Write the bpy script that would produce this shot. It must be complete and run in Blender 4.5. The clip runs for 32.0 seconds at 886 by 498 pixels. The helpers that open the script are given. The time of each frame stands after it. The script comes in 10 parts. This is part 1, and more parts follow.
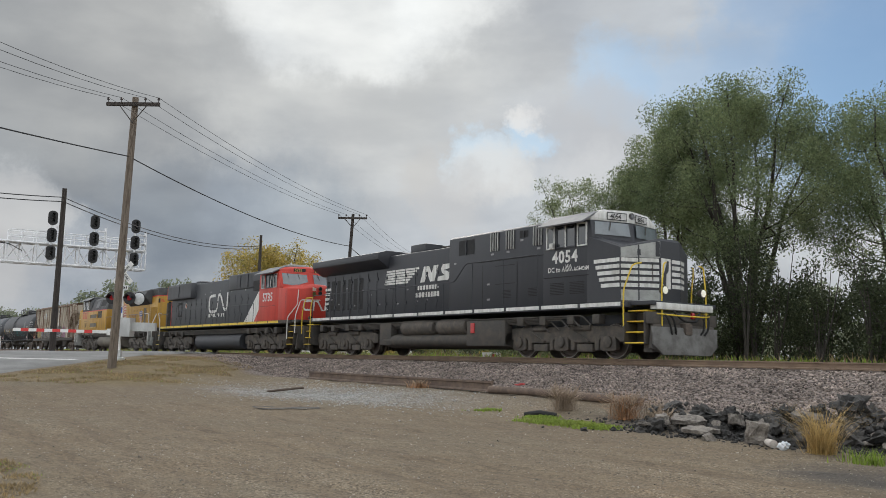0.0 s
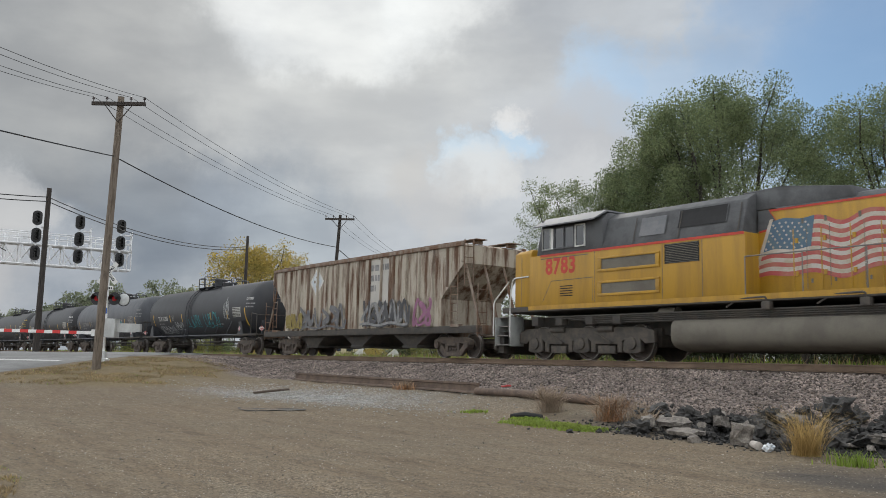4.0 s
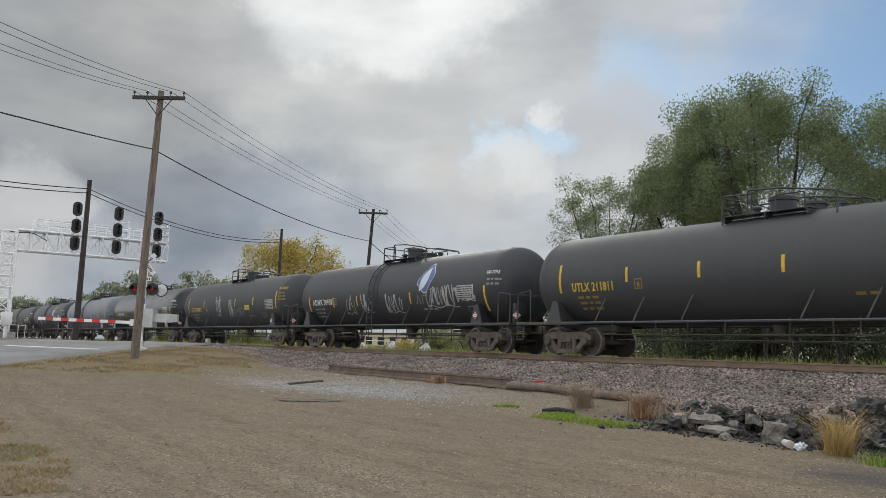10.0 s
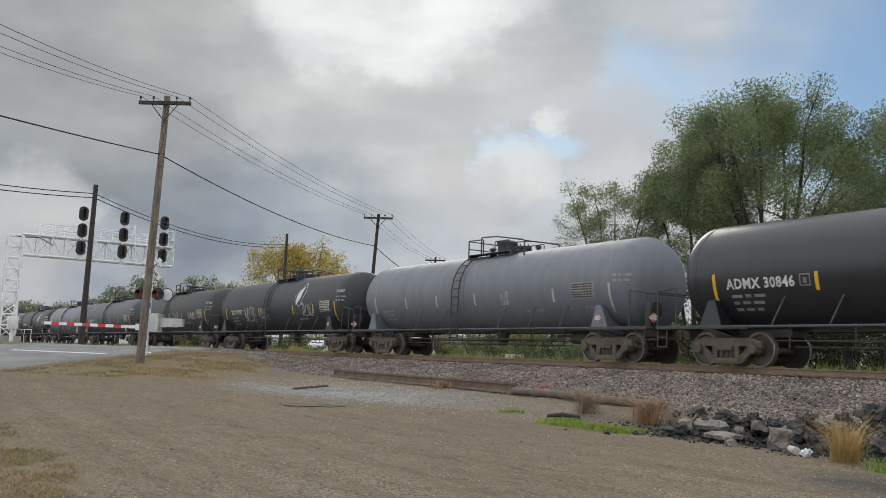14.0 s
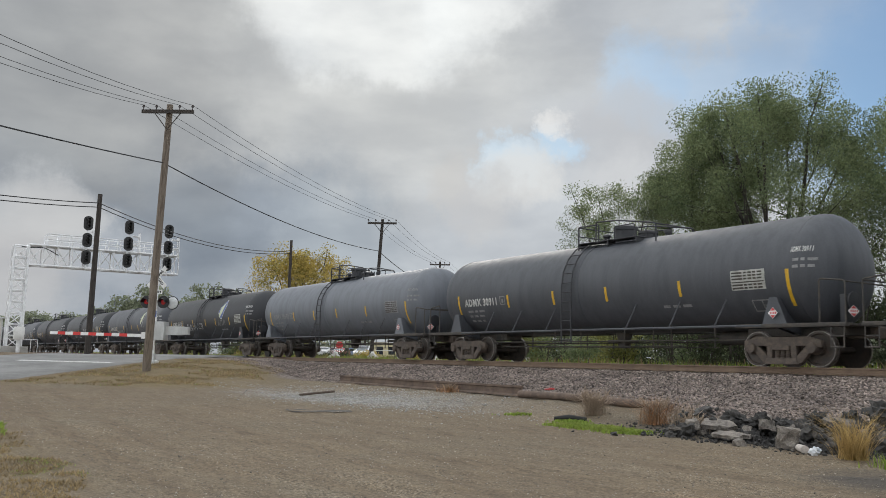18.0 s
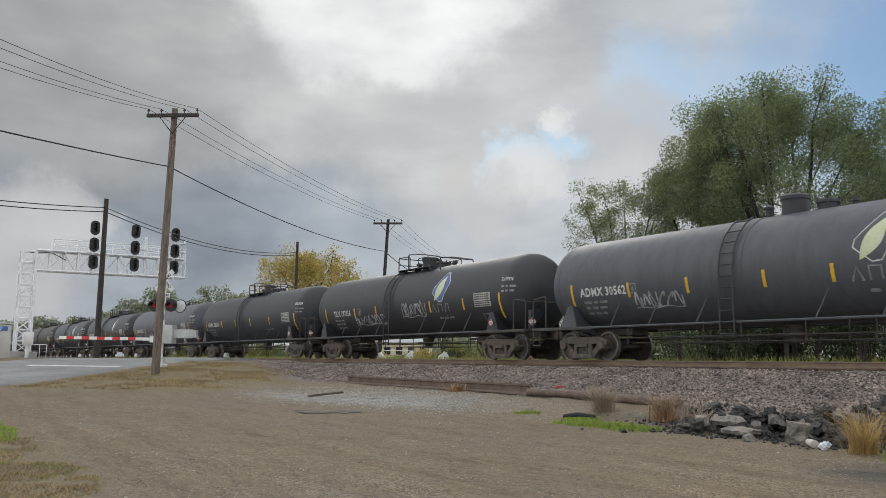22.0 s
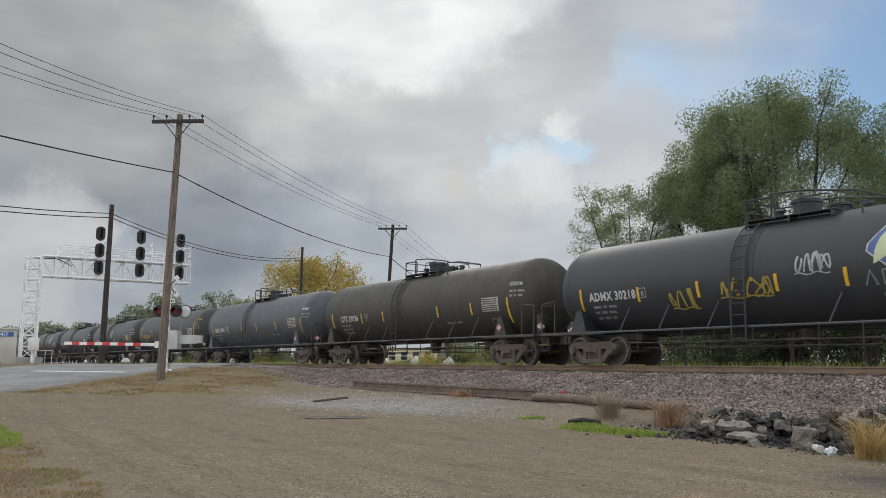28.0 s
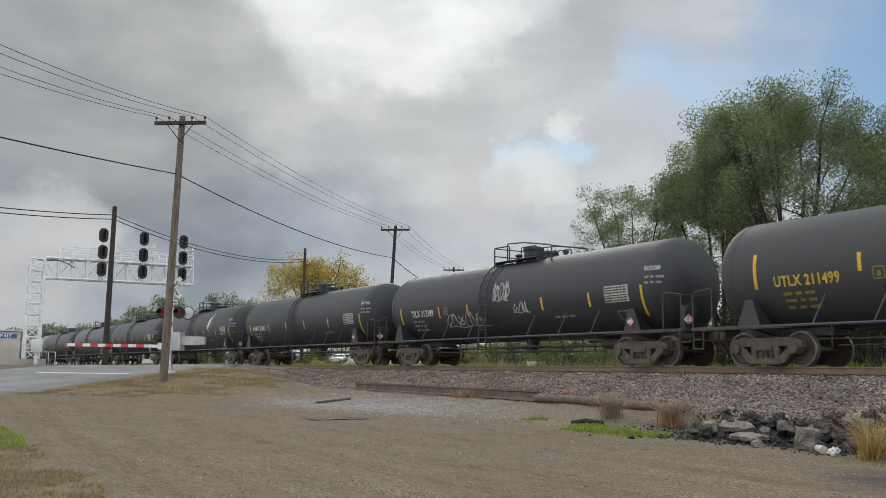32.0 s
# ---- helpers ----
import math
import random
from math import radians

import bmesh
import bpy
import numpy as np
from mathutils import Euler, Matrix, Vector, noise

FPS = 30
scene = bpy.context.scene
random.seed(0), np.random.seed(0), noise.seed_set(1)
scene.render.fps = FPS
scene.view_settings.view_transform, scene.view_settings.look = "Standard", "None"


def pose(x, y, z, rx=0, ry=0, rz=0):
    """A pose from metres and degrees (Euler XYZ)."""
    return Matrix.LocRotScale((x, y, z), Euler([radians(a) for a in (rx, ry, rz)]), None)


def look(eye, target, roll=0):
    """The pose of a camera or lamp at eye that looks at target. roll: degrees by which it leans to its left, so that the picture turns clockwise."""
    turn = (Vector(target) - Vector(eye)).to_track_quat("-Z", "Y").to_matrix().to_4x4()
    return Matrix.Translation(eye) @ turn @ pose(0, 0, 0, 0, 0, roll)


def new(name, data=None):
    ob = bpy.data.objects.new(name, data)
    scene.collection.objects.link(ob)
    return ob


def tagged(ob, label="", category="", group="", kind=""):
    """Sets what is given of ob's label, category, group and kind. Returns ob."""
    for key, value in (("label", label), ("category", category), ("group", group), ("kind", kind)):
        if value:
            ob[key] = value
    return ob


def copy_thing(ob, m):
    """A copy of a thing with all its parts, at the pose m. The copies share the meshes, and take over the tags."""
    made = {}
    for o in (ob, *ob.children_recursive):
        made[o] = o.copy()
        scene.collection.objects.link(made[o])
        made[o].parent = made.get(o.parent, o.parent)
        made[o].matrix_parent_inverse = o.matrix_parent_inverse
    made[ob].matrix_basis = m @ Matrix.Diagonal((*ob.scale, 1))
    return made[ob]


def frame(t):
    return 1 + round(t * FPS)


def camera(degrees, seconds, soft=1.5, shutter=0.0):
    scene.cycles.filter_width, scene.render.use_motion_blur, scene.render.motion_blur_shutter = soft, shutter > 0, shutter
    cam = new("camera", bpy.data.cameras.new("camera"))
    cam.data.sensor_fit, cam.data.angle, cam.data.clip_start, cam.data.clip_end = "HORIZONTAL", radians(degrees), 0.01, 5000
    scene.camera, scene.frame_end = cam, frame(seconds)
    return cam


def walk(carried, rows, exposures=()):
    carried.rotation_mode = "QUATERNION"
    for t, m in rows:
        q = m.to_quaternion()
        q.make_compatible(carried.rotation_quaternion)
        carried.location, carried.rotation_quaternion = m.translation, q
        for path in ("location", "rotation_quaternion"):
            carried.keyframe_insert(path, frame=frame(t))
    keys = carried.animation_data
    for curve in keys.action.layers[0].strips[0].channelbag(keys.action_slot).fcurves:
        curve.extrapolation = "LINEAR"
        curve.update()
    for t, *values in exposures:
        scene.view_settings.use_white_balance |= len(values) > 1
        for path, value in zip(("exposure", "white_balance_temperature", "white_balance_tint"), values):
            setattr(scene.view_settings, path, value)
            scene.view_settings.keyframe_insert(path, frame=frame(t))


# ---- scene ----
cam = camera(53.22, 32.0, soft=0.85, shutter=0.06)
PATH = [
    (0, pose(-0.000, 0.000, 1.150, 97.12, -1.20, 54.44)),
    (0.5, pose(-0.023, 0.051, 1.141, 97.32, -1.34, 54.35)),
    (1, pose(-0.029, 0.055, 1.142, 97.34, -1.39, 54.10)),
    (1.5, pose(-0.044, 0.076, 1.141, 97.07, -1.34, 53.78)),
    (2, pose(-0.032, 0.067, 1.153, 97.10, -1.14, 53.64)),
    (2.5, pose(-0.037, 0.063, 1.143, 97.22, -1.14, 53.43)),
    (3, pose(-0.033, 0.067, 1.145, 97.29, -1.19, 53.31)),
    (3.5, pose(-0.034, 0.057, 1.143, 97.02, -1.39, 53.38)),
    (4, pose(-0.024, 0.046, 1.152, 97.23, -1.27, 53.62)),
    (4.5, pose(-0.017, 0.045, 1.152, 97.06, -0.96, 53.77)),
    (6.5, pose(0.063, 0.047, 1.163, 96.92, -0.87, 52.35)),
    (7, pose(0.119, -0.001, 1.149, 96.98, -0.96, 52.79)),
    (7.5, pose(0.124, -0.052, 1.141, 96.67, -0.76, 53.62)),
    (8, pose(0.141, -0.120, 1.146, 97.06, -1.05, 55.46)),
    (8.5, pose(0.142, -0.137, 1.139, 96.91, -1.25, 56.12)),
    (9, pose(0.133, -0.137, 1.139, 96.79, -1.53, 55.92)),
    (9.5, pose(0.121, -0.133, 1.141, 96.81, -2.08, 55.57)),
    (10, pose(0.119, -0.136, 1.142, 96.82, -2.18, 55.56)),
    (10.5, pose(0.124, -0.137, 1.142, 96.93, -2.10, 55.97)),
    (11, pose(0.129, -0.140, 1.141, 96.94, -1.74, 56.23)),
    (11.5, pose(0.133, -0.156, 1.153, 96.96, -1.77, 56.23)),
    (12, pose(0.122, -0.130, 1.138, 96.97, -1.97, 56.22)),
    (12.5, pose(0.126, -0.154, 1.145, 96.95, -2.16, 55.96)),
    (13, pose(0.129, -0.153, 1.143, 97.00, -2.22, 55.88)),
    (13.5, pose(0.127, -0.147, 1.149, 97.07, -2.26, 55.88)),
    (14, pose(0.129, -0.143, 1.149, 97.12, -2.28, 55.88)),
    (14.5, pose(0.126, -0.148, 1.145, 97.15, -2.22, 55.89)),
    (16.5, pose(0.120, -0.128, 1.145, 97.25, -2.52, 56.03)),
    (17, pose(0.122, -0.137, 1.146, 97.28, -2.25, 56.01)),
    (17.5, pose(0.124, -0.139, 1.141, 97.33, -1.99, 56.10)),
    (18, pose(0.129, -0.142, 1.135, 97.39, -1.46, 56.27)),
    (18.5, pose(0.140, -0.157, 1.140, 97.42, -1.15, 56.43)),
    (19, pose(0.141, -0.157, 1.145, 97.43, -0.62, 56.84)),
    (19.5, pose(0.143, -0.161, 1.134, 97.38, -0.16, 57.32)),
    (20, pose(0.141, -0.152, 1.137, 97.33, -0.25, 57.36)),
    (20.5, pose(0.138, -0.161, 1.136, 97.29, -0.40, 57.12)),
    (21, pose(0.130, -0.145, 1.139, 97.31, -0.57, 56.90)),
    (21.5, pose(0.144, -0.167, 1.144, 97.31, -0.46, 56.92)),
    (22, pose(0.144, -0.172, 1.141, 97.33, -0.67, 56.75)),
    (22.5, pose(0.144, -0.176, 1.142, 97.30, -0.75, 56.75)),
    (23, pose(0.135, -0.155, 1.142, 97.33, -0.75, 56.59)),
    (23.5, pose(0.139, -0.144, 1.145, 97.40, -0.73, 56.64)),
    (24, pose(0.137, -0.141, 1.144, 97.36, -0.68, 56.71)),
    (24.5, pose(0.145, -0.161, 1.148, 97.38, -0.66, 56.78)),
    (25, pose(0.136, -0.145, 1.142, 97.47, -0.69, 56.87)),
    (25.5, pose(0.143, -0.152, 1.147, 97.48, -0.74, 56.84)),
    (27.5, pose(0.146, -0.155, 1.138, 97.69, -0.69, 57.03)),
    (28, pose(0.148, -0.168, 1.142, 97.66, -0.61, 57.07)),
    (28.5, pose(0.149, -0.164, 1.147, 97.69, -0.51, 57.21)),
    (29, pose(0.155, -0.176, 1.145, 97.68, -0.42, 57.17)),
    (29.5, pose(0.152, -0.171, 1.147, 97.66, -0.29, 57.23)),
    (30, pose(0.160, -0.176, 1.144, 97.74, -0.35, 57.35)),
    (30.5, pose(0.156, -0.185, 1.143, 97.78, -0.31, 57.40)),
    (31, pose(0.154, -0.180, 1.135, 97.77, -0.25, 57.58)),
    (31.5, pose(0.147, -0.149, 1.139, 97.71, -0.40, 57.56)),
    (32, pose(0.151, -0.153, 1.143, 97.72, -0.52, 57.27)),
]
walk(cam, PATH)

# azimuth, elevation, radius in degrees, colour and weight of the cloud's tones
SKY_TONES = (
    (146, 10, 36, (0.47, 0.485, 0.50), 0.95),
    (170, 10, 10, (0.20, 0.235, 0.275), 0.85), (160, 10.5, 6.5, (0.24, 0.275, 0.32), 0.75), (163, 15, 6, (0.33, 0.345, 0.36), 0.6), (154, 9.5, 5, (0.34, 0.38, 0.43), 0.6),
    (171, 20, 8, (0.44, 0.44, 0.43), 0.8), (162, 21, 6, (0.48, 0.48, 0.47), 0.8), (171, 5, 4.5, (0.44, 0.48, 0.53), 0.8), (178, 7, 5, (0.46, 0.48, 0.52), 0.6), (150, 5.5, 6, (0.47, 0.51, 0.54), 0.7), (170.9, 8.2, 2.6, (0.58, 0.58, 0.57), 0.75), (172.6, 3.6, 3.6, (0.55, 0.545, 0.54), 0.75), (135.5, 13.5, 3.0, (0.68, 0.69, 0.70), 0.6), (127.5, 20.5, 3.4, (0.58, 0.62, 0.67), 0.6), (136, 21.0, 3.6, (0.50, 0.51, 0.52), 0.6),
    (147, 15.5, 5.5, (0.67, 0.665, 0.65), 0.75), (141, 9, 7, (0.62, 0.64, 0.66), 0.7), (131, 20.5, 5, (0.56, 0.58, 0.60), 0.7), (134, 14.5, 4.5, (0.58, 0.60, 0.62), 0.7), (155, 16.5, 4, (0.58, 0.575, 0.56), 0.6),
    (150.5, 21.5, 9.0, (0.64, 0.64, 0.62), 0.8), (152.5, 24.0, 5.4, (0.93, 0.935, 0.91), 1.0), (147.5, 25.0, 5.2, (0.93, 0.935, 0.91), 1.0), (151.5, 20.6, 2.8, (0.84, 0.84, 0.815), 0.9), (157.5, 25.5, 4.0, (0.83, 0.83, 0.81), 0.9), (142.5, 27, 4.2, (0.84, 0.84, 0.82), 0.9),
)
SKY_HOLES = ((118.0, 17.5, 6.2, 0.85), (126.0, 16.2, 3.2, 0.6), (133.2, 17.8, 2.5, 0.62), (130.0, 17.2, 2.2, 0.5), (142.0, 12.9, 1.5, 0.55), (139.4, 14.2, 1.2, 0.5), (123.5, 21.5, 2.8, 0.6), (127, 19, 1.6, 0.4), (100, 25, 14, 0.6), (60, 40, 20, 0.5), (300, 35, 22, 0.5))
SKY_PUFFS = ((141.4, 12.1, 1.6, (0.74, 0.745, 0.735), 0.85), (145.8, 12.2, 1.5, (0.60, 0.59, 0.57), 0.6), (143.3, 10.2, 1.6, (0.58, 0.58, 0.58), 0.6), (135.5, 11.0, 2.0, (0.66, 0.67, 0.68), 0.7), (139.0, 15.6, 0.75, (0.80, 0.80, 0.79), 0.85), (135.2, 15.6, 2.2, (0.54, 0.555, 0.58), 0.75), (169.9, 8.4, 1.5, (0.62, 0.615, 0.61), 0.4), (173.0, 4.4, 2.4, (0.56, 0.55, 0.545), 0.35), (166.0, 5.6, 2.0, (0.52, 0.52, 0.53), 0.25))

# ---- world and sun: broken overcast, the sun low behind bright cloud beyond the train ----
SUN_DIR = Vector((-0.78, 0.48, 0.46)).normalized()


def nodes_of(tree):
    tree.nodes.clear()

    def node(kind, **sets):
        n = tree.nodes.new(kind)
        for key, value in sets.items():
            if key.startswith("i_"):
                n.inputs[int(key[2:])].default_value = value
            elif key == "op":
                n.operation = value
            elif key == "blend":
                n.blend_type = value
        return n

    return node, tree.links.new


world = bpy.data.worlds.new("sky")
scene.world = world
world.use_nodes = True
node, link = nodes_of(world.node_tree)
w_out = node("ShaderNodeOutputWorld")
w_bg = node("ShaderNodeBackground")
link(w_bg.outputs[0], w_out.inputs[0])
w_sky = node("ShaderNodeTexSky")
w_sky.sky_type = "NISHITA"
w_sky.sun_disc = False
w_sky.sun_elevation = math.asin(SUN_DIR.z)
w_sky.sun_rotation = math.atan2(SUN_DIR.x, SUN_DIR.y)
w_sky.air_density, w_sky.dust_density, w_sky.ozone_density = 1.0, 0.6, 1.6
w_co = node("ShaderNodeTexCoord")
w_n1 = node("ShaderNodeTexNoise")
w_n1.inputs["Scale"].default_value, w_n1.inputs["Detail"].default_value, w_n1.inputs["Roughness"].default_value = 6.0, 8.0, 0.66
link(w_co.outputs["Generated"], w_n1.inputs["Vector"])
w_shift = node("ShaderNodeVectorMath", op="MULTIPLY_ADD")
w_shift.inputs[1].default_value, w_shift.inputs[2].default_value = (0.17, 0.17, 0.17), (-0.085, -0.085, -0.085)
link(w_n1.outputs["Color"], w_shift.inputs[0])
w_dir = node("ShaderNodeVectorMath", op="ADD")
link(w_co.outputs["Generated"], w_dir.inputs[0])
link(w_shift.outputs[0], w_dir.inputs[1])
w_norm = node("ShaderNodeVectorMath", op="NORMALIZE")
link(w_dir.outputs[0], w_norm.inputs[0])


def sky_spot(azimuth, elevation, radius, edge=0.55):
    """A soft round region of the sky, 1 within, 0 outside. Azimuth in degrees anticlockwise from +x."""
    a, e = radians(azimuth), radians(elevation)
    dot = node("ShaderNodeVectorMath", op="DOT_PRODUCT")
    dot.inputs[1].default_value = (math.cos(a) * math.cos(e), math.sin(a) * math.cos(e), math.sin(e))
    link(w_norm.outputs[0], dot.inputs[0])
    ramp = node("ShaderNodeMapRange")
    ramp.interpolation_type = "SMOOTHSTEP"
    ramp.inputs[1].default_value = math.cos(radians(radius * (1 + edge)))
    ramp.inputs[2].default_value = math.cos(radians(radius * (1 - edge)))
    link(dot.outputs["Value"], ramp.inputs[0])
    return ramp.outputs[0]


def sky_mix(a, b, fac, amount=1.0):
    m = node("ShaderNodeMix")
    m.data_type = "RGBA"
    if amount < 1:
        k = node("ShaderNodeMath", op="MULTIPLY")
        link(fac, k.inputs[0])
        k.inputs[1].default_value = amount
        fac = k.outputs[0]
    link(fac, m.inputs[0])
    for value, slot in ((a, 6), (b, 7)):
        if isinstance(value, tuple):
            m.inputs[slot].default_value = (*value, 1)
        else:
            link(value, m.inputs[slot])
    return m.outputs[2]


def sky_noise(scale, low, high, stretch=2.2, detail=5.0):
    mp = node("ShaderNodeMapping")
    mp.inputs["Scale"].default_value = (1, 1, stretch)
    link(w_co.outputs["Generated"], mp.inputs[0])
    n = node("ShaderNodeTexNoise")
    n.inputs["Scale"].default_value, n.inputs["Detail"].default_value = scale, detail
    link(mp.outputs[0], n.inputs["Vector"])
    ramp = node("ShaderNodeMapRange")
    ramp.interpolation_type = "SMOOTHSTEP"
    ramp.inputs[1].default_value, ramp.inputs[2].default_value = low, high
    link(n.outputs[0], ramp.inputs[0])
    return ramp.outputs[0]


blue = node("ShaderNodeVectorMath", op="MULTIPLY")
blue.inputs[1].default_value = (0.050, 0.070, 0.085)
link(w_sky.outputs[0], blue.inputs[0])
cloud = sky_mix((1.15, 1.17, 1.20), (1.75, 1.75, 1.72), sky_noise(3.2, 0.38, 0.62))
for az, el, rad, col, amount in SKY_TONES:
    cloud = sky_mix(cloud, col, sky_spot(az, el, rad), amount)
grain = sky_noise(7.0, 0.30, 0.72, 2.6, 8.0)
for dark_tone, amount in (((0.86, 0.87, 0.88), 1.0),):
    soft = node("ShaderNodeMix")
    soft.data_type, soft.blend_type = "RGBA", "MULTIPLY"
    soft.inputs[0].default_value = 1.0
    tone = sky_mix((0.825, 0.85, 0.885), (1.06, 1.08, 1.095), grain)
    link(cloud, soft.inputs[6])
    link(tone, soft.inputs[7])
    cloud = soft.outputs[2]
hole = None
for az, el, rad, amount in SKY_HOLES:
    s = sky_spot(az, el, rad, 0.65)
    k = node("ShaderNodeMath", op="MULTIPLY")
    link(s, k.inputs[0])
    k.inputs[1].default_value = amount
    if hole is None:
        hole = k.outputs[0]
    else:
        mx = node("ShaderNodeMath", op="MAXIMUM")
        link(hole, mx.inputs[0])
        link(k.outputs[0], mx.inputs[1])
        hole = mx.outputs[0]
cloud = sky_mix(cloud, blue.outputs[0], hole)
for az, el, rad, col, amount in SKY_PUFFS:
    cloud = sky_mix(cloud, col, sky_spot(az, el, rad, 0.8), amount)
link(cloud, w_bg.inputs[0])
w_bg.inputs[1].default_value = 1.0

sun = new("sun", bpy.data.lights.new("sun", "SUN"))
sun.data.energy, sun.data.angle, sun.data.color = 0.8, radians(22), (1.0, 0.95, 0.88)
sun.matrix_world = look(SUN_DIR * 100, (0, 0, 0))

# ---- materials ----
def material(name, base, rough=0.6, metal=0.0, second=None, scale=3.0, amount=0.5, stretch=(1, 1, 1), bump=0.0, bump_scale=60.0,
             fine=0.25, vary=0.0, island=False, spec=0.5, emit=None, coat=0.0, low=0.42, high=0.62):
    """Paint, metal, wood or stone: base and second colour mixed by a large noise, a fine grain on top, relief by bump."""
    m = bpy.data.materials.new(name)
    m.use_nodes = True
    node, link = nodes_of(m.node_tree)
    out, bsdf = node("ShaderNodeOutputMaterial"), node("ShaderNodeBsdfPrincipled")
    link(bsdf.outputs[0], out.inputs[0])
    co, info = node("ShaderNodeTexCoord"), node("ShaderNodeObjectInfo")
    mp = node("ShaderNodeMapping")
    mp.inputs["Scale"].default_value = stretch
    off = node("ShaderNodeMath", op="MULTIPLY")
    off.inputs[1].default_value = 37.0
    link(info.outputs["Random"], off.inputs[0])
    link(co.outputs["Object"], mp.inputs["Vector"])
    link(off.outputs[0], mp.inputs["Location"])
    n1 = node("ShaderNodeTexNoise")
    n1.inputs["Scale"].default_value, n1.inputs["Detail"].default_value, n1.inputs["Roughness"].default_value = scale, 6, 0.65
    link(mp.outputs[0], n1.inputs["Vector"])
    ramp = node("ShaderNodeMapRange")
    ramp.inputs[1].default_value, ramp.inputs[2].default_value, ramp.inputs[4].default_value = low, high, amount
    link(n1.outputs[0], ramp.inputs[0])
    mix = node("ShaderNodeMix")
    mix.data_type = "RGBA"
    second = second or tuple(c * 0.6 for c in base)
    mix.inputs[6].default_value, mix.inputs[7].default_value = (*base, 1), (*second, 1)
    link(ramp.outputs[0], mix.inputs[0])
    n2 = node("ShaderNodeTexNoise")
    n2.inputs["Scale"].default_value, n2.inputs["Detail"].default_value = bump_scale, 4
    link(co.outputs["Object"], n2.inputs["Vector"])
    grain = node("ShaderNodeMapRange")
    grain.inputs[3].default_value, grain.inputs[4].default_value = 1 - fine, 1 + fine
    link(n2.outputs[0], grain.inputs[0])
    colour = node("ShaderNodeVectorMath", op="SCALE")
    link(mix.outputs[2], colour.inputs[0])
    link(grain.outputs[0], colour.inputs["Scale"])
    last = colour.outputs[0]
    if vary:
        r = node("ShaderNodeMapRange")
        r.inputs[3].default_value, r.inputs[4].default_value = 1 - vary, 1 + vary
        if island:
            geo = node("ShaderNodeNewGeometry")
            link(geo.outputs["Random Per Island"], r.inputs[0])
        else:
            link(info.outputs["Random"], r.inputs[0])
        c2 = node("ShaderNodeVectorMath", op="SCALE")
        link(last, c2.inputs[0])
        link(r.outputs[0], c2.inputs["Scale"])
        last = c2.outputs[0]
    link(last, bsdf.inputs["Base Color"])
    rr = node("ShaderNodeMapRange")
    rr.inputs[3].default_value, rr.inputs[4].default_value = max(0.02, rough - 0.12), min(1, rough + 0.12)
    link(n1.outputs[0], rr.inputs[0])
    link(rr.outputs[0], bsdf.inputs["Roughness"])
    bsdf.inputs["Metallic"].default_value = metal
    bsdf.inputs["Specular IOR Level"].default_value = spec
    bsdf.inputs["Coat Weight"].default_value = coat
    if bump:
        b = node("ShaderNodeBump")
        b.inputs["Strength"].default_value, b.inputs["Distance"].default_value = bump, 0.02
        link(n2.outputs[0], b.inputs["Height"])
        link(b.outputs[0], bsdf.inputs["Normal"])
    if emit:
        bsdf.inputs["Emission Color"].default_value, bsdf.inputs["Emission Strength"].default_value = (*emit[:3], 1), emit[3]
    return m


def leaf_material(name, base, second):
    m = material(name, base, 0.6, second=second, scale=0.6, amount=1.0, vary=0.35, island=True, fine=0.1, spec=0.25)
    nt = m.node_tree
    bsdf = [n for n in nt.nodes if n.type == "BSDF_PRINCIPLED"][0]
    out = [n for n in nt.nodes if n.type == "OUTPUT_MATERIAL"][0]
    tr, add = nt.nodes.new("ShaderNodeBsdfTranslucent"), nt.nodes.new("ShaderNodeMixShader")
    src = bsdf.inputs["Base Color"].links[0].from_socket
    nt.links.new(src, tr.inputs[0])
    add.inputs[0].default_value = 0.55
    nt.links.new(bsdf.outputs[0], add.inputs[1])
    nt.links.new(tr.outputs[0], add.inputs[2])
    nt.links.new(add.outputs[0], out.inputs[0])
    return m


STREAK = (2.2, 2.2, 0.25)
M = {}
# black paint; the bluish cast in its base stands for reflected blue sky
M["black"] = material("tank_black", (0.033, 0.035, 0.040), 0.55, spec=0.4, second=(0.042, 0.042, 0.045), scale=1.5, amount=0.8, stretch=STREAK, bump=0.02, bump_scale=25, fine=0.2)
M["soft_black"] = material("tank_faded_black", (0.048, 0.050, 0.053), 0.6, spec=0.35, second=(0.058, 0.058, 0.058), scale=1.5, amount=0.8, stretch=STREAK, bump=0.02, bump_scale=25, fine=0.2)
M["gloss"] = material("tank_gloss_black", (0.026, 0.027, 0.031), 0.32, spec=0.4, second=(0.033, 0.033, 0.035), scale=1.0, amount=0.6, stretch=STREAK, fine=0.1)
M["grey"] = material("tank_grey", (0.15, 0.163, 0.185), 0.55, second=(0.128, 0.138, 0.156), scale=1.4, amount=0.9, stretch=STREAK, bump=0.02, bump_scale=25, fine=0.08)
M["dark_grey"] = material("tank_dark_grey", (0.078, 0.083, 0.094), 0.55, spec=0.4, second=(0.065, 0.069, 0.077), scale=1.4, amount=0.9, stretch=STREAK, bump=0.02, bump_scale=25, fine=0.15)
M["blue_black"] = material("tank_blue_black", (0.044, 0.048, 0.058), 0.55, second=(0.024, 0.025, 0.028), scale=1.4, amount=0.9, stretch=STREAK, fine=0.15)
M["brown_black"] = material("tank_brown_black", (0.056, 0.050, 0.041), 0.6, spec=0.35, second=(0.042, 0.039, 0.035), scale=1.2, amount=0.9, stretch=STREAK, bump=0.03, bump_scale=25)
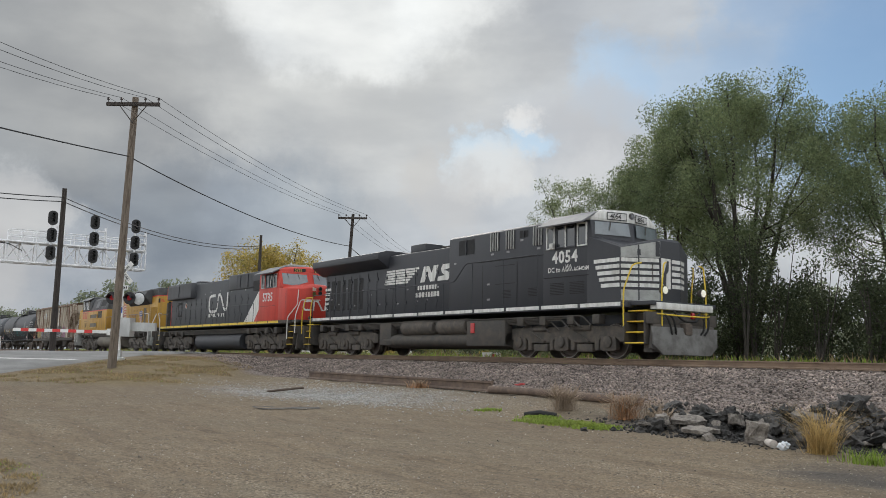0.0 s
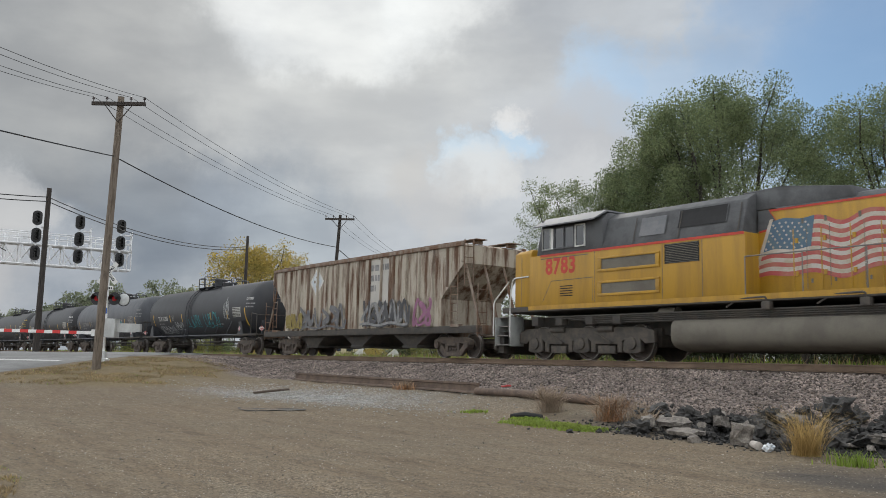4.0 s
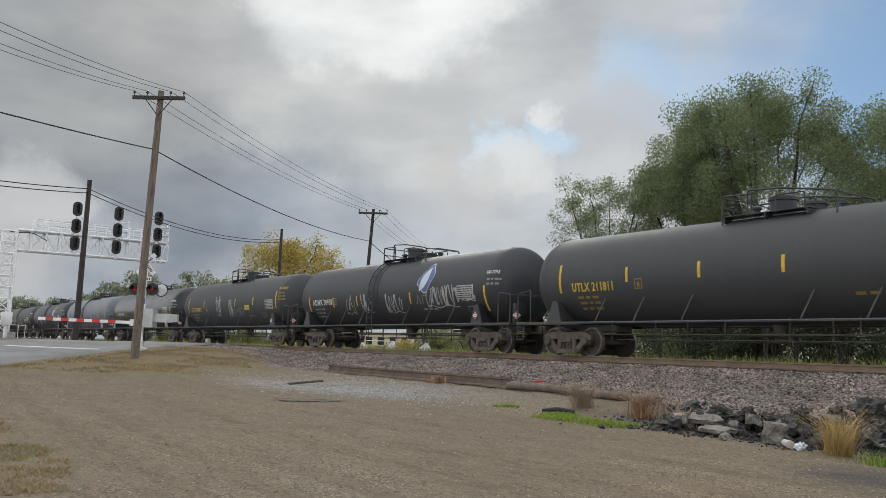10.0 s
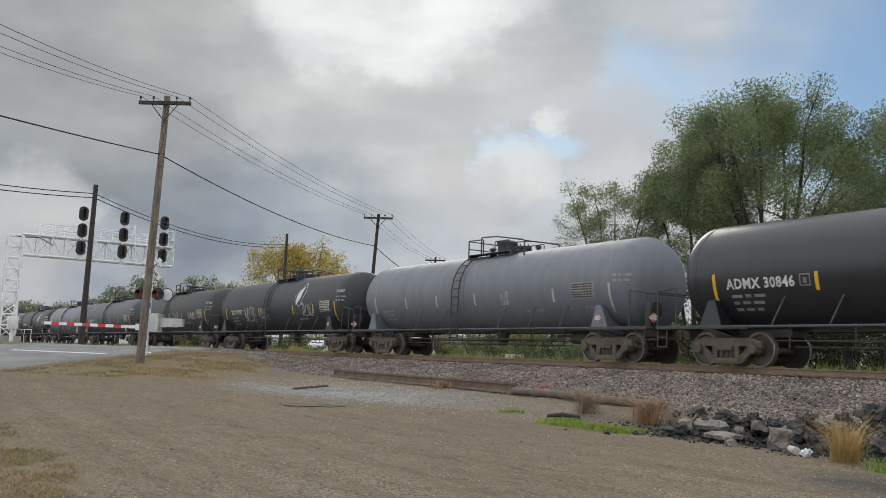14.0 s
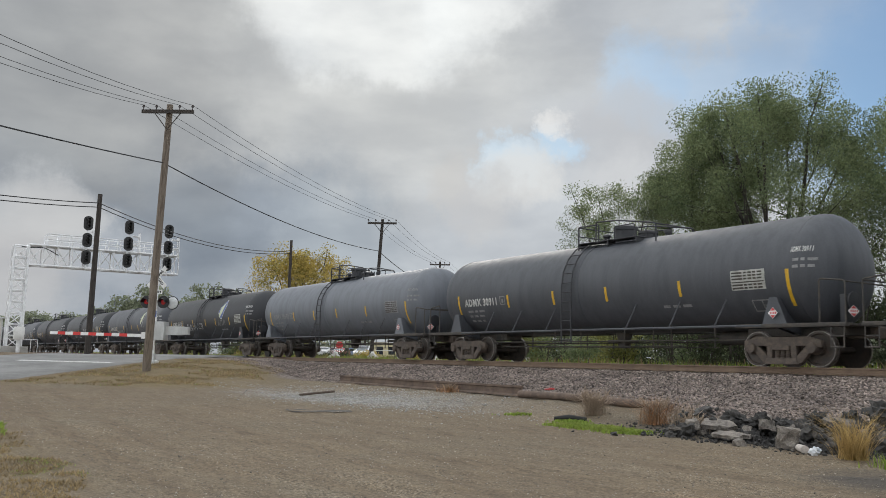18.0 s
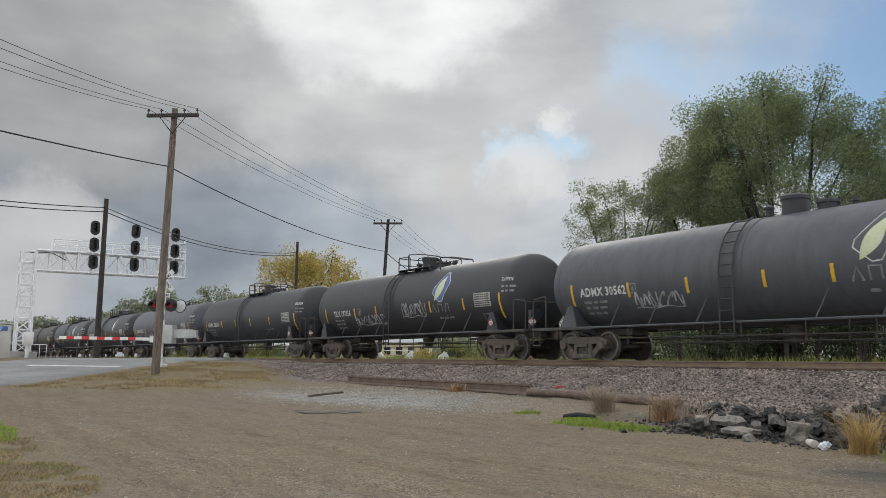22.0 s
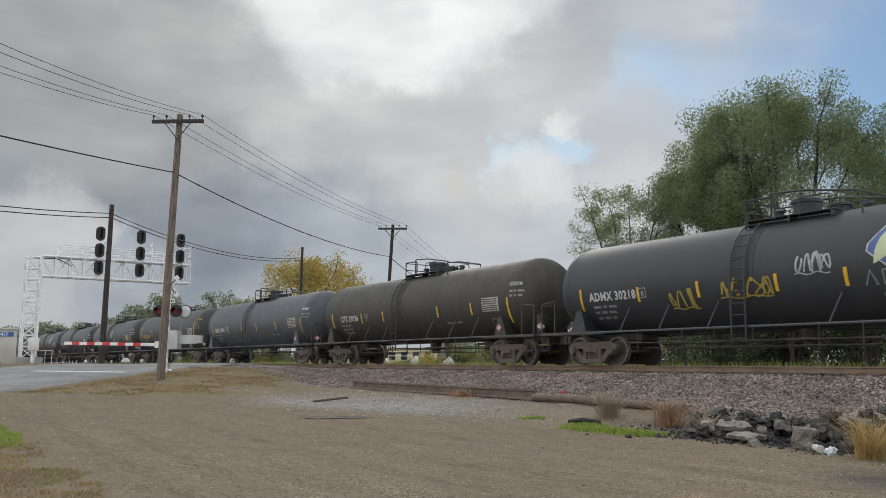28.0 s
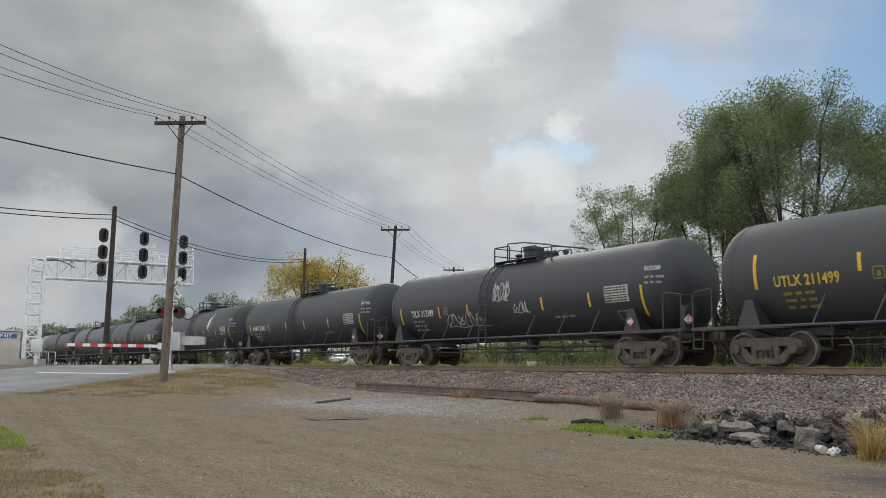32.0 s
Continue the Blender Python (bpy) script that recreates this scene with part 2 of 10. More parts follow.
M["under"] = material("underframe", (0.052, 0.048, 0.044), 0.8, second=(0.095, 0.08, 0.064), scale=3, amount=0.7, bump=0.1)
M["truck"] = material("truck_steel", (0.085, 0.068, 0.057), 0.8, second=(0.150, 0.118, 0.092), scale=5, amount=0.8, bump=0.2, bump_scale=40)
M["loco_truck"] = material("loco_truck_steel", (0.062, 0.055, 0.048), 0.8, second=(0.118, 0.098, 0.078), scale=4, amount=0.8, bump=0.2, bump_scale=40)
M["wheel"] = material("wheel_steel", (0.055, 0.046, 0.040), 0.6, 0.1, second=(0.10, 0.075, 0.058), scale=6, amount=0.7, bump=0.1)
M["rim"] = material("polished_rim", (0.28, 0.26, 0.24), 0.38, 0.7, second=(0.16, 0.135, 0.115), scale=8)
M["rail"] = material("rail_rust", (0.21, 0.145, 0.10), 0.85, second=(0.15, 0.105, 0.075), scale=2, amount=0.8, bump=0.15)
M["railtop"] = material("rail_running_face", (0.32, 0.30, 0.28), 0.35, 0.9, second=(0.2, 0.17, 0.15), scale=3)
M["tie"] = material("sleeper_wood", (0.075, 0.055, 0.042), 0.9, second=(0.13, 0.10, 0.08), scale=3, stretch=(0.5, 4, 4), amount=0.8, bump=0.3, vary=0.3)
M["yellow_stripe"] = material("reflective_yellow", (0.70, 0.42, 0.02), 0.45, second=(0.45, 0.27, 0.03), scale=4, amount=0.6)
M["white_stripe"] = material("reflective_white", (0.45, 0.45, 0.42), 0.5, second=(0.25, 0.25, 0.22), scale=4, amount=0.7)
M["letter"] = material("white_lettering", (0.62, 0.62, 0.60), 0.6, second=(0.35, 0.35, 0.34), scale=5, amount=0.7)
M["letter_dim"] = material("faded_lettering", (0.26, 0.26, 0.26), 0.6, second=(0.14, 0.14, 0.14), scale=5, amount=0.8)
M["letter_yellow"] = material("yellow_lettering", (0.62, 0.42, 0.03), 0.6, second=(0.35, 0.25, 0.04), scale=5, amount=0.7)
M["letter_yellow_dim"] = material("faded_yellow_lettering", (0.25, 0.19, 0.04), 0.6, scale=5)
M["spray_white"] = material("white_spray_paint", (0.42, 0.43, 0.43), 0.7, second=(0.18, 0.18, 0.19), scale=3, amount=0.8)
M["spray_teal"] = material("teal_spray_paint", (0.05, 0.30, 0.33), 0.7, second=(0.03, 0.16, 0.18), scale=3, amount=0.8)
M["spray_yellow"] = material("yellow_spray_paint", (0.40, 0.30, 0.05), 0.7, scale=3)
M["spray_grey"] = material("grey_spray_paint", (0.16, 0.16, 0.165), 0.7, second=(0.08, 0.08, 0.085), scale=3, amount=0.8)
M["spray_dark"] = material("dark_spray_paint", (0.07, 0.07, 0.075), 0.7, scale=3)
M["spray_pink"] = material("pink_spray_paint", (0.30, 0.13, 0.22), 0.7, scale=3)
M["logo_blue"] = material("logo_blue", (0.07, 0.11, 0.30), 0.5, scale=3)
M["logo_leaf"] = material("logo_leaf", (0.48, 0.52, 0.30), 0.5, second=(0.55, 0.58, 0.45), scale=3)
M["logo_pale"] = material("logo_pale", (0.50, 0.55, 0.60), 0.5, second=(0.62, 0.66, 0.66), scale=3)
M["sign_red"] = material("sign_red", (0.55, 0.05, 0.05), 0.5, scale=3)
M["sign_white"] = material("sign_white", (0.72, 0.72, 0.70), 0.5, second=(0.5, 0.5, 0.48), scale=3)
M["sign_blue"] = material("sign_blue", (0.05, 0.12, 0.38), 0.5, scale=3)
M["cn_grey"] = material("loco_dark_grey_paint", (0.044, 0.048, 0.054), 0.55, second=(0.057, 0.059, 0.063), scale=1.2, amount=0.8, stretch=STREAK, fine=0.15)
M["sign_orange"] = material("sign_orange", (0.55, 0.16, 0.05), 0.5, scale=3)
M["up_red"] = material("loco_red_marking", (0.52, 0.05, 0.025), 0.5, scale=3)
M["flag_red"] = material("faded_flag_red", (0.40, 0.075, 0.07), 0.55, second=(0.40, 0.17, 0.12), scale=3, amount=0.7)
M["flag_white"] = material("faded_flag_white", (0.52, 0.48, 0.43), 0.55, second=(0.40, 0.34, 0.24), scale=3, amount=0.8)
M["flag_blue"] = material("faded_flag_blue", (0.07, 0.13, 0.20), 0.55, second=(0.11, 0.17, 0.19), scale=3, amount=0.8)
M["flag_dark"] = material("faded_dark_red_lettering", (0.17, 0.055, 0.02), 0.55, scale=3)
M["loco_rail_grey"] = material("weathered_rail_paint", (0.16, 0.15, 0.14), 0.6, second=(0.24, 0.22, 0.20), scale=4)
M["ns_black"] = material("loco_black_paint", (0.021, 0.023, 0.029), 0.5, second=(0.029, 0.030, 0.035), scale=1.2, amount=0.8, stretch=STREAK, fine=0.15)
M["dark_grille"] = material("dark_grille", (0.008, 0.008, 0.009), 0.7, scale=3)
M["loco_white"] = material("loco_white_paint", (0.66, 0.66, 0.63), 0.5, second=(0.40, 0.39, 0.36), scale=2.5, amount=0.7, stretch=STREAK)
M["loco_grey"] = material("loco_grey_paint", (0.36, 0.37, 0.35), 0.5, second=(0.2, 0.2, 0.19), scale=2.5, amount=0.6)
M["pilot_grey"] = material("worn_pilot_paint", (0.15, 0.148, 0.14), 0.75, second=(0.085, 0.08, 0.074), scale=3, amount=0.8)
M["cn_red"] = material("loco_red_paint", (0.52, 0.04, 0.022), 0.5, second=(0.40, 0.033, 0.02), scale=1.5, amount=0.8, stretch=STREAK)
M["up_yellow"] = material("loco_yellow_paint", (0.44, 0.245, 0.018), 0.5, second=(0.33, 0.18, 0.024), scale=1.5, amount=0.8, stretch=STREAK)
M["up_grey"] = material("loco_slate_paint", (0.105, 0.108, 0.112), 0.65, spec=0.3, second=(0.06, 0.06, 0.062), scale=1.5, amount=0.8)
M["up_tank"] = material("fuel_tank_paint", (0.16, 0.145, 0.115), 0.75, second=(0.11, 0.098, 0.08), scale=1.5, amount=0.8)
M["rail_yellow"] = material("safety_yellow", (0.70, 0.50, 0.03), 0.5, second=(0.5, 0.36, 0.04), scale=4)
M["amber"] = material("number_board_amber", (0.55, 0.38, 0.08), 0.5, scale=4)
M["hopper"] = material("hopper_paint", (0.43, 0.385, 0.315), 0.8, second=(0.115, 0.060, 0.034), scale=1.7, amount=1.0, stretch=(1.7, 1.7, 0.22), bump=0.05, bump_scale=30, low=0.45, high=0.60, fine=0.2)
M["hopper_rust"] = material("hopper_rust", (0.15, 0.085, 0.052), 0.85, second=(0.27, 0.23, 0.19), scale=2.0, amount=0.9, stretch=(1.6, 1.6, 0.2), bump=0.1)
M["glass"] = material("cab_glass", (0.02, 0.025, 0.03), 0.06, scale=2, spec=0.8, fine=0.0)
M["cab_roof"] = material("cab_roof_paint", (0.13, 0.135, 0.145), 0.6, second=(0.20, 0.20, 0.20), scale=2.5, amount=0.6)
# pale blue-grey base paints in the sky that the panes reflect
M["windscreen"] = material("windscreen_glass_sky", (0.15, 0.175, 0.19), 0.06, scale=2, spec=1.0, fine=0.0)
M["lamp_lit"] = material("headlight_lens", (0.8, 0.8, 0.7), 0.2, scale=3, emit=(1.0, 0.92, 0.75, 0.25))
M["lamp_red"] = material("flashing_lens_lit", (0.30, 0.015, 0.015), 0.3, scale=3, emit=(1.0, 0.03, 0.05, 0.06))
M["lamp_off"] = material("signal_lens", (0.02, 0.02, 0.02), 0.15, scale=3)
M["lamp_back"] = material("light_back_white", (0.6, 0.62, 0.62), 0.4, scale=3)
M["pole_wood"] = material("pole_wood", (0.20, 0.165, 0.132), 0.9, second=(0.10, 0.078, 0.060), scale=2.5, amount=0.9, stretch=(6, 6, 0.35), bump=0.35, bump_scale=35)
M["pole_dark"] = material("pole_wood_dark", (0.055, 0.046, 0.04), 0.9, second=(0.03, 0.026, 0.024), scale=2.5, amount=0.9, stretch=(6, 6, 0.35), bump=0.3, bump_scale=35)
M["wire"] = material("wire_black", (0.015, 0.015, 0.016), 0.6, scale=3)
M["ceramic"] = material("insulator_ceramic", (0.05, 0.04, 0.04), 0.25, scale=6)
M["galv"] = material("galvanised_steel", (0.80, 0.81, 0.82), 0.5, 0.0, second=(0.55, 0.56, 0.58), scale=3, amount=0.7, bump=0.03)
M["alu"] = material("aluminium_case", (0.50, 0.51, 0.50), 0.45, 0.3, second=(0.36, 0.36, 0.35), scale=2, amount=0.7, stretch=(1, 1, 0.4))
M["cabinet"] = material("cabinet_paint", (0.52, 0.50, 0.46), 0.5, 0.1, second=(0.40, 0.38, 0.34), scale=1.5, amount=0.6, stretch=(1, 1, 0.3))
M["signal_black"] = material("signal_black", (0.010, 0.010, 0.011), 0.5, second=(0.02, 0.02, 0.02), scale=3)
M["concrete"] = material("concrete", (0.38, 0.37, 0.35), 0.9, second=(0.27, 0.26, 0.24), scale=2.5, amount=0.8, bump=0.3, bump_scale=50)
M["gate_white"] = material("gate_white", (0.75, 0.75, 0.73), 0.5, second=(0.55, 0.55, 0.53), scale=3)
M["gate_red"] = material("gate_red", (0.60, 0.035, 0.03), 0.5, second=(0.45, 0.03, 0.03), scale=3)
M["asphalt"] = material("asphalt", (0.20, 0.20, 0.195), 0.9, second=(0.13, 0.13, 0.128), scale=0.5, amount=0.8, bump=0.35, bump_scale=90, fine=0.35)
M["road_white"] = material("road_marking", (0.62, 0.62, 0.60), 0.8, second=(0.35, 0.35, 0.34), scale=2.0, amount=0.7, bump=0.1)
M["stone"] = material("ballast_stone", (0.275, 0.225, 0.195), 0.95, second=(0.115, 0.094, 0.083), scale=1.0, amount=0.8, vary=0.75, island=True, fine=0.2)
M["pebble"] = material("pebble", (0.28, 0.25, 0.208), 0.95, second=(0.19, 0.165, 0.135), scale=1.0, amount=0.8, vary=0.6, island=True, fine=0.2)
M["slab"] = material("broken_concrete", (0.24, 0.215, 0.185), 0.95, second=(0.11, 0.098, 0.088), scale=9, amount=0.9, bump=0.9, bump_scale=45, vary=0.3, fine=0.6)
M["tar"] = material("broken_asphalt", (0.034, 0.033, 0.032), 0.95, second=(0.075, 0.070, 0.064), scale=5, amount=0.8, bump=0.7, bump_scale=25, vary=0.35)
M["dry_grass"] = leaf_material("dry_grass", (0.34, 0.255, 0.135), (0.21, 0.16, 0.09))
M["green_grass"] = leaf_material("green_grass", (0.20, 0.30, 0.045), (0.24, 0.28, 0.065))
M["orange_weed"] = material("orange_weed", (0.42, 0.20, 0.085), 0.9, second=(0.27, 0.19, 0.12), scale=1.0, amount=1.0, vary=0.4, island=True)
M["twig"] = material("dead_twig", (0.33, 0.255, 0.185), 0.9, scale=2)
M["bark"] = material("bark", (0.075, 0.066, 0.056), 0.95, second=(0.03, 0.026, 0.022), scale=3, amount=0.8, stretch=(4, 4, 0.6), bump=0.5, bump_scale=25)
M["leaf"] = leaf_material("leaf_green", (0.23, 0.27, 0.135), (0.155, 0.20, 0.105))
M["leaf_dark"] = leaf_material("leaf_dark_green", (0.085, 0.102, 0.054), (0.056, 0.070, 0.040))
M["leaf_hedge"] = leaf_material("leaf_olive", (0.23, 0.225, 0.075), (0.14, 0.16, 0.055))
M["leaf_yellow"] = leaf_material("leaf_yellow_green", (0.46, 0.35, 0.10), (0.31, 0.275, 0.09))
# leaves paler and greyer than near ones: the distance haze is in the colour
M["leaf_far_haze"] = leaf_material("leaf_far_haze", (0.25, 0.275, 0.185), (0.18, 0.21, 0.145))
M["straw"] = leaf_material("straw_tuft", (0.50, 0.36, 0.15), (0.32, 0.22, 0.09))
M["paper"] = material("litter_paper", (0.70, 0.72, 0.74), 0.7, second=(0.35, 0.42, 0.5), scale=12, amount=0.7)
M["cup"] = material("litter_cup", (0.55, 0.50, 0.45), 0.7, scale=8)
M["old_rail"] = material("old_rail_rust", (0.150, 0.105, 0.078), 0.85, second=(0.085, 0.062, 0.05), scale=3, amount=0.8, bump=0.2)
# near-black tone that stands for the shade inside the pothole
M["hole_shade"] = material("pothole_shade", (0.030, 0.026, 0.022), 0.85, second=(0.05, 0.042, 0.034), scale=2.5, amount=0.7)
M["wall_cream"] = material("cream_wall", (0.58, 0.52, 0.33), 0.8, second=(0.45, 0.4, 0.26), scale=1.5)
M["wall_white"] = material("white_wall", (0.66, 0.66, 0.64), 0.8, second=(0.5, 0.5, 0.48), scale=1.5)
M["roof_pale"] = material("pale_roof", (0.45, 0.46, 0.47), 0.7, second=(0.35, 0.36, 0.37), scale=1.5)
M["car_white"] = material("car_white_paint", (0.70, 0.71, 0.72), 0.25, scale=2, coat=0.5)
M["car_blue"] = material("car_blue_paint", (0.10, 0.17, 0.30), 0.25, scale=2, coat=0.5)
M["car_red"] = material("car_red_paint", (0.30, 0.05, 0.05), 0.25, scale=2, coat=0.5)
M["pillar_grey"] = material("pillar_plastic", (0.05, 0.051, 0.053), 0.7, second=(0.04, 0.041, 0.043), scale=8, amount=0.5)
M["rubber"] = material("rubber", (0.015, 0.015, 0.015), 0.8, scale=4)

# ---- building helpers ----
def quick_box(bm, x0, x1, y0, y1, z0, z1, bevel=0.0):
    vs = [bm.verts.new((x, y, z)) for x in (x0, x1) for y in (y0, y1) for z in (z0, z1)]
    fs = [bm.faces.new([vs[i] for i in f]) for f in ((0, 1, 3, 2), (4, 6, 7, 5), (0, 4, 5, 1), (2, 3, 7, 6), (0, 2, 6, 4), (1, 5, 7, 3))]
    if bevel:
        es = {e for f in fs for e in f.edges}
        bmesh.ops.bevel(bm, geom=list(es), offset=bevel, segments=2, affect="EDGES", profile=0.5)


def rod(bm, p0, p1, r, n=8, r2=None, cap=True):
    p0, p1 = Vector(p0), Vector(p1)
    d = (p1 - p0).normalized()
    a = d.orthogonal().normalized()
    b = d.cross(a)
    r2 = r if r2 is None else r2
    rings = []
    for p, rad in ((p0, r), (p1, r2)):
        rings.append([bm.verts.new(p + (a * math.cos(k * math.tau / n) + b * math.sin(k * math.tau / n)) * rad) for k in range(n)])
    for k in range(n):
        f = bm.faces.new((rings[0][k], rings[0][(k + 1) % n], rings[1][(k + 1) % n], rings[1][k]))
        f.smooth = True
    if cap:
        bm.faces.new(rings[0][::-1])
        bm.faces.new(rings[1])


def tube(bm, pts, r, n=6, radii=None):
    pts = [Vector(p) for p in pts]
    rings, a = [], None
    for i, p in enumerate(pts):
        d = (pts[min(i + 1, len(pts) - 1)] - pts[max(i - 1, 0)]).normalized()
        a = d.orthogonal().normalized() if a is None else (a - d * a.dot(d)).normalized()
        b = d.cross(a)
        rad = radii[i] if radii else r
        rings.append([bm.verts.new(p + (a * math.cos(k * math.tau / n) + b * math.sin(k * math.tau / n)) * rad) for k in range(n)])
    for r0, r1 in zip(rings, rings[1:]):
        for k in range(n):
            f = bm.faces.new((r0[k], r0[(k + 1) % n], r1[(k + 1) % n], r1[k]))
            f.smooth = True
    bm.faces.new(rings[0][::-1])
    bm.faces.new(rings[-1])


def rounded(pts, r=0.12, n=4):
    """A polyline with its inner corners rounded."""
    pts = [Vector(p) for p in pts]
    out = [pts[0]]
    for a, b, c in zip(pts, pts[1:], pts[2:]):
        u, v = (a - b), (c - b)
        k = min(r, u.length * 0.45, v.length * 0.45)
        p, q = b + u.normalized() * k, b + v.normalized() * k
        for i in range(n + 1):
            t = i / n
            out.append(p.lerp(b, t).lerp(b.lerp(q, t), t))
    return out + [pts[-1]]


def prism(bm, poly, y0, y1, axis="y", bevel=0.0):
    """A polygon in x, z pushed out along y from y0 to y1 (axis x: polygon in y, z; axis z: polygon in x, y)."""
    def at(p, d):
        return {"y": (p[0], d, p[1]), "x": (d, p[0], p[1]), "z": (p[0], p[1], d)}[axis]
    a, b = [bm.verts.new(at(p, y0)) for p in poly], [bm.verts.new(at(p, y1)) for p in poly]
    fs = [bm.faces.new(a), bm.faces.new(b[::-1])]
    for k in range(len(poly)):
        fs.append(bm.faces.new((a[k], b[k], b[(k + 1) % len(poly)], a[(k + 1) % len(poly)])))
    if bevel:
        es = {e for f in fs for e in f.edges}
        bmesh.ops.bevel(bm, geom=list(es), offset=bevel, segments=2, affect="EDGES", profile=0.5)


def lathe(bm, profile, axis="x", n=32, centre=(0, 0, 0)):
    """A profile of (along, radius) turned about an axis through centre."""
    rings = []
    for s, r in profile:
        ring = []
        for k in range(n):
            c, d = math.cos(k * math.tau / n) * r, math.sin(k * math.tau / n) * r
            p = {"x": (s, c, d), "y": (c, s, d), "z": (c, d, s)}[axis]
            ring.append(bm.verts.new(Vector(p) + Vector(centre)))
        rings.append(ring)
    for r0, r1 in zip(rings, rings[1:]):
        for k in range(n):
            f = bm.faces.new((r0[k], r0[(k + 1) % n], r1[(k + 1) % n], r1[k]))
            f.smooth = True
    bm.faces.new(rings[0][::-1])
    bm.faces.new(rings[-1])


def mesh_of(name, bm, mat, smooth=True):
    bmesh.ops.recalc_face_normals(bm, faces=bm.faces)
    me = bpy.data.meshes.new(name)
    bm.to_mesh(me)
    bm.free()
    if mat:
        me.materials.append(mat)
    if smooth:
        me.shade_smooth()
        me.set_sharp_from_angle(angle=radians(38))
    return me


def part(name, bm, mat, parent=None, label="", smooth=True, flat=False):
    if flat:
        me = bpy.data.meshes.new(name)
        bm.to_mesh(me)
        bm.free()
        me.materials.append(mat)
    else:
        me = mesh_of(name, bm, mat, smooth)
    ob = new(name, me)
    ob.parent = parent
    return tagged(ob, label) if label else ob


def share(name, me, parent, m=None):
    """One more part on a mesh that is already there."""
    ob = new(name, me)
    ob.parent = parent
    if m is not None:
        ob.matrix_basis = m
    return ob


def thing(name, label, category, group="", kind="", at=None):
    ob = new(name)
    ob.empty_display_size = 0.2
    if at is not None:
        ob.matrix_basis = at
    return tagged(ob, label, category, group, kind)


def raw_mesh(name, verts, faces, mat, parent=None):
    me = bpy.data.meshes.new(name)
    me.from_pydata(verts, [], faces)
    if mat:
        me.materials.append(mat)
    ob = new(name, me)
    ob.parent = parent
    return ob


# ---- flat marks laid on a side: drawn in (u, z), then laid onto the surface ----
def text_mesh(words, size, bold=0.0, space=1.0):
    cu = bpy.data.curves.new("words", "FONT")
    cu.body, cu.size, cu.offset, cu.resolution_u, cu.space_character = words, size, bold, 2, space
    ob = bpy.data.objects.new("words", cu)
    scene.collection.objects.link(ob)
    bpy.context.view_layer.update()
    me = bpy.data.meshes.new_from_object(ob.evaluated_get(bpy.context.evaluated_depsgraph_get()))
    bm = bmesh.new()
    bm.from_mesh(me)
    bpy.data.objects.remove(ob)
    bpy.data.curves.remove(cu)
    bpy.data.meshes.remove(me)
    return bm


def lay(bm, u, z, surface, step=0.16, wide=1.0):
    """Moves a flat drawing (x right, y up) to (u, z) and lays it on a surface: a function of (u, z) that gives a place."""
    for v in bm.verts:
        v.co = (v.co.x * wide + u, v.co.y + z, v.co.z)
    if step and bm.verts:
        lo, hi = min(v.co.y for v in bm.verts), max(v.co.y for v in bm.verts)
        k = lo + step
        while k < hi:
            bmesh.ops.bisect_plane(bm, geom=bm.verts[:] + bm.edges[:] + bm.faces[:], plane_co=(0, k, 0), plane_no=(0, 1, 0))
            k += step
    for v in bm.verts:
        v.co = surface(v.co.x, v.co.y, v.co.z)
    return bm


def plate(bm, u0, u1, z0, z1, lift=0.0):
    bm.faces.new([bm.verts.new((x, y, lift)) for x, y in ((u0, z0), (u1, z0), (u1, z1), (u0, z1))])


def shape(bm, pts, lift=0.0):
    bm.faces.new([bm.verts.new((x, y, lift)) for x, y in pts])


def ribbon(bm, pts, width, lift=0.0):
    pts = [Vector((p[0], p[1], lift + 0.0006 * i)) for i, p in enumerate(pts)]
    prev = None
    for i, p in enumerate(pts):
        d = (pts[min(i + 1, len(pts) - 1)] - pts[max(i - 1, 0)])
        d = d.normalized() if d.length > 1e-6 else Vector((1, 0, 0))
        nrm = Vector((-d.y, d.x, 0)) * width / 2
        cur = (bm.verts.new(p + nrm), bm.verts.new(p - nrm))
        if prev:
            bm.faces.new((prev[0], prev[1], cur[1], cur[0]))
        prev = cur


def scrawl(seed, width, height, letters, stroke=0.05):
    """Loose loops and zigzags like sprayed tags that cannot be read."""
    rnd, bm = random.Random(seed), bmesh.new()
    w = width / letters
    for k in range(letters):
        x0, pts = k * w, []
        kind = rnd.random()
        n = 14
        ax, az, ph = rnd.uniform(0.3, 0.55) * w, rnd.uniform(0.3, 0.5) * height, rnd.uniform(0, 6)
        fx, fz = rnd.choice(((1, 1), (1, 2), (2, 1), (1.5, 2.5), (0.5, 1.5)))
        for i in range(n + 1):
            t = i / n * rnd.uniform(4.6, 5.0) if kind < 0.15 else i / n * 4.8
            pts.append((x0 + w / 2 + ax * math.sin(fx * t + ph) * 1.1, height / 2 + az * math.cos(fz * t + ph * 0.7)))
        ribbon(bm, pts, stroke * rnd.uniform(0.7, 1.2), 0.009 * (k % 2))
    ribbon(bm, [(i / 12 * width, height * (0.05 + 0.05 * math.sin(i))) for i in range(13)], stroke * 0.6, 0.02)
    return bm

# the track: its line and the height of its rails
TRACK_Y, RAIL_Z = 20.75, 1.28

# ---- the lie of the land: a flat lot, the track on its ballast bank, a road that climbs to cross it at a slant ----
ROAD_DIR, ROAD_NRM = (-0.722, 0.692), (0.692, 0.722)


def smooth(a, b, v):
    t = np.clip((np.asarray(v, float) - a) / (b - a), 0, 1)
    return t * t * (3 - 2 * t)


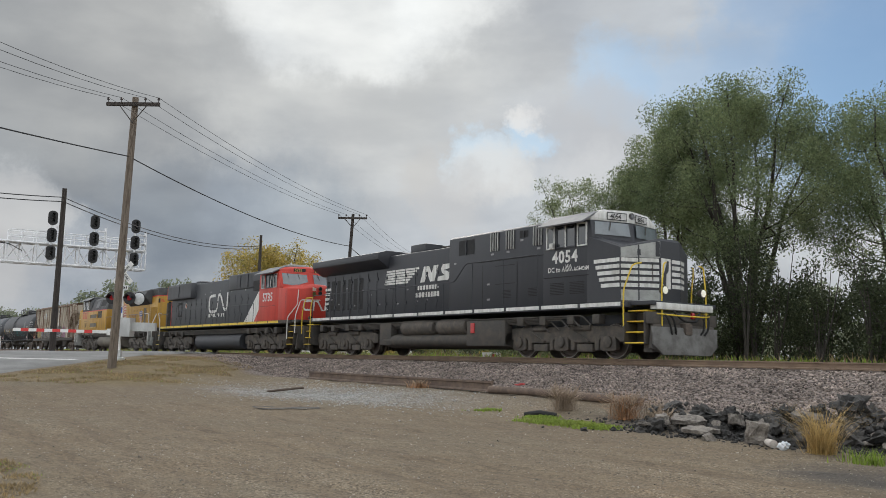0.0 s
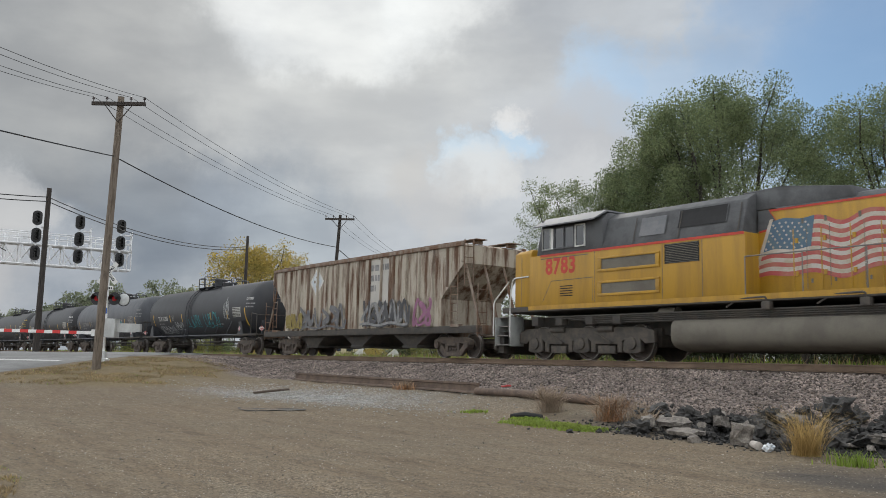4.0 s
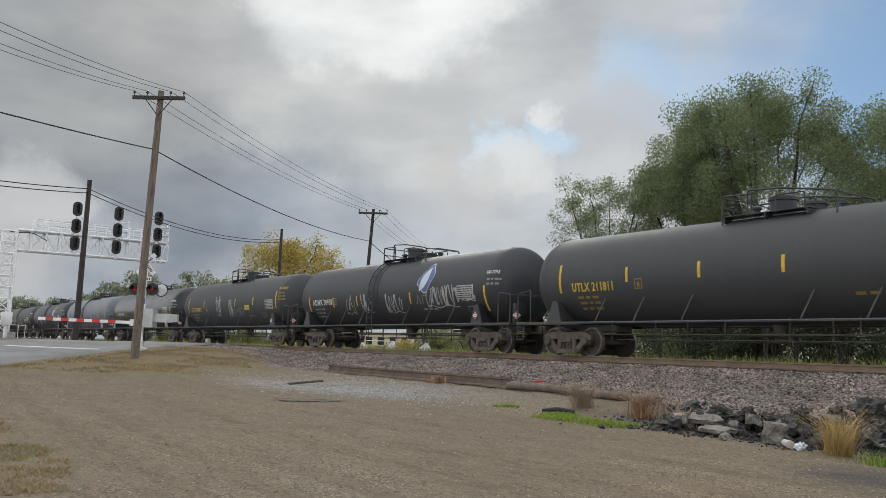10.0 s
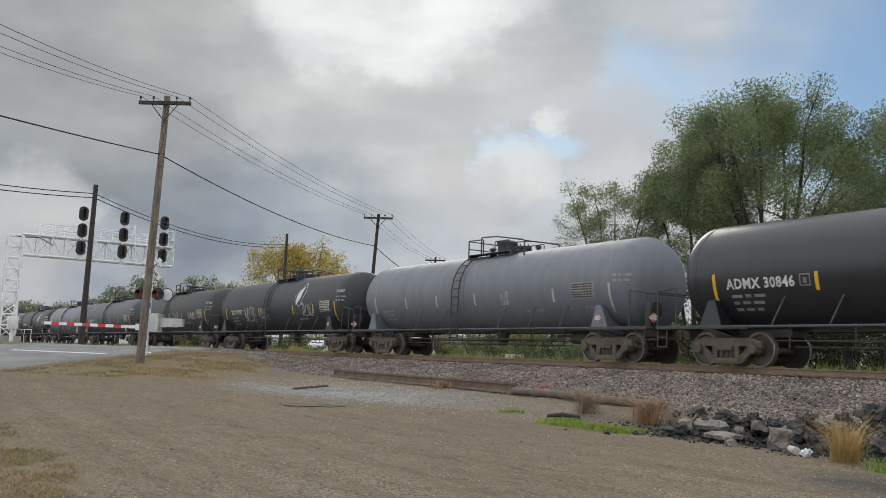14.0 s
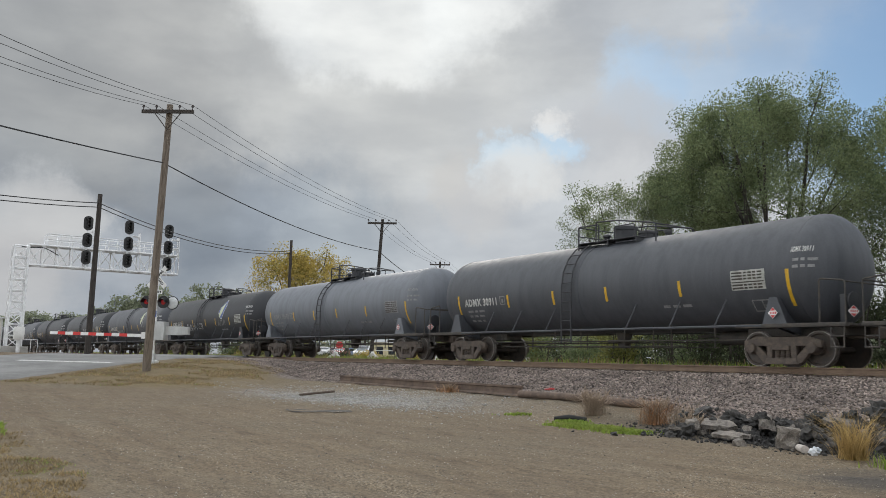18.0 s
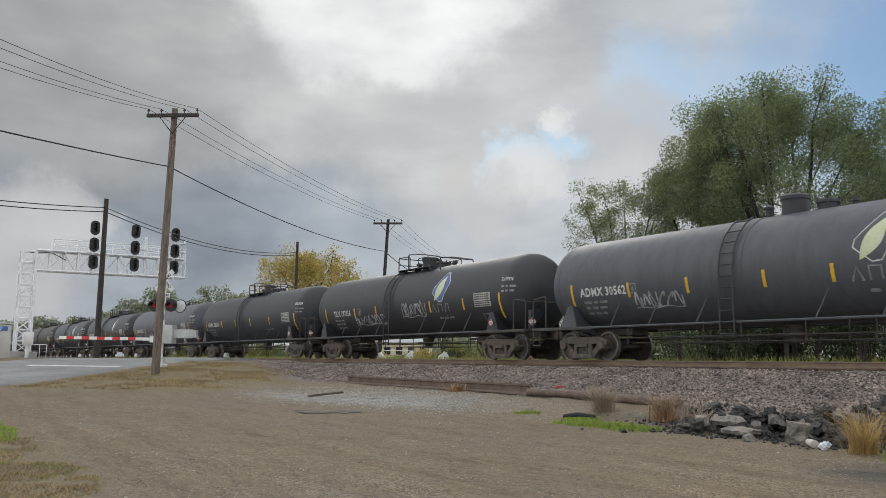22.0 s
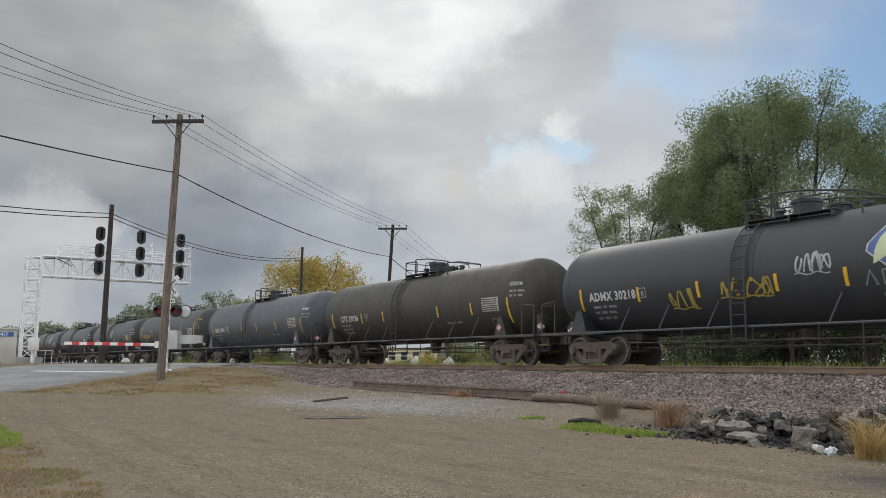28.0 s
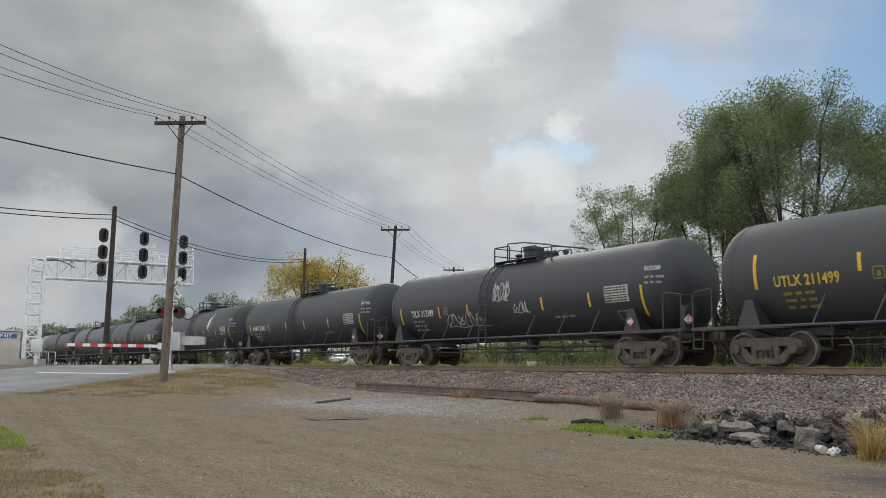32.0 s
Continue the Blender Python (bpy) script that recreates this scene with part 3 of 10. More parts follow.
def ripple(x, y, s, seed=0.0):
    """Cheap uneven noise between -1 and 1."""
    return (np.sin(x * s * 1.31 + y * s * 0.83 + seed) + np.sin(x * s * -0.71 + y * s * 1.57 + seed * 2.1) + np.sin(x * s * 2.3 - y * s * 1.9 + seed * 0.7) * 0.6
            + np.sin(x * s * 3.7 + y * s * 4.1 + seed * 1.3) * 0.4) / 3.0


def road_coords(x, y):
    return x * ROAD_DIR[0] + y * ROAD_DIR[1], x * ROAD_NRM[0] + y * ROAD_NRM[1]


def terrain(x, y):
    x, y = np.asarray(x, float), np.asarray(y, float)
    s, n = road_coords(x, y)
    lot = 0.32 * smooth(11.8, 15.2, y) + 0.02 * ripple(x, y, 1.7) * smooth(0, 3, y)
    ramp = 1.14 * smooth(23, 46, s) * (1 - smooth(-17.5, -8, n))
    h = np.maximum(lot, ramp)
    far = 0.92 + 0.60 * smooth(37, 48, y) + 0.05 * ripple(x, y, 0.5, 2.0)
    d = np.abs(y - TRACK_Y)
    bank = 1.035 - 0.735 * smooth(1.5, 5.2, d) - 2.0 * np.maximum(0, d - 5.2)
    h = np.where(y < TRACK_Y, np.maximum(h, bank), np.maximum(far, bank))
    rut = np.exp(-((y - 4.6 - 1.4 * np.sin((x + 24) * 0.10)) / 0.28) ** 2) + np.exp(-((y - 6.4 - 1.6 * np.sin((x + 25) * 0.10)) / 0.3) ** 2)
    h = h - 0.025 * rut * (1 - smooth(9, 11, y)) * smooth(-60, -34, x)
    rough = 0.02 * ripple(x, y, 3.1, 1.0) + 0.012 * ripple(x, y, 7.3, 3.0)
    on_road = smooth(-31.5, -30, n) * (1 - smooth(-21.0, -19.6, n))
    return h + rough * (1 - on_road) * (1 - 0.7 * smooth(60, 120, np.hypot(x, y)))


def ground_z(x, y):
    return float(terrain(x, y))


def axis_steps(lo, hi, step, far):
    mid = list(np.arange(lo, hi + step / 2, step))
    up, k = [], step
    v = hi
    while v < far:
        k *= 1.35
        v += k
        up.append(v)
    down, k, v = [], step, lo
    while v > -far:
        k *= 1.35
        v -= k
        down.append(v)
    return np.array(down[::-1] + mid + up)


gx, gy = axis_steps(-66, 4, 0.20, 2600), axis_steps(-2, 30, 0.16, 2600)
GX, GY = np.meshgrid(gx, gy, indexing="ij")
GZ = terrain(GX, GY)
_nx, _ny = GX.shape
_idx = np.arange(_nx * _ny).reshape(_nx, _ny)
_quads = np.stack([_idx[:-1, :-1], _idx[1:, :-1], _idx[1:, 1:], _idx[:-1, 1:]], -1).reshape(-1, 4)
ground = raw_mesh("ground", np.stack([GX, GY, GZ], -1).reshape(-1, 3).tolist(), _quads.tolist(), None)
tagged(ground, "dusty gravel lot rising to a ballast bank", "ground", kind="structure")
ground.data.shade_smooth()
_s, _n = road_coords(GX, GY)
_w = ripple(GX, GY, 0.9, 0.4)
_w2 = ripple(GX, GY, 2.7, 1.9)
m_ballast = smooth(14.9, 16.0, GY + 0.5 * _w + 0.25 * _w2 + 1.5 * smooth(-17, -11, GX)) * (1 - smooth(25.5, 27, GY)) * (1 - smooth(-18.5, -20.5, _n) * smooth(-32, -30, _n))
m_grass = smooth(-21.5, -20.0, _n + 0.5 * _w2) * (1 - smooth(-14.5, -12.0, _n + 1.2 * _w)) * smooth(26, 29.5, _s + 1.2 * _w) * (1 - smooth(40, 43, _s))
m_near = (1 - smooth(1.3, 2.1, GY + 0.3 * _w + 0.2 * _w2)) * smooth(-30, -22, GX) * (1 - smooth(-9.5, -7.0, GX)) * (0.6 + 0.4 * _w2)
m_farside = smooth(25.5, 27.5, GY) + (1 - smooth(-42, -36, _n)) * (1 - smooth(15.5, 16.5, GY))
m_grass = np.clip(np.maximum(np.maximum(m_grass, m_near), m_farside), 0, 1)
m_light = np.exp(-(((GX + 23.5) / 5.0) ** 2 + ((GY - 12.3 - 0.12 * (GX + 23)) / 1.6) ** 2)) * (0.8 + 0.5 * _w2)
m_dark = np.maximum(np.exp(-(((GX + 8.6) / 4.2) ** 2 + ((GY - 13.0) / 1.5) ** 2) ** 2), np.exp(-(((GX + 4.6) / 1.5) ** 2 + ((GY - 9.3) / 1.1) ** 2) ** 2)) * (0.85 + 0.4 * _w2)
# wheel tracks along the lot, closing up towards the road
m_rut = np.zeros_like(GX)
for _c, _wd, _b, _k in ((1.95, 0.16, -0.075, 0.8), (2.45, 0.18, -0.085, 0.95), (3.40, 0.20, -0.085, 0.95), (4.15, 0.16, -0.09, 0.7), (5.1, 0.22, -0.07, 0.9), (6.1, 0.20, -0.06, 0.8), (7.0, 0.26, -0.05, 0.9), (8.2, 0.30, -0.03, 0.8), (9.6, 0.34, 0.0, 0.7), (10.8, 0.26, 0.02, 0.6)):
    _line = _c + _b * (GX + 13) + 0.0022 * (GX + 13) ** 2 + 0.05 * _w2
    m_rut = np.maximum(m_rut, _k * np.exp(-((GY - _line) / _wd) ** 2) * (0.8 + 0.35 * ripple(GX, GY, 0.5, _c)))
# the driven middle of the lot is packed brown dirt; loose grey gravel lies along its near edge
_edge = 3.0 + 0.02 * np.maximum(GX + 17.4, 0) ** 2 + 0.25 * _w2
_packed = 0.52 * smooth(-0.35, 0.6, GY - _edge) * (1 - smooth(-10, -4, GX)) * (0.85 + 0.4 * _w)
_packed = _packed * (1 - 0.75 * np.exp(-((GY - 4.08 - 0.03 * _w2) / 0.13) ** 2)) * (1 - 0.5 * np.exp(-((GY - 5.3 + 0.05 * (GX + 13)) / 0.15) ** 2))
m_rut = np.maximum(np.maximum(m_rut, _packed), 0.95 * np.exp(-((GY - 2.55 + 0.05 * (GX + 12)) / 0.15) ** 2))
_ar = ground.data.attributes.new("rut", "FLOAT", "POINT")
_ar.data.foreach_set("value", np.clip(m_rut * (1 - smooth(11, 12.5, GY)), 0, 1).astype(np.float32).ravel())
_at = ground.data.attributes.new("cover", "FLOAT_COLOR", "POINT")
_at.data.foreach_set("color", np.clip(np.stack([m_ballast, m_grass, m_light, m_dark], -1), 0, 1).astype(np.float32).ravel())


def ground_material():
    m = bpy.data.materials.new("lot_ground")
    m.use_nodes = True
    node, link = nodes_of(m.node_tree)
    out, bsdf = node("ShaderNodeOutputMaterial"), node("ShaderNodeBsdfPrincipled")
    link(bsdf.outputs[0], out.inputs[0])
    co, at = node("ShaderNodeTexCoord"), node("ShaderNodeAttribute")
    at.attribute_name = "cover"
    sep = node("ShaderNodeSeparateColor")
    link(at.outputs["Color"], sep.inputs[0])

    def noise_at(scale, detail=5, stretch=None, low=0.35, high=0.65):
        n = node("ShaderNodeTexNoise")
        n.inputs["Scale"].default_value, n.inputs["Detail"].default_value, n.inputs["Roughness"].default_value = scale, detail, 0.65
        src = co.outputs["Object"]
        if stretch:
            mp = node("ShaderNodeMapping")
            mp.inputs["Rotation"].default_value, mp.inputs["Scale"].default_value = (0, 0, radians(-8)), stretch
            link(src, mp.inputs[0])
            src = mp.outputs[0]
        link(src, n.inputs["Vector"])
        r = node("ShaderNodeMapRange")
        r.inputs[1].default_value, r.inputs[2].default_value = low, high
        link(n.outputs[0], r.inputs[0])
        return r.outputs[0], n.outputs[0]

    def mixed(a, b, fac):
        k = node("ShaderNodeMix")
        k.data_type = "RGBA"
        link(fac, k.inputs[0])
        for v, slot in ((a, 6), (b, 7)):
            if isinstance(v, tuple):
                k.inputs[slot].default_value = (*v, 1)
            else:
                link(v, k.inputs[slot])
        return k.outputs[2]

    big, _ = noise_at(0.22)
    band, _ = noise_at(0.5, 4, (0.25, 1.3, 1))
    fine, fine_raw = noise_at(30, 3, None, 0.3, 0.7)
    speck, speck_raw = noise_at(42, 1, None, 0.62, 0.70)
    dirt = mixed((0.222, 0.163, 0.105), (0.158, 0.142, 0.112), big)
    dirt = mixed(dirt, (0.150, 0.118, 0.085), band)
    dirt = mixed(dirt, (0.235, 0.205, 0.165), noise_at(7.0, 5, None, 0.5, 0.72)[0])
    dirt = mixed(dirt, (0.130, 0.108, 0.083), noise_at(9.0, 5, None, 0.56, 0.78)[0])
    stony = mixed((0.075, 0.062, 0.049), (0.30, 0.262, 0.212), fine)
    half = node("ShaderNodeMath", op="MULTIPLY")
    half.inputs[1].default_value = 0.45
    link(fine, half.inputs[0])
    rut = node("ShaderNodeAttribute")
    rut.attribute_name = "rut"
    sandy = mixed((0.180, 0.136, 0.089), (0.108, 0.083, 0.057), noise_at(5.0, 4, (0.3, 2.0, 1))[0])
    dirt = mixed(dirt, stony, half.outputs[0])

    def cells(colour, scale, low, high):
        """Single stones of their own tone."""
        v = node("ShaderNodeTexVoronoi")
        v.inputs["Scale"].default_value = scale
        link(co.outputs["Object"], v.inputs["Vector"])
        s = node("ShaderNodeSeparateColor")
        link(v.outputs["Color"], s.inputs[0])
        r = node("ShaderNodeMapRange")
        r.inputs[3].default_value, r.inputs[4].default_value = low, high
        link(s.outputs[0], r.inputs[0])
        out_c = node("ShaderNodeVectorMath", op="SCALE")
        link(colour, out_c.inputs[0])
        link(r.outputs[0], out_c.inputs["Scale"])
        return out_c.outputs[0], v.outputs["Distance"]
    gravelly, near_stone = cells(dirt, 27, 0.76, 1.22)
    gravelly, _ = cells(gravelly, 56, 0.45, 1.45)
    sandy, _ = cells(sandy, 40, 0.70, 1.24)
    dirt = mixed(gravelly, (0.33, 0.29, 0.24), speck)
    dirt = mixed(dirt, (0.085, 0.073, 0.060), noise_at(34, 1, None, 0.64, 0.74)[0])
    grey = node("ShaderNodeVectorMath", op="MULTIPLY")
    grey.inputs[1].default_value = (1.03, 1.0, 0.92)
    link(dirt, grey.inputs[0])
    dirt = mixed(grey.outputs[0], sandy, noise_at(0.35, 4, None, 0.50, 0.80)[0])
    dirt = mixed(dirt, sandy, noise_at(1.0, 5, (0.10, 1.3, 1), 0.50, 0.72)[0])
    dirt = mixed(dirt, sandy, rut.outputs["Fac"])
    ball = mixed((0.135, 0.112, 0.100), (0.26, 0.218, 0.195), fine)
    ball = mixed(ball, (0.07, 0.058, 0.055), noise_at(17, 4, None, 0.52, 0.66)[0])
    grass = mixed((0.24, 0.175, 0.095), (0.165, 0.135, 0.07), noise_at(1.4)[0])
    grass = mixed(grass, (0.13, 0.10, 0.06), fine)
    light = mixed((0.20, 0.20, 0.195), (0.40, 0.40, 0.385), fine)
    light, _ = cells(light, 22, 0.45, 1.4)
    ball, _ = cells(ball, 16, 0.4, 1.5)
    grass, _ = cells(grass, 40, 0.7, 1.3)
    dark = mixed((0.03, 0.029, 0.028), (0.085, 0.08, 0.076), fine)
    col = mixed(dirt, light, sep.outputs[2])
    col = mixed(col, grass, sep.outputs[1])
    col = mixed(col, ball, sep.outputs[0])
    col = mixed(col, dark, at.outputs["Alpha"])
    link(col, bsdf.inputs["Base Color"])
    bsdf.inputs["Roughness"].default_value = 0.95
    bsdf.inputs["Specular IOR Level"].default_value = 0.2
    b = node("ShaderNodeBump")
    b.inputs["Strength"].default_value, b.inputs["Distance"].default_value = 0.6, 0.03
    add = node("ShaderNodeMath", op="ADD")
    link(fine_raw, add.inputs[0])
    link(speck_raw, add.inputs[1])
    link(add.outputs[0], b.inputs["Height"])
    link(b.outputs[0], bsdf.inputs["Normal"])
    return m


ground.data.materials.append(ground_material())


# ---- road over the crossing ----
def road_strip(name, n0, n1, s0, s1, lift, mat, steps=70, across=6):
    verts, faces = [], []
    for i in range(steps + 1):
        s = s0 + (s1 - s0) * i / steps
        for j in range(across + 1):
            n = n0 + (n1 - n0) * (j / across if name != "road" or j in (0, across) else (0.02 + 0.96 * (j - 1) / (across - 2)))
            edge = 0.10 * math.sin(s * 1.3) + 0.06 * math.sin(s * 3.7) if j in (0, across) and name == "road" else 0
            x, y = s * ROAD_DIR[0] + (n + edge) * ROAD_NRM[0], s * ROAD_DIR[1] + (n + edge) * ROAD_NRM[1]
            z = 1.14 * float(smooth(23, 46, s))
            d = abs(y - TRACK_Y)
            z = z + (1.262 - z) * float(1 - smooth(2.2, 8.0, d)) if d < 8 else max(z, ground_z(x, y) if y > TRACK_Y else z)
            verts.append((x, y, z + (lift if j not in (0, across) or name != "road" else -0.06)))
    for i in range(steps):
        for j in range(across):
            a = i * (across + 1) + j
            faces.append((a, a + across + 1, a + across + 2, a + 1))
    return raw_mesh(name, verts, faces, mat)


road = tagged(road_strip("road", -30.0, -21.0, -30, 175, 0.035, M["asphalt"], 330), "worn grey asphalt road over the crossing", "road", kind="structure")
road.data.shade_smooth()
stop_line = tagged(road_strip("stop_line", -26.6, -21.9, 36.8, 37.3, 0.045, M["road_white"], 2), "worn white stop line on the asphalt", "road marking", kind="structure")


# ---- the track ----
track = thing("railway_track", "rusty steel rails on wooden sleepers in ballast", "railway track", kind="structure")
for y in (TRACK_Y - 0.755, TRACK_Y + 0.755):
    bm = bmesh.new()
    prism(bm, [(y - 0.07, RAIL_Z - 0.172), (y + 0.07, RAIL_Z - 0.172), (y + 0.07, RAIL_Z - 0.155), (y + 0.012, RAIL_Z - 0.13), (y + 0.012, RAIL_Z - 0.045), (y + 0.037, RAIL_Z - 0.035),
               (y + 0.035, RAIL_Z - 0.003), (y - 0.035, RAIL_Z - 0.003), (y - 0.037, RAIL_Z - 0.035), (y - 0.012, RAIL_Z - 0.045), (y - 0.012, RAIL_Z - 0.13), (y - 0.07, RAIL_Z - 0.155)], -900, 560, "x")
    rail = part("rail", bm, M["rail"], track, smooth=False)
    bm = bmesh.new()
    quick_box(bm, -900, 560, y - 0.026, y + 0.026, RAIL_Z - 0.003, RAIL_Z - 0.0005)
    part("running_face", bm, M["railtop"], rail, smooth=False)
bm = bmesh.new()
quick_box(bm, -0.115, 0.115, -1.30, 1.30, -0.19, 0.0, 0.012)
TIE_ME = mesh_of("sleeper", bm, M["tie"], False)
bm = bmesh.new()
for y in (-0.755, 0.755):
    quick_box(bm, -0.10, 0.10, y - 0.18, y + 0.18, 0.0, 0.014)
    for dx in (-0.06, 0.06):
        for dy in (-0.095, 0.095):
            quick_box(bm, dx - 0.012, dx + 0.012, y + dy - 0.012, y + dy + 0.012, 0.014, 0.045)
PLATE_ME = mesh_of("tie_plate", bm, M["rail"], False)
rnd = random.Random(5)
for k in range(170):
    x = -74 + k * 0.545
    if -66.5 < x < -51:
        continue
    t = share("sleeper", TIE_ME, track, pose(x, TRACK_Y + rnd.uniform(-0.05, 0.05), RAIL_Z - 0.187 + rnd.uniform(-0.01, 0.005), 0, 0, rnd.uniform(-1, 1)))
    share("tie_plate", PLATE_ME, t)
bm = bmesh.new()
for k in range(-560, 330):
    x = k * 0.545
    if x < -74.2 or x > 18.8:
        quick_box(bm, x - 0.115, x + 0.115, TRACK_Y - 1.3, TRACK_Y + 1.3, RAIL_Z - 0.37, RAIL_Z - 0.187)
tagged(part("far_sleepers", bm, M["tie"], track, smooth=False), kind="stuff")
# crossing panels between and beside the rails
for y0, y1 in ((TRACK_Y - 1.55, TRACK_Y - 0.80), (TRACK_Y - 0.62, TRACK_Y + 0.62), (TRACK_Y + 0.80, TRACK_Y + 1.55)):
    for k in range(6):
        bm = bmesh.new()
        quick_box(bm, -66.0 + k * 2.5, -63.53 + k * 2.5, y0, y1, 1.0, RAIL_Z - 0.012, 0.01)
        part("crossing_panel", bm, M["concrete"], track)


# ---- loose stones, as single objects of uncounted pieces ----
def scatter(name, label, xs, ys, sizes, mat, sink=0.35, seed=3, lift=None):
    rng = np.random.default_rng(seed)
    n = len(xs)
    base = np.array([(1, 0, 0), (-1, 0, 0), (0, 1, 0), (0, -1, 0), (0, 0, 1), (0, 0, -1)], float)
    v = base[None] * rng.uniform(0.55, 1.25, (n, 6, 1)) * sizes[:, None, None] * rng.uniform(0.6, 1.2, (n, 1, 3))
    v += rng.normal(0, 0.16, (n, 6, 3)) * sizes[:, None, None]
    a, b = rng.uniform(0, 6.28, n), rng.uniform(-0.8, 0.8, n)
    ca, sa, cb, sb = np.cos(a), np.sin(a), np.cos(b), np.sin(b)
    x, y, z = v[..., 0], v[..., 1], v[..., 2]
    x, z = x * cb[:, None] + z * sb[:, None], -x * sb[:, None] + z * cb[:, None]
    x, y = x * ca[:, None] - y * sa[:, None], x * sa[:, None] + y * ca[:, None]
    gz = terrain(xs, ys) + (0 if lift is None else lift)
    pts = np.stack([x + xs[:, None], y + ys[:, None], z * 0.8 + (gz + sizes * sink)[:, None]], -1).reshape(-1, 3)
    tri = np.array([(0, 2, 4), (2, 1, 4), (1, 3, 4), (3, 0, 4), (2, 0, 5), (1, 2, 5), (3, 1, 5), (0, 3, 5)])
    faces = (tri[None] + (np.arange(n) * 6)[:, None, None]).reshape(-1, 3)
    me = bpy.data.meshes.new(name)
    me.vertices.add(len(pts))
    me.vertices.foreach_set("co", pts.ravel())
    me.loops.add(faces.size)
    me.loops.foreach_set("vertex_index", faces.ravel().astype(np.int32))
    me.polygons.add(len(faces))
    me.polygons.foreach_set("loop_start", np.arange(0, faces.size, 3, dtype=np.int32))
    me.update()
    me.validate()
    me.materials.append(mat)
    return tagged(new(name, me), label, "stones", kind="stuff")


rng = np.random.default_rng(11)
n = 52000
xs = -4 - 56 * rng.random(n) ** 1.25
toe = 1.6 * smooth(-17, -11, xs)
ys = 15.0 - toe + (4.40 + toe) * rng.random(n) ** 0.9
keep = (ys > 15.6 - toe + 0.7 * ripple(xs, ys, 0.9, 0.4)) & ((xs > -49) | (ys < 10)) & ((xs > -44) | (ys > 17))
scatter("ballast", "pinkish-grey crushed stone ballast on the bank", xs[keep], ys[keep], rng.uniform(0.022, 0.048, keep.sum()), M["stone"], 0.3)
n = 7000
xs, ys = rng.uniform(-48, 0, n), rng.uniform(20.15, 21.35, n)
scatter("ballast", "crushed stone ballast between the rails", xs, ys, rng.uniform(0.03, 0.055, n), M["stone"], 0.1, 4)
n = 16000
r, a = 4 + 24 * rng.random(n) ** 1.0, np.radians(rng.uniform(112, 180, n))
xs, ys = r * np.cos(a), r * np.sin(a)
keep = (ys < 14.5) & (ys > 0.4)
scatter("gravel", "small pale stones scattered over the lot", xs[keep], ys[keep], (0.005 + 0.009 * rng.random(keep.sum()) ** 2.2) * (0.8 + r[keep] / 30), M["pebble"], 0.1, 5)
n = 2600
xs, ys = rng.normal(-23.5, 3.4, n), rng.normal(12.4, 1.1, n)
keep = ys < 15
scatter("gravel", "pale grey gravel spilled beside the bank", xs[keep], ys[keep], rng.uniform(0.015, 0.04, keep.sum()), M["concrete"], 0.2, 6)
n = 5000
xs, ys = rng.normal(-8.0, 1.7, n), rng.normal(12.5, 0.5, n)
scatter("rubble", "dark crumbs of broken asphalt", xs, ys, rng.uniform(0.012, 0.05, n), M["tar"], 0.2, 7)


# ---- blades of grass ----
def blades(name, label, xs, ys, heights, mat, seed=2, width=0.012, lean=0.35, category="grass", kind="stuff", z=None):
    rng = np.random.default_rng(seed)
    n = len(xs)
    a, l = rng.uniform(0, 6.28, n), rng.uniform(0.1, 1.0, n) * lean * heights
    g = terrain(xs, ys) - 0.01 if z is None else np.full(n, z)
    side = np.stack([np.cos(a + 1.57), np.sin(a + 1.57)], -1) * (width * rng.uniform(0.6, 1.3, n))[:, None]
    tip = np.stack([np.cos(a), np.sin(a)], -1) * l[:, None]
    p = np.stack([xs, ys], -1)
    rows = []
    for f, w in ((0.0, 1.0), (0.55, 0.8), (1.0, 0.1)):
        c = p + tip * (f ** 1.8)
        zz = g + heights * f * (1 - 0.12 * f)
        rows.append(np.concatenate([c - side * w, zz[:, None]], 1))
        rows.append(np.concatenate([c + side * w, zz[:, None]], 1))
    pts = np.stack(rows, 1).reshape(-1, 3)
    q = np.array([(0, 1, 3, 2), (2, 3, 5, 4)])
    faces = (q[None] + (np.arange(n) * 6)[:, None, None]).reshape(-1, 4)
    ob = raw_mesh(name, pts.tolist(), faces.tolist(), mat)
    return tagged(ob, label, category, kind=kind)


def verge(n, seed):
    rng = np.random.default_rng(seed)
    s, nn = rng.uniform(27.5, 41, n), rng.uniform(-20.6, -12.5, n)
    x, y = s * ROAD_DIR[0] + nn * ROAD_NRM[0], s * ROAD_DIR[1] + nn * ROAD_NRM[1]
    k = (ripple(x, y, 0.9, 2.0) + 0.45 * ripple(x, y, 2.9, 1.0) > -0.05) & (nn < -13.5 + 1.5 * ripple(x, y, 0.6)) & (y < 16.3)
    return x[k], y[k]


xs, ys = verge(24000, 21)
blades("dry_grass", "dry brown grass round the utility pole", xs, ys, np.random.default_rng(1).uniform(0.03, 0.13, len(xs)), M["dry_grass"], 8, 0.009, 1.6)
xs, ys = verge(1800, 22)
blades("green_grass", "sparse green grass among the dry", xs, ys, np.random.default_rng(2).uniform(0.03, 0.09, len(xs)), M["green_grass"], 9, 0.009, 1.5)
rng = np.random.default_rng(31)
n = 42000
xs, ys = -7.2 - 14 * rng.random(n) ** 1.3, rng.uniform(-0.6, 2.4, n)
k = (ys < 1.85 - 0.35 * ripple(xs, ys, 1.3, 0.4)) & (ripple(xs, ys, 2.6, 1.0) > -0.6 + 0.8 * smooth(1.0, 2.0, ys))
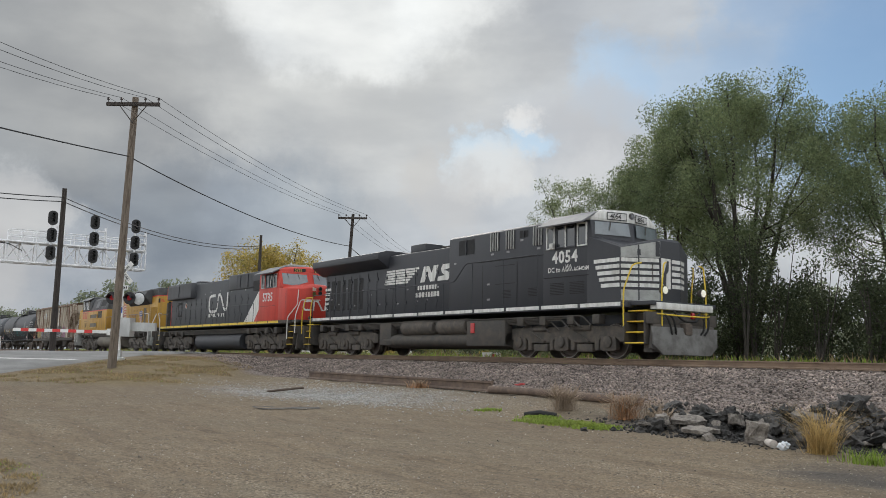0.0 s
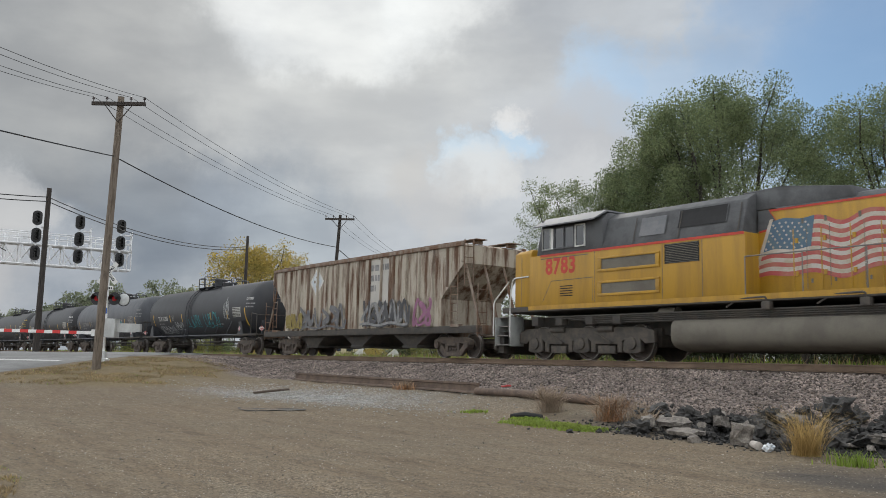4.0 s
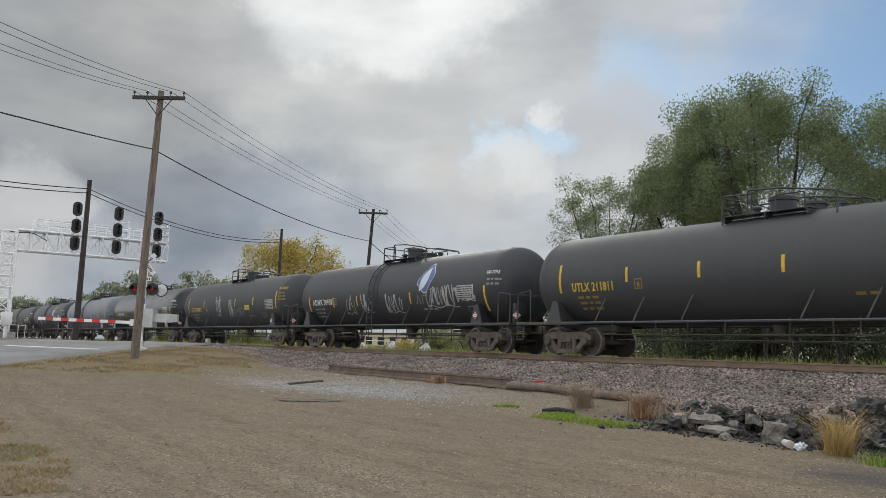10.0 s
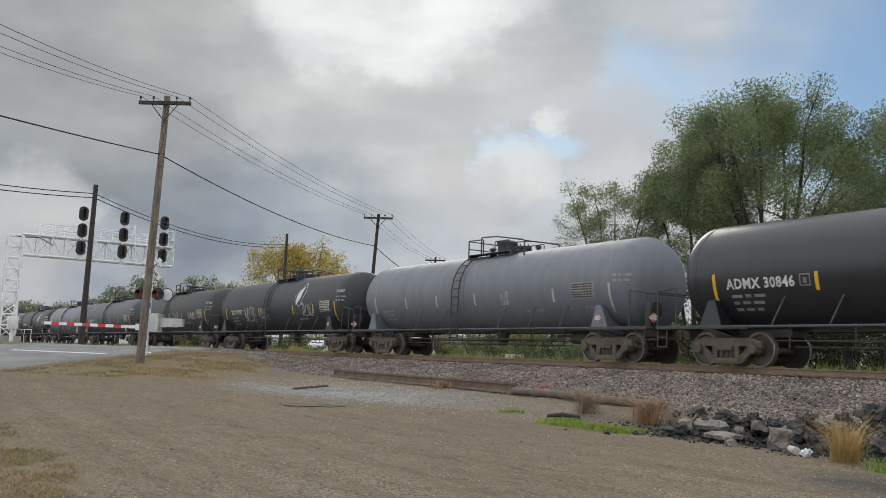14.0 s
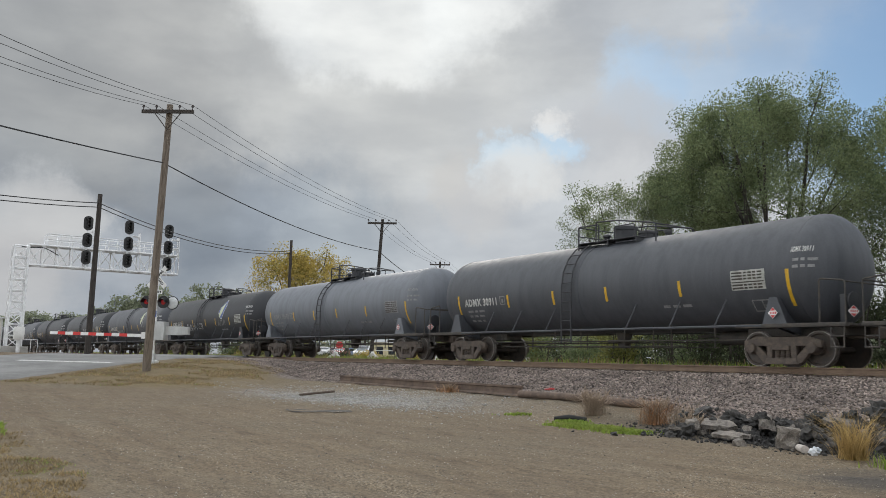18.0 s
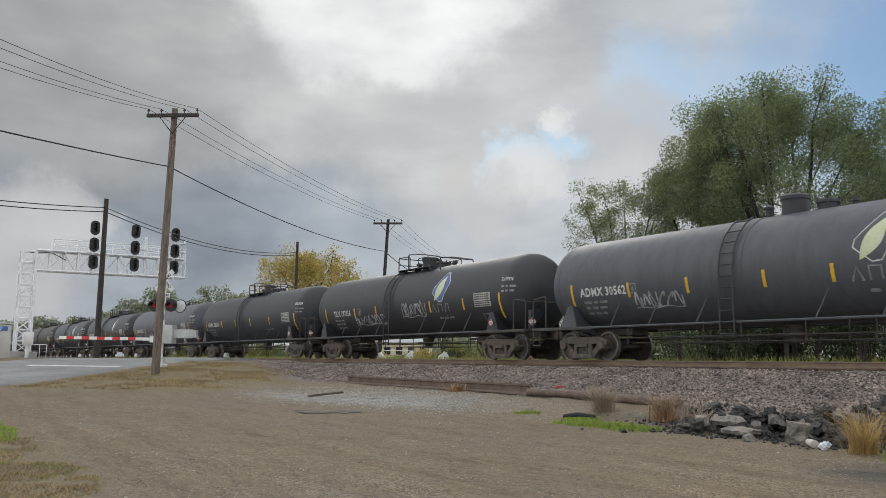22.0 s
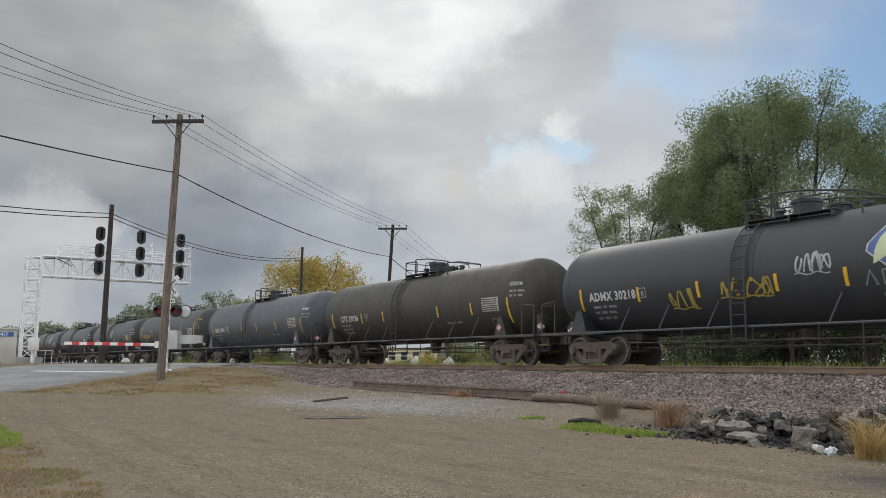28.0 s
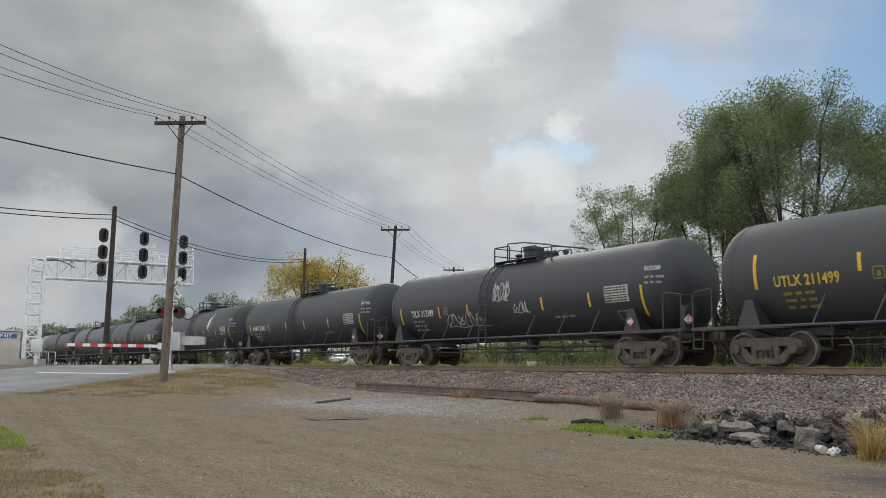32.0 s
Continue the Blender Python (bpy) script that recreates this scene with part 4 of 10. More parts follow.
blades("dry_grass", "patchy dry grass at the lot's edge", xs[k], ys[k], rng.uniform(0.015, 0.06, k.sum()), M["dry_grass"], 10, 0.006, 2.0)
k = k & (ripple(xs, ys, 1.9, 4.0) > 0.25)
blades("green_grass", "thin green grass among the dry at the lot's edge", xs[k] + 0.05, ys[k] + 0.03, rng.uniform(0.012, 0.035, k.sum()), M["green_grass"], 11, 0.004, 1.8)
xs = -13.3 - 7.5 * rng.random(9000)
ys = 1.95 - 1.5 * rng.random(9000) ** 0.8 + 0.12 * ripple(xs, xs * 0.3, 2.0) - 0.25 * smooth(-15, -13.3, xs)
blades("green_grass", "short green grass at the lot's edge", xs, ys, rng.uniform(0.03, 0.085, 9000), M["green_grass"], 12, 0.009, 0.9)
xs, ys = np.concatenate([rng.uniform(-13.1, -11.2, 9000) + rng.normal(0, 0.12, 9000), rng.normal(-13.6, 0.2, 900), rng.normal(-15.6, 0.2, 300)]), np.concatenate([rng.normal(11.55, 0.20, 9000), rng.normal(12.2, 0.12, 900), rng.normal(12.4, 0.1, 300)])
blades("green_grass", "bright green weeds creeping on the gravel", xs, ys, rng.uniform(0.02, 0.09, len(xs)), M["green_grass"], 13, 0.016, 1.2)
n = 26000
xs, ys = rng.uniform(-130, 10, n), 24.2 + 10 * rng.random(n) ** 1.5
blades("tall_grass", "rank green and brown grass behind the track", xs, ys, rng.uniform(0.15, 0.7, n), M["green_grass"], 14, 0.03, 0.6)
n = 9000
xs, ys = rng.uniform(-130, 10, n), 23.9 + 9 * rng.random(n) ** 1.5
blades("tall_grass", "dry stalks behind the track", xs, ys, rng.uniform(0.2, 0.8, n), M["dry_grass"], 15, 0.025, 0.6)


def tuft(label, x, y, n, h, spread, mat, name="grass_tuft", width=0.008, lean=0.6, twigs=0):
    rng = np.random.default_rng(int(abs(x * 100)))
    t = thing(name, label, "plant", at=pose(x, y, ground_z(x, y)))
    ax, ay = rng.normal(0, spread, n), rng.normal(0, spread, n)
    b = blades("foliage", "", ax, ay, rng.uniform(0.35, 1.0, n) * h, mat, 3, width, lean, "", "", 0.0)
    b.parent = t
    b["kind"] = "stuff"
    for k in range(twigs):
        bm = bmesh.new()
        a, l = rng.uniform(0, 6.28), rng.uniform(0.5, 1.0) * h
        e = Vector((math.cos(a) * l * 0.5, math.sin(a) * l * 0.5, l * 0.8))
        tube(bm, [(0, 0, 0), e * 0.5 + Vector((0, 0, 0.04)), e], 0.006, 5)
        for j in range(4):
            f = rng.uniform(0.3, 0.9)
            d = Vector((rng.normal(0, 0.12), rng.normal(0, 0.12), rng.uniform(0.05, 0.2)))
            tube(bm, [e * f, e * f + d], 0.004, 4)
        part("stalk", bm, M["twig"], t)
    return t


tuft("tall straw-coloured grass tuft beside the rubble", -6.75, 11.0, 520, 0.80, 0.085, M["straw"], "grass_tuft", 0.0032, 1.5)
tuft("small yellow-green tuft in the gravel", -5.9, 10.6, 160, 0.26, 0.14, M["green_grass"], "grass_tuft", 0.007, 0.9)
tuft("orange-brown dead weed by the old rail", -12.1, 13.0, 420, 0.66, 0.13, M["orange_weed"], "dead_weed", 0.0030, 2.0, 46)
tuft("grey-brown dead weed by the old rail", -11.5, 13.2, 200, 0.42, 0.2, M["twig"], "dead_weed", 0.0045, 1.5, 12)
tuft("grey-brown dry weed by the old rail", -14.0, 13.2, 380, 0.72, 0.12, M["twig"], "dead_weed", 0.0028, 1.8, 44)
tuft("bare dead stalks in the rubble", -10.5, 12.2, 60, 0.45, 0.12, M["twig"], "dead_weed", 0.004, 0.7, 8)
tuft("small brown weed against the old rail", -21.6, 14.6, 160, 0.3, 0.15, M["orange_weed"], "dead_weed", 0.01, 1.0, 4)

# ---- old rail lying along the foot of the bank, and scraps ----
old = thing("old_rail", "rusty discarded rail lying along the ballast", "rail")
OLD_LINE = [(-30.0, 15.35), (-27.0, 15.20), (-24.0, 15.04), (-21.2, 14.90), (-18.4, 14.76)]
RAIL_OUTLINE = ((-0.080, 0.0), (0.080, 0.0), (0.078, 0.018), (0.016, 0.045), (0.014, 0.150), (0.042, 0.165), (0.040, 0.205), (-0.040, 0.205), (-0.042, 0.165), (-0.014, 0.150), (-0.016, 0.045), (-0.078, 0.018))
bm = bmesh.new()
rings = [[bm.verts.new((x, y + a * 1.25, max(ground_z(x, y), ground_z(x, y + 0.2)) + 0.02 + b * 1.35)) for a, b in RAIL_OUTLINE] for x, y in OLD_LINE]
for r0, r1 in zip(rings, rings[1:]):
    for k in range(len(RAIL_OUTLINE)):
        bm.faces.new((r0[k], r0[(k + 1) % 12], r1[(k + 1) % 12], r1[k]))
bm.faces.new(rings[0][::-1])
bm.faces.new(rings[-1])
bmesh.ops.recalc_face_normals(bm, faces=bm.faces[:])
part("rail_piece", bm, M["old_rail"], old, smooth=False)
bm = bmesh.new()
tube(bm, [(x, y, ground_z(x, y) + 0.10) for x, y in ((-18.4, 14.7), (-16.5, 14.55), (-14.2, 14.45), (-12.9, 14.35))], 0.095, 10)
tagged(part("drain_pipe", bm, M["old_rail"]), "dark pipe lying along the ballast foot", "pipe")
bm = bmesh.new()
tube(bm, [(-14.25, 12.32, 0.05), (-13.95, 12.45, 0.09), (-13.62, 12.62, 0.06)], 0.06, 8, [0.045, 0.065, 0.05])
tagged(part("rubber_scrap", bm, M["rubber"]), "scrap of black rubber on the gravel", "scrap")
bm = bmesh.new()
tube(bm, [(-26.1, 11.9, ground_z(-26.1, 11.9) + 0.02), (-25.6, 12.9, ground_z(-25.6, 12.9) + 0.1)], 0.035, 6)
tagged(part("wood_scrap", bm, M["tie"]), "weathered stick of wood on the gravel", "scrap")
bm = bmesh.new()
quick_box(bm, -18.2, -18.02, 15.5, 15.58, 0.52, 0.57, 0.02)
quick_box(bm, -18.4, -18.2, 15.52, 15.6, 0.50, 0.54, 0.02)
o = tagged(part("red_scrap", bm, M["sign_red"]), "red scrap lying on the ballast", "scrap")
# shallow hole in the lot: a flat sheet in the colour of its shade
bm = bmesh.new()
n = 28
ring = [bm.verts.new((-18.15 + 0.31 * math.cos(a) * (1 + 0.12 * math.sin(3 * a)) - 0.50 * math.sin(a), 8.75 + 0.65 * math.cos(a) * (1 + 0.12 * math.sin(3 * a)) + 0.24 * math.sin(a), 0.0)) for a in [k * math.tau / n for k in range(n)]]
bm.faces.new(ring)
for v in bm.verts:
    v.co.z = ground_z(v.co.x, v.co.y) + 0.012
tagged(part("puddle", bm, M["hole_shade"], flat=True), "pothole in the lot, its shade a dark flat sheet", "puddle", kind="structure")


# ---- heap of broken concrete and asphalt ----
def chunk(label, x, y, sx, sy, sz, mat, turn, tilt, seed, lift=0.0):
    rnd = random.Random(seed)
    bm = bmesh.new()
    if mat is not M["slab"]:
        bmesh.ops.create_icosphere(bm, subdivisions=2 if sx < 0.1 else 3, radius=1.0)
        shift = Vector((seed * 1.7, seed * 0.9, 0))
        for v in bm.verts:
            k = (1 + 0.6 * noise.noise(v.co * 1.3 + shift) + 0.5 * noise.noise(v.co * 3.3 + shift) + 0.4 * noise.noise(v.co * 7.1 + shift)) * rnd.uniform(0.88, 1.12)
            v.co = Vector((v.co.x * sx, v.co.y * sy, v.co.z * sz)) * k
        ob = part("asphalt_chunk", bm, mat, smooth=False)
        ob.matrix_basis = pose(x, y, ground_z(x, y) + sz * 0.55 + lift, tilt, rnd.uniform(-10, 10), turn)
        return tagged(ob, label, "rubble", "heap of rubble")
    n = rnd.randint(5, 7)
    poly = [(sx * math.cos(k * math.tau / n + rnd.uniform(-0.3, 0.3)) * rnd.uniform(0.8, 1.1), sy * math.sin(k * math.tau / n + rnd.uniform(-0.3, 0.3)) * rnd.uniform(0.8, 1.1)) for k in range(n)]
    prism(bm, [(px * 0.8, py * 0.85) for px, py in poly], -sz * 0.8, sz * 0.8, "z")
    bmesh.ops.subdivide_edges(bm, edges=bm.edges[:], cuts=3, use_grid_fill=True)
    for v in bm.verts:
        v.co += Vector((noise.noise(v.co * 9), noise.noise(v.co * 9 + Vector((5, 1, 0))), 0.6 * noise.noise(v.co * 13 + Vector((0, 7, seed))))) * 0.05
    for v in bm.verts:
        v.co += Vector((rnd.uniform(-1, 1), rnd.uniform(-1, 1), rnd.uniform(-1, 1))) * min(sx, sz) * 0.09
    ob = part("concrete_slab", bm, mat, smooth=False)
    ob.matrix_basis = pose(x, y, ground_z(x, y) + sz * 0.7 + lift, tilt, rnd.uniform(-10, 10), turn)
    return tagged(ob, label, "rubble", "heap of rubble")


for i, (x, y, sx, sy, sz, turn, tilt, lift) in enumerate(((-10.0, 12.3, 0.40, 0.24, 0.045, 35, 20, 0.16), (-9.3, 11.75, 0.36, 0.20, 0.035, 45, 12, 0.10), (-8.1, 11.5, 0.23, 0.07, 0.20, 40, 12, 0.02), (-8.5, 12.45, 0.30, 0.20, 0.06, 60, 48, 0.16),
                                                        (-8.2, 13.05, 0.38, 0.22, 0.055, 40, 16, 0.2), (-9.3, 12.6, 0.16, 0.13, 0.05, 10, 30, 0.28), (-6.4, 12.6, 0.42, 0.24, 0.06, 35, 8, 0.1), (-5.2, 11.6, 0.5, 0.3, 0.06, 30, 6, 0.02), (-8.8, 11.3, 0.13, 0.10, 0.07, 0, 20, 0))):
    chunk("broken grey concrete slab in the rubble heap", x, y, sx, sy, sz, M["slab"], turn, tilt, 40 + i, lift)
rnd = random.Random(76)
for k in range(26):
    x = rnd.uniform(-10.8, -5.0)
    y = 12.35 + 0.10 * (x + 8) + rnd.gauss(0, 0.42)
    a = rnd.uniform(0.09, 0.22)
    chunk("small broken piece of grey concrete in the heap", x, y, a, a * rnd.uniform(0.5, 0.9), a * rnd.uniform(0.22, 0.5), M["slab"], rnd.uniform(0, 180), rnd.uniform(-35, 35), 500 + k, rnd.uniform(0.0, 0.20))
rnd = random.Random(77)
for k in range(230):
    x = rnd.uniform(-11.2, -4.2)
    y = 12.8 + 0.10 * (x + 8) + rnd.gauss(0, 0.55)
    s = 0.045 + 0.15 * rnd.random() ** 2
    chunk("lump of broken black asphalt in the heap", x, y, s, s * rnd.uniform(0.6, 1), s * rnd.uniform(0.4, 0.9), M["tar"], rnd.uniform(0, 180), rnd.uniform(-30, 30), 100 + k, rnd.uniform(0, 0.26) if abs(y - 12.9) < 0.6 else 0)
chunk("big lump of broken black asphalt on the heap", -8.0, 13.9, 0.24, 0.22, 0.2, M["tar"], 20, 10, 301, 0.2)
bm = bmesh.new()
lathe(bm, [(-0.10, 0.045), (-0.098, 0.048), (0.10, 0.062), (0.102, 0.055)], "x", 14)
cup = tagged(part("paper_cup", bm, M["cup"]), "discarded pale paper cup", "litter")
cup.matrix_basis = pose(-7.8, 11.4, ground_z(-7.8, 11.4) + 0.06, 0, 5, -30)
bm = bmesh.new()
bmesh.ops.create_icosphere(bm, subdivisions=3, radius=0.075)
rnd = random.Random(9)
for v in bm.verts:
    v.co = Vector((v.co.x * 1.1, v.co.y * 0.8, v.co.z * 0.8)) * (1 + 0.6 * noise.noise(v.co * 26)) * rnd.uniform(0.85, 1.1)
bag = tagged(part("plastic_bag", bm, M["paper"], smooth=False), "crumpled white and blue plastic bag", "litter")
bag.matrix_basis = pose(-7.4, 11.12, ground_z(-7.4, 11.12) + 0.06)


# ---- utility poles and wires ----
def utility_pole(label, base, top, r, mat, arm=None, pins=0, group="utility poles"):
    p = thing("utility_pole", label, "utility pole", group)
    base, top = Vector(base), Vector(top)
    base.z = ground_z(base.x, base.y) - 0.3
    bm = bmesh.new()
    pts = [base.lerp(top, k / 8) for k in range(9)]
    tube(bm, pts, r, 12, [r * (1.15 - 0.35 * k / 8) for k in range(9)])
    part("pole", bm, mat, p)
    out = []
    if arm:
        d = Vector(arm)
        c = top + Vector((0, 0, -0.35))
        f = Vector((d.y, -d.x, 0)).normalized() * (r + 0.05)
        bm = bmesh.new()
        a, b = c - d + f, c + d + f
        u, w = d.normalized(), Vector((0, 0, 1))
        v = f.normalized()
        vs = [bm.verts.new(q + v * sv * 0.055 + w * sw * 0.07) for q in (a, b) for sv in (-1, 1) for sw in (-1, 1)]
        for q in ((0, 1, 3, 2), (4, 6, 7, 5), (0, 4, 5, 1), (2, 3, 7, 6), (0, 2, 6, 4), (1, 5, 7, 3)):
            bm.faces.new([vs[i] for i in q])
        part("crossarm", bm, M["pole_dark"], p)
        for s in (-1, 1):
            bm = bmesh.new()
            tube(bm, [c + d * 0.55 * s + f, c + f * 0.9 + Vector((0, 0, -0.75))], 0.02, 5)
            part("brace", bm, M["pole_dark"], p)
        for k in range(pins):
            t = (-0.95, -0.45, 0.45, 0.95)[k] if pins == 4 else (-0.95, 0.0, 0.95)[k]
            q = c + d * t + f + Vector((0, 0, 0.07))
            bm = bmesh.new()
            lathe(bm, [(0.0, 0.02), (0.10, 0.02), (0.11, 0.055), (0.15, 0.06), (0.17, 0.035), (0.20, 0.045), (0.22, 0.02)], "z", 10, q)
            part("insulator", bm, M["ceramic"], p)
            out.append(q + Vector((0, 0, 0.20)))
    return out


def wire(label, a, b, sag, r=0.0095):
    a, b = Vector(a), Vector(b)
    bm = bmesh.new()
    tube(bm, [a.lerp(b, k / 18) - Vector((0, 0, sag * 4 * (k / 18) * (1 - k / 18))) for k in range(19)], r, 5)
    tagged(part("overhead_wire", bm, M["wire"]), label, "wire", "overhead wires")


ARM = (0.66, 0.86, 0)
P1 = ((-37.2, 10.1, 0.6), (-35.75, 9.95, 11.45))
P3 = ((-58.4, 32.4, 1.0), (-56.67, 32.05, 11.72))
P5 = ((-79.6, 52.0, 1.0), (-78.72, 51.8, 12.0))
pins1 = utility_pole("weathered leaning wooden utility pole with one crossarm", *P1, 0.155, M["pole_wood"], ARM, 4)
pins3 = utility_pole("leaning wooden utility pole with crossarm behind the track", *P3, 0.14, M["pole_dark"], ARM, 4)
pins5 = utility_pole("distant wooden utility pole with crossarm", *P5, 0.14, M["pole_dark"], ARM, 4)
utility_pole("dark leaning wooden pole without crossarm", (-54.7, 11.45, 1.2), (-53.42, 11.23, 10.45), 0.16, M["pole_dark"])
utility_pole("dark wooden pole before the yellow tree", (-75.6, 33.1, 1.0), (-75.18, 32.95, 12.1), 0.15, M["pole_dark"])
for k in range(4):
    wire("thin black overhead power wire", pins1[k], pins3[k], 0.45)
    wire("thin black overhead power wire", pins3[k], pins5[k], 0.4)
    wire("thin black overhead power wire", pins5[k], pins5[k] + Vector((-44, 40, 1.0)), 0.6)
    wire("thin black overhead power wire", pins1[k], pins1[k] + Vector((30, -23.5, -3.1)), 1.18)
wire("thick black communication cable", (-36.05, 9.9, 9.05), (-57.05, 32.0, 9.35), 0.55, 0.025)
wire("thick black communication cable", (-36.05, 9.9, 9.05), (-8.0, -13.0, 5.0), 0.3, 0.025)
wire("thick black communication cable", (-57.05, 32.0, 9.35), (-78.9, 51.7, 9.3), 0.5, 0.03)
for dz in (0.0, -0.25):
    wire("black cable between the bare poles", (-53.45, 11.2, 9.93 + dz), (-75.2, 32.9, 11.1 + dz * 0.9), 0.9, 0.028)
    wire("black cable between the bare poles", (-53.45, 11.2, 9.93 + dz), (-34.0, -8.0, 7.55 + dz), 0.5, 0.028)


# ---- signal gantry ----
def lattice(bm, a, b, dirs, w, bays, r=0.035):
    """A square lattice boom from a to b; dirs: the two directions across it."""
    a, b = Vector(a), Vector(b)
    u, v = Vector(dirs[0]) * w[0] / 2, Vector(dirs[1]) * w[1] / 2
    corners = [u + v, u - v, -u - v, -u + v]
    for c in corners:
        rod(bm, a + c, b + c, r * 1.75, 6)
    for k in range(bays):
        p, q = a.lerp(b, k / bays), a.lerp(b, (k + 1) / bays)
        for i in range(4):
            c, d = corners[i], corners[(i + 1) % 4]
            rod(bm, p + c, p + d, r, 5)
            rod(bm, p + (c if k % 2 else d), q + (d if k % 2 else c), r * 0.8, 5)
            if k == bays - 1:
                rod(bm, q + c, q + d, r, 5)


gantry = thing("signal_gantry", "white galvanised steel cantilever signal gantry over the track", "signal gantry")
TX, TY, TZ = -62.0, 8.45, ground_z(-62.0, 8.45)
bm = bmesh.new()
lattice(bm, (TX, TY, TZ + 0.35), (TX, TY, 7.95), ((1, 0, 0), (0, 1, 0)), (0.9, 0.85), 9, 0.044)
tower = part("tower", bm, M["galv"], gantry)
bm = bmesh.new()
quick_box(bm, TX - 0.8, TX + 0.8, TY - 0.8, TY + 0.8, TZ - 0.4, TZ + 0.40, 0.03)
part("foundation", bm, M["concrete"], gantry)
bm = bmesh.new()
lattice(bm, (TX, TY + 0.42, 7.42), (TX, 18.5, 7.50), ((1, 0, 0), (0, 0, 1)), (0.9, 1.30), 11, 0.042)
part("boom", bm, M["galv"], gantry)
for x in (TX + 0.48, TX - 0.48):
    bm = bmesh.new()
    for z in (8.50, 8.86):
        rod(bm, (x, 9.9, z), (x, 18.4, z + 0.05), 0.036, 5)
    for k in range(12):
        y = 9.9 + k * 0.772
        rod(bm, (x, y, 8.1), (x, y, 8.82), 0.034, 5)
    part("guard_rail", bm, M["galv"], gantry)
bm = bmesh.new()
quick_box(bm, TX - 0.44, TX + 0.44, 9.0, 18.4, 8.12, 8.16)
part("walkway", bm, M["galv"], gantry)
bm = bmesh.new()
tube(bm, rounded([(TX + 0.3, TY, 7.9), (TX + 0.5, TY + 0.6, 7.85), (TX + 0.5, TY + 1.3, 7.95), (TX + 0.5, TY + 2.2, 7.5)], 0.3), 0.03, 6)
part("cable", bm, M["wire"], gantry)


def signal(y):
    s = thing("railway_signal", "black three-lamp railway signal on the gantry", "signal", "signals on the gantry")
    bm = bmesh.new()
    rod(bm, (TX + 0.62, y, 6.7), (TX + 0.62, y, 9.9), 0.05, 8)
    quick_box(bm, TX + 0.45, TX + 0.62, y - 0.06, y + 0.06, 7.0, 7.1)
    quick_box(bm, TX + 0.45, TX + 0.62, y - 0.06, y + 0.06, 8.0, 8.1)
    part("mast", bm, M["galv"], s)
    for z in (9.78, 8.65, 7.50):
        bm = bmesh.new()
        pts = [(0.30 * math.cos(a), 0.22 * (1 if math.sin(a) > 0 else -1) * (abs(math.sin(a)) > 0.01) + 0.26 * math.sin(a)) for a in [k * math.tau / 28 for k in range(28)]]
        prism(bm, pts, 0.0, 0.05, "x")
        for v in bm.verts:
            v.co += Vector((TX + 0.70, y, z))
        quick_box(bm, TX + 0.60, TX + 0.72, y - 0.14, y + 0.14, z - 0.3, z + 0.3, 0.02)
        head = part("signal_head", bm, M["signal_black"], s)
        for dz in (0.22, 0.0, -0.22):
            bm = bmesh.new()
            n = 14
            rings = [[bm.verts.new((x, y + 0.11 * math.cos(k / n * 4.4 - 0.63), z + dz + 0.11 * math.sin(k / n * 4.4 - 0.63))) for k in range(n + 1)] for x in (TX + 0.75, TX + 0.98)]
            for k in range(n):
                bm.faces.new((rings[0][k], rings[0][k + 1], rings[1][k + 1], rings[1][k]))
            part("hood", bm, M["signal_black"], head)
            bm = bmesh.new()
            lathe(bm, [(TX + 0.75, 0.09), (TX + 0.765, 0.08), (TX + 0.775, 0.02)], "x", 14, (0, y, z + dz))
            part("lens", bm, M["lamp_off"], head)
    bm = bmesh.new()
    for z in (8.6, 9.2):
        quick_box(bm, TX + 0.2, TX + 0.6, y + 0.30, y + 0.8, z, z + 0.07)
    rod(bm, (TX + 0.55, y + 0.8, 8.2), (TX + 0.55, y + 0.8, 9.5), 0.04, 5)
    rod(bm, (TX + 0.2, y + 0.8, 8.2), (TX + 0.2, y + 0.8, 9.5), 0.04, 5)
    part("service_bracket", bm, M["galv"], s)


for y in (12.3, 14.95, 17.65):
    signal(y)
# small white case at the tower's foot and the equipment house
case = thing("signal_case", "white metal signal case on a post", "equipment box")
bm = bmesh.new()
quick_box(bm, TX + 1.0, TX + 1.4, TY - 0.15, TY + 0.45, 1.95, 2.75, 0.02)
part("box", bm, M["gate_white"], case)
bm = bmesh.new()
rod(bm, (TX + 1.2, TY + 0.15, ground_z(TX + 1.2, TY + 0.15) - 0.2), (TX + 1.2, TY + 0.15, 1.96), 0.12, 10)
part("post", bm, M["galv"], case)
bm = bmesh.new()
for y in (TY + 0.9, TY + 1.3):
    rod(bm, (TX + 1.0, y, 0.8), (TX + 1.0, y, 2.0), 0.02, 5)
rod(bm, (TX + 1.0, TY - 0.6, 1.98), (TX + 1.0, TY + 1.3, 1.98), 0.02, 5)
part("rail", bm, M["galv"], case)
house = thing("equipment_cabinet", "pale metal trackside equipment cabinet with a blue sign", "equipment cabinet")
hx, hy = -56.5, 5.6
hz = ground_z(hx, hy) - 0.05
bm = bmesh.new()
quick_box(bm, hx - 1.4, hx + 1.1, hy - 2.4, hy + 1.35, hz + 0.1, hz + 1.95, 0.03)
body = part("body", bm, M["cabinet"], house)
bm = bmesh.new()
quick_box(bm, hx - 1.5, hx + 1.2, hy - 2.5, hy + 1.45, hz + 1.95, hz + 2.03, 0.02)
part("roof", bm, M["alu"], house)
bm = bmesh.new()
quick_box(bm, hx - 1.4, hx + 1.15, hy - 2.4, hy + 1.4, hz - 0.3, hz + 0.12, 0.02)
part("base", bm, M["concrete"], house)
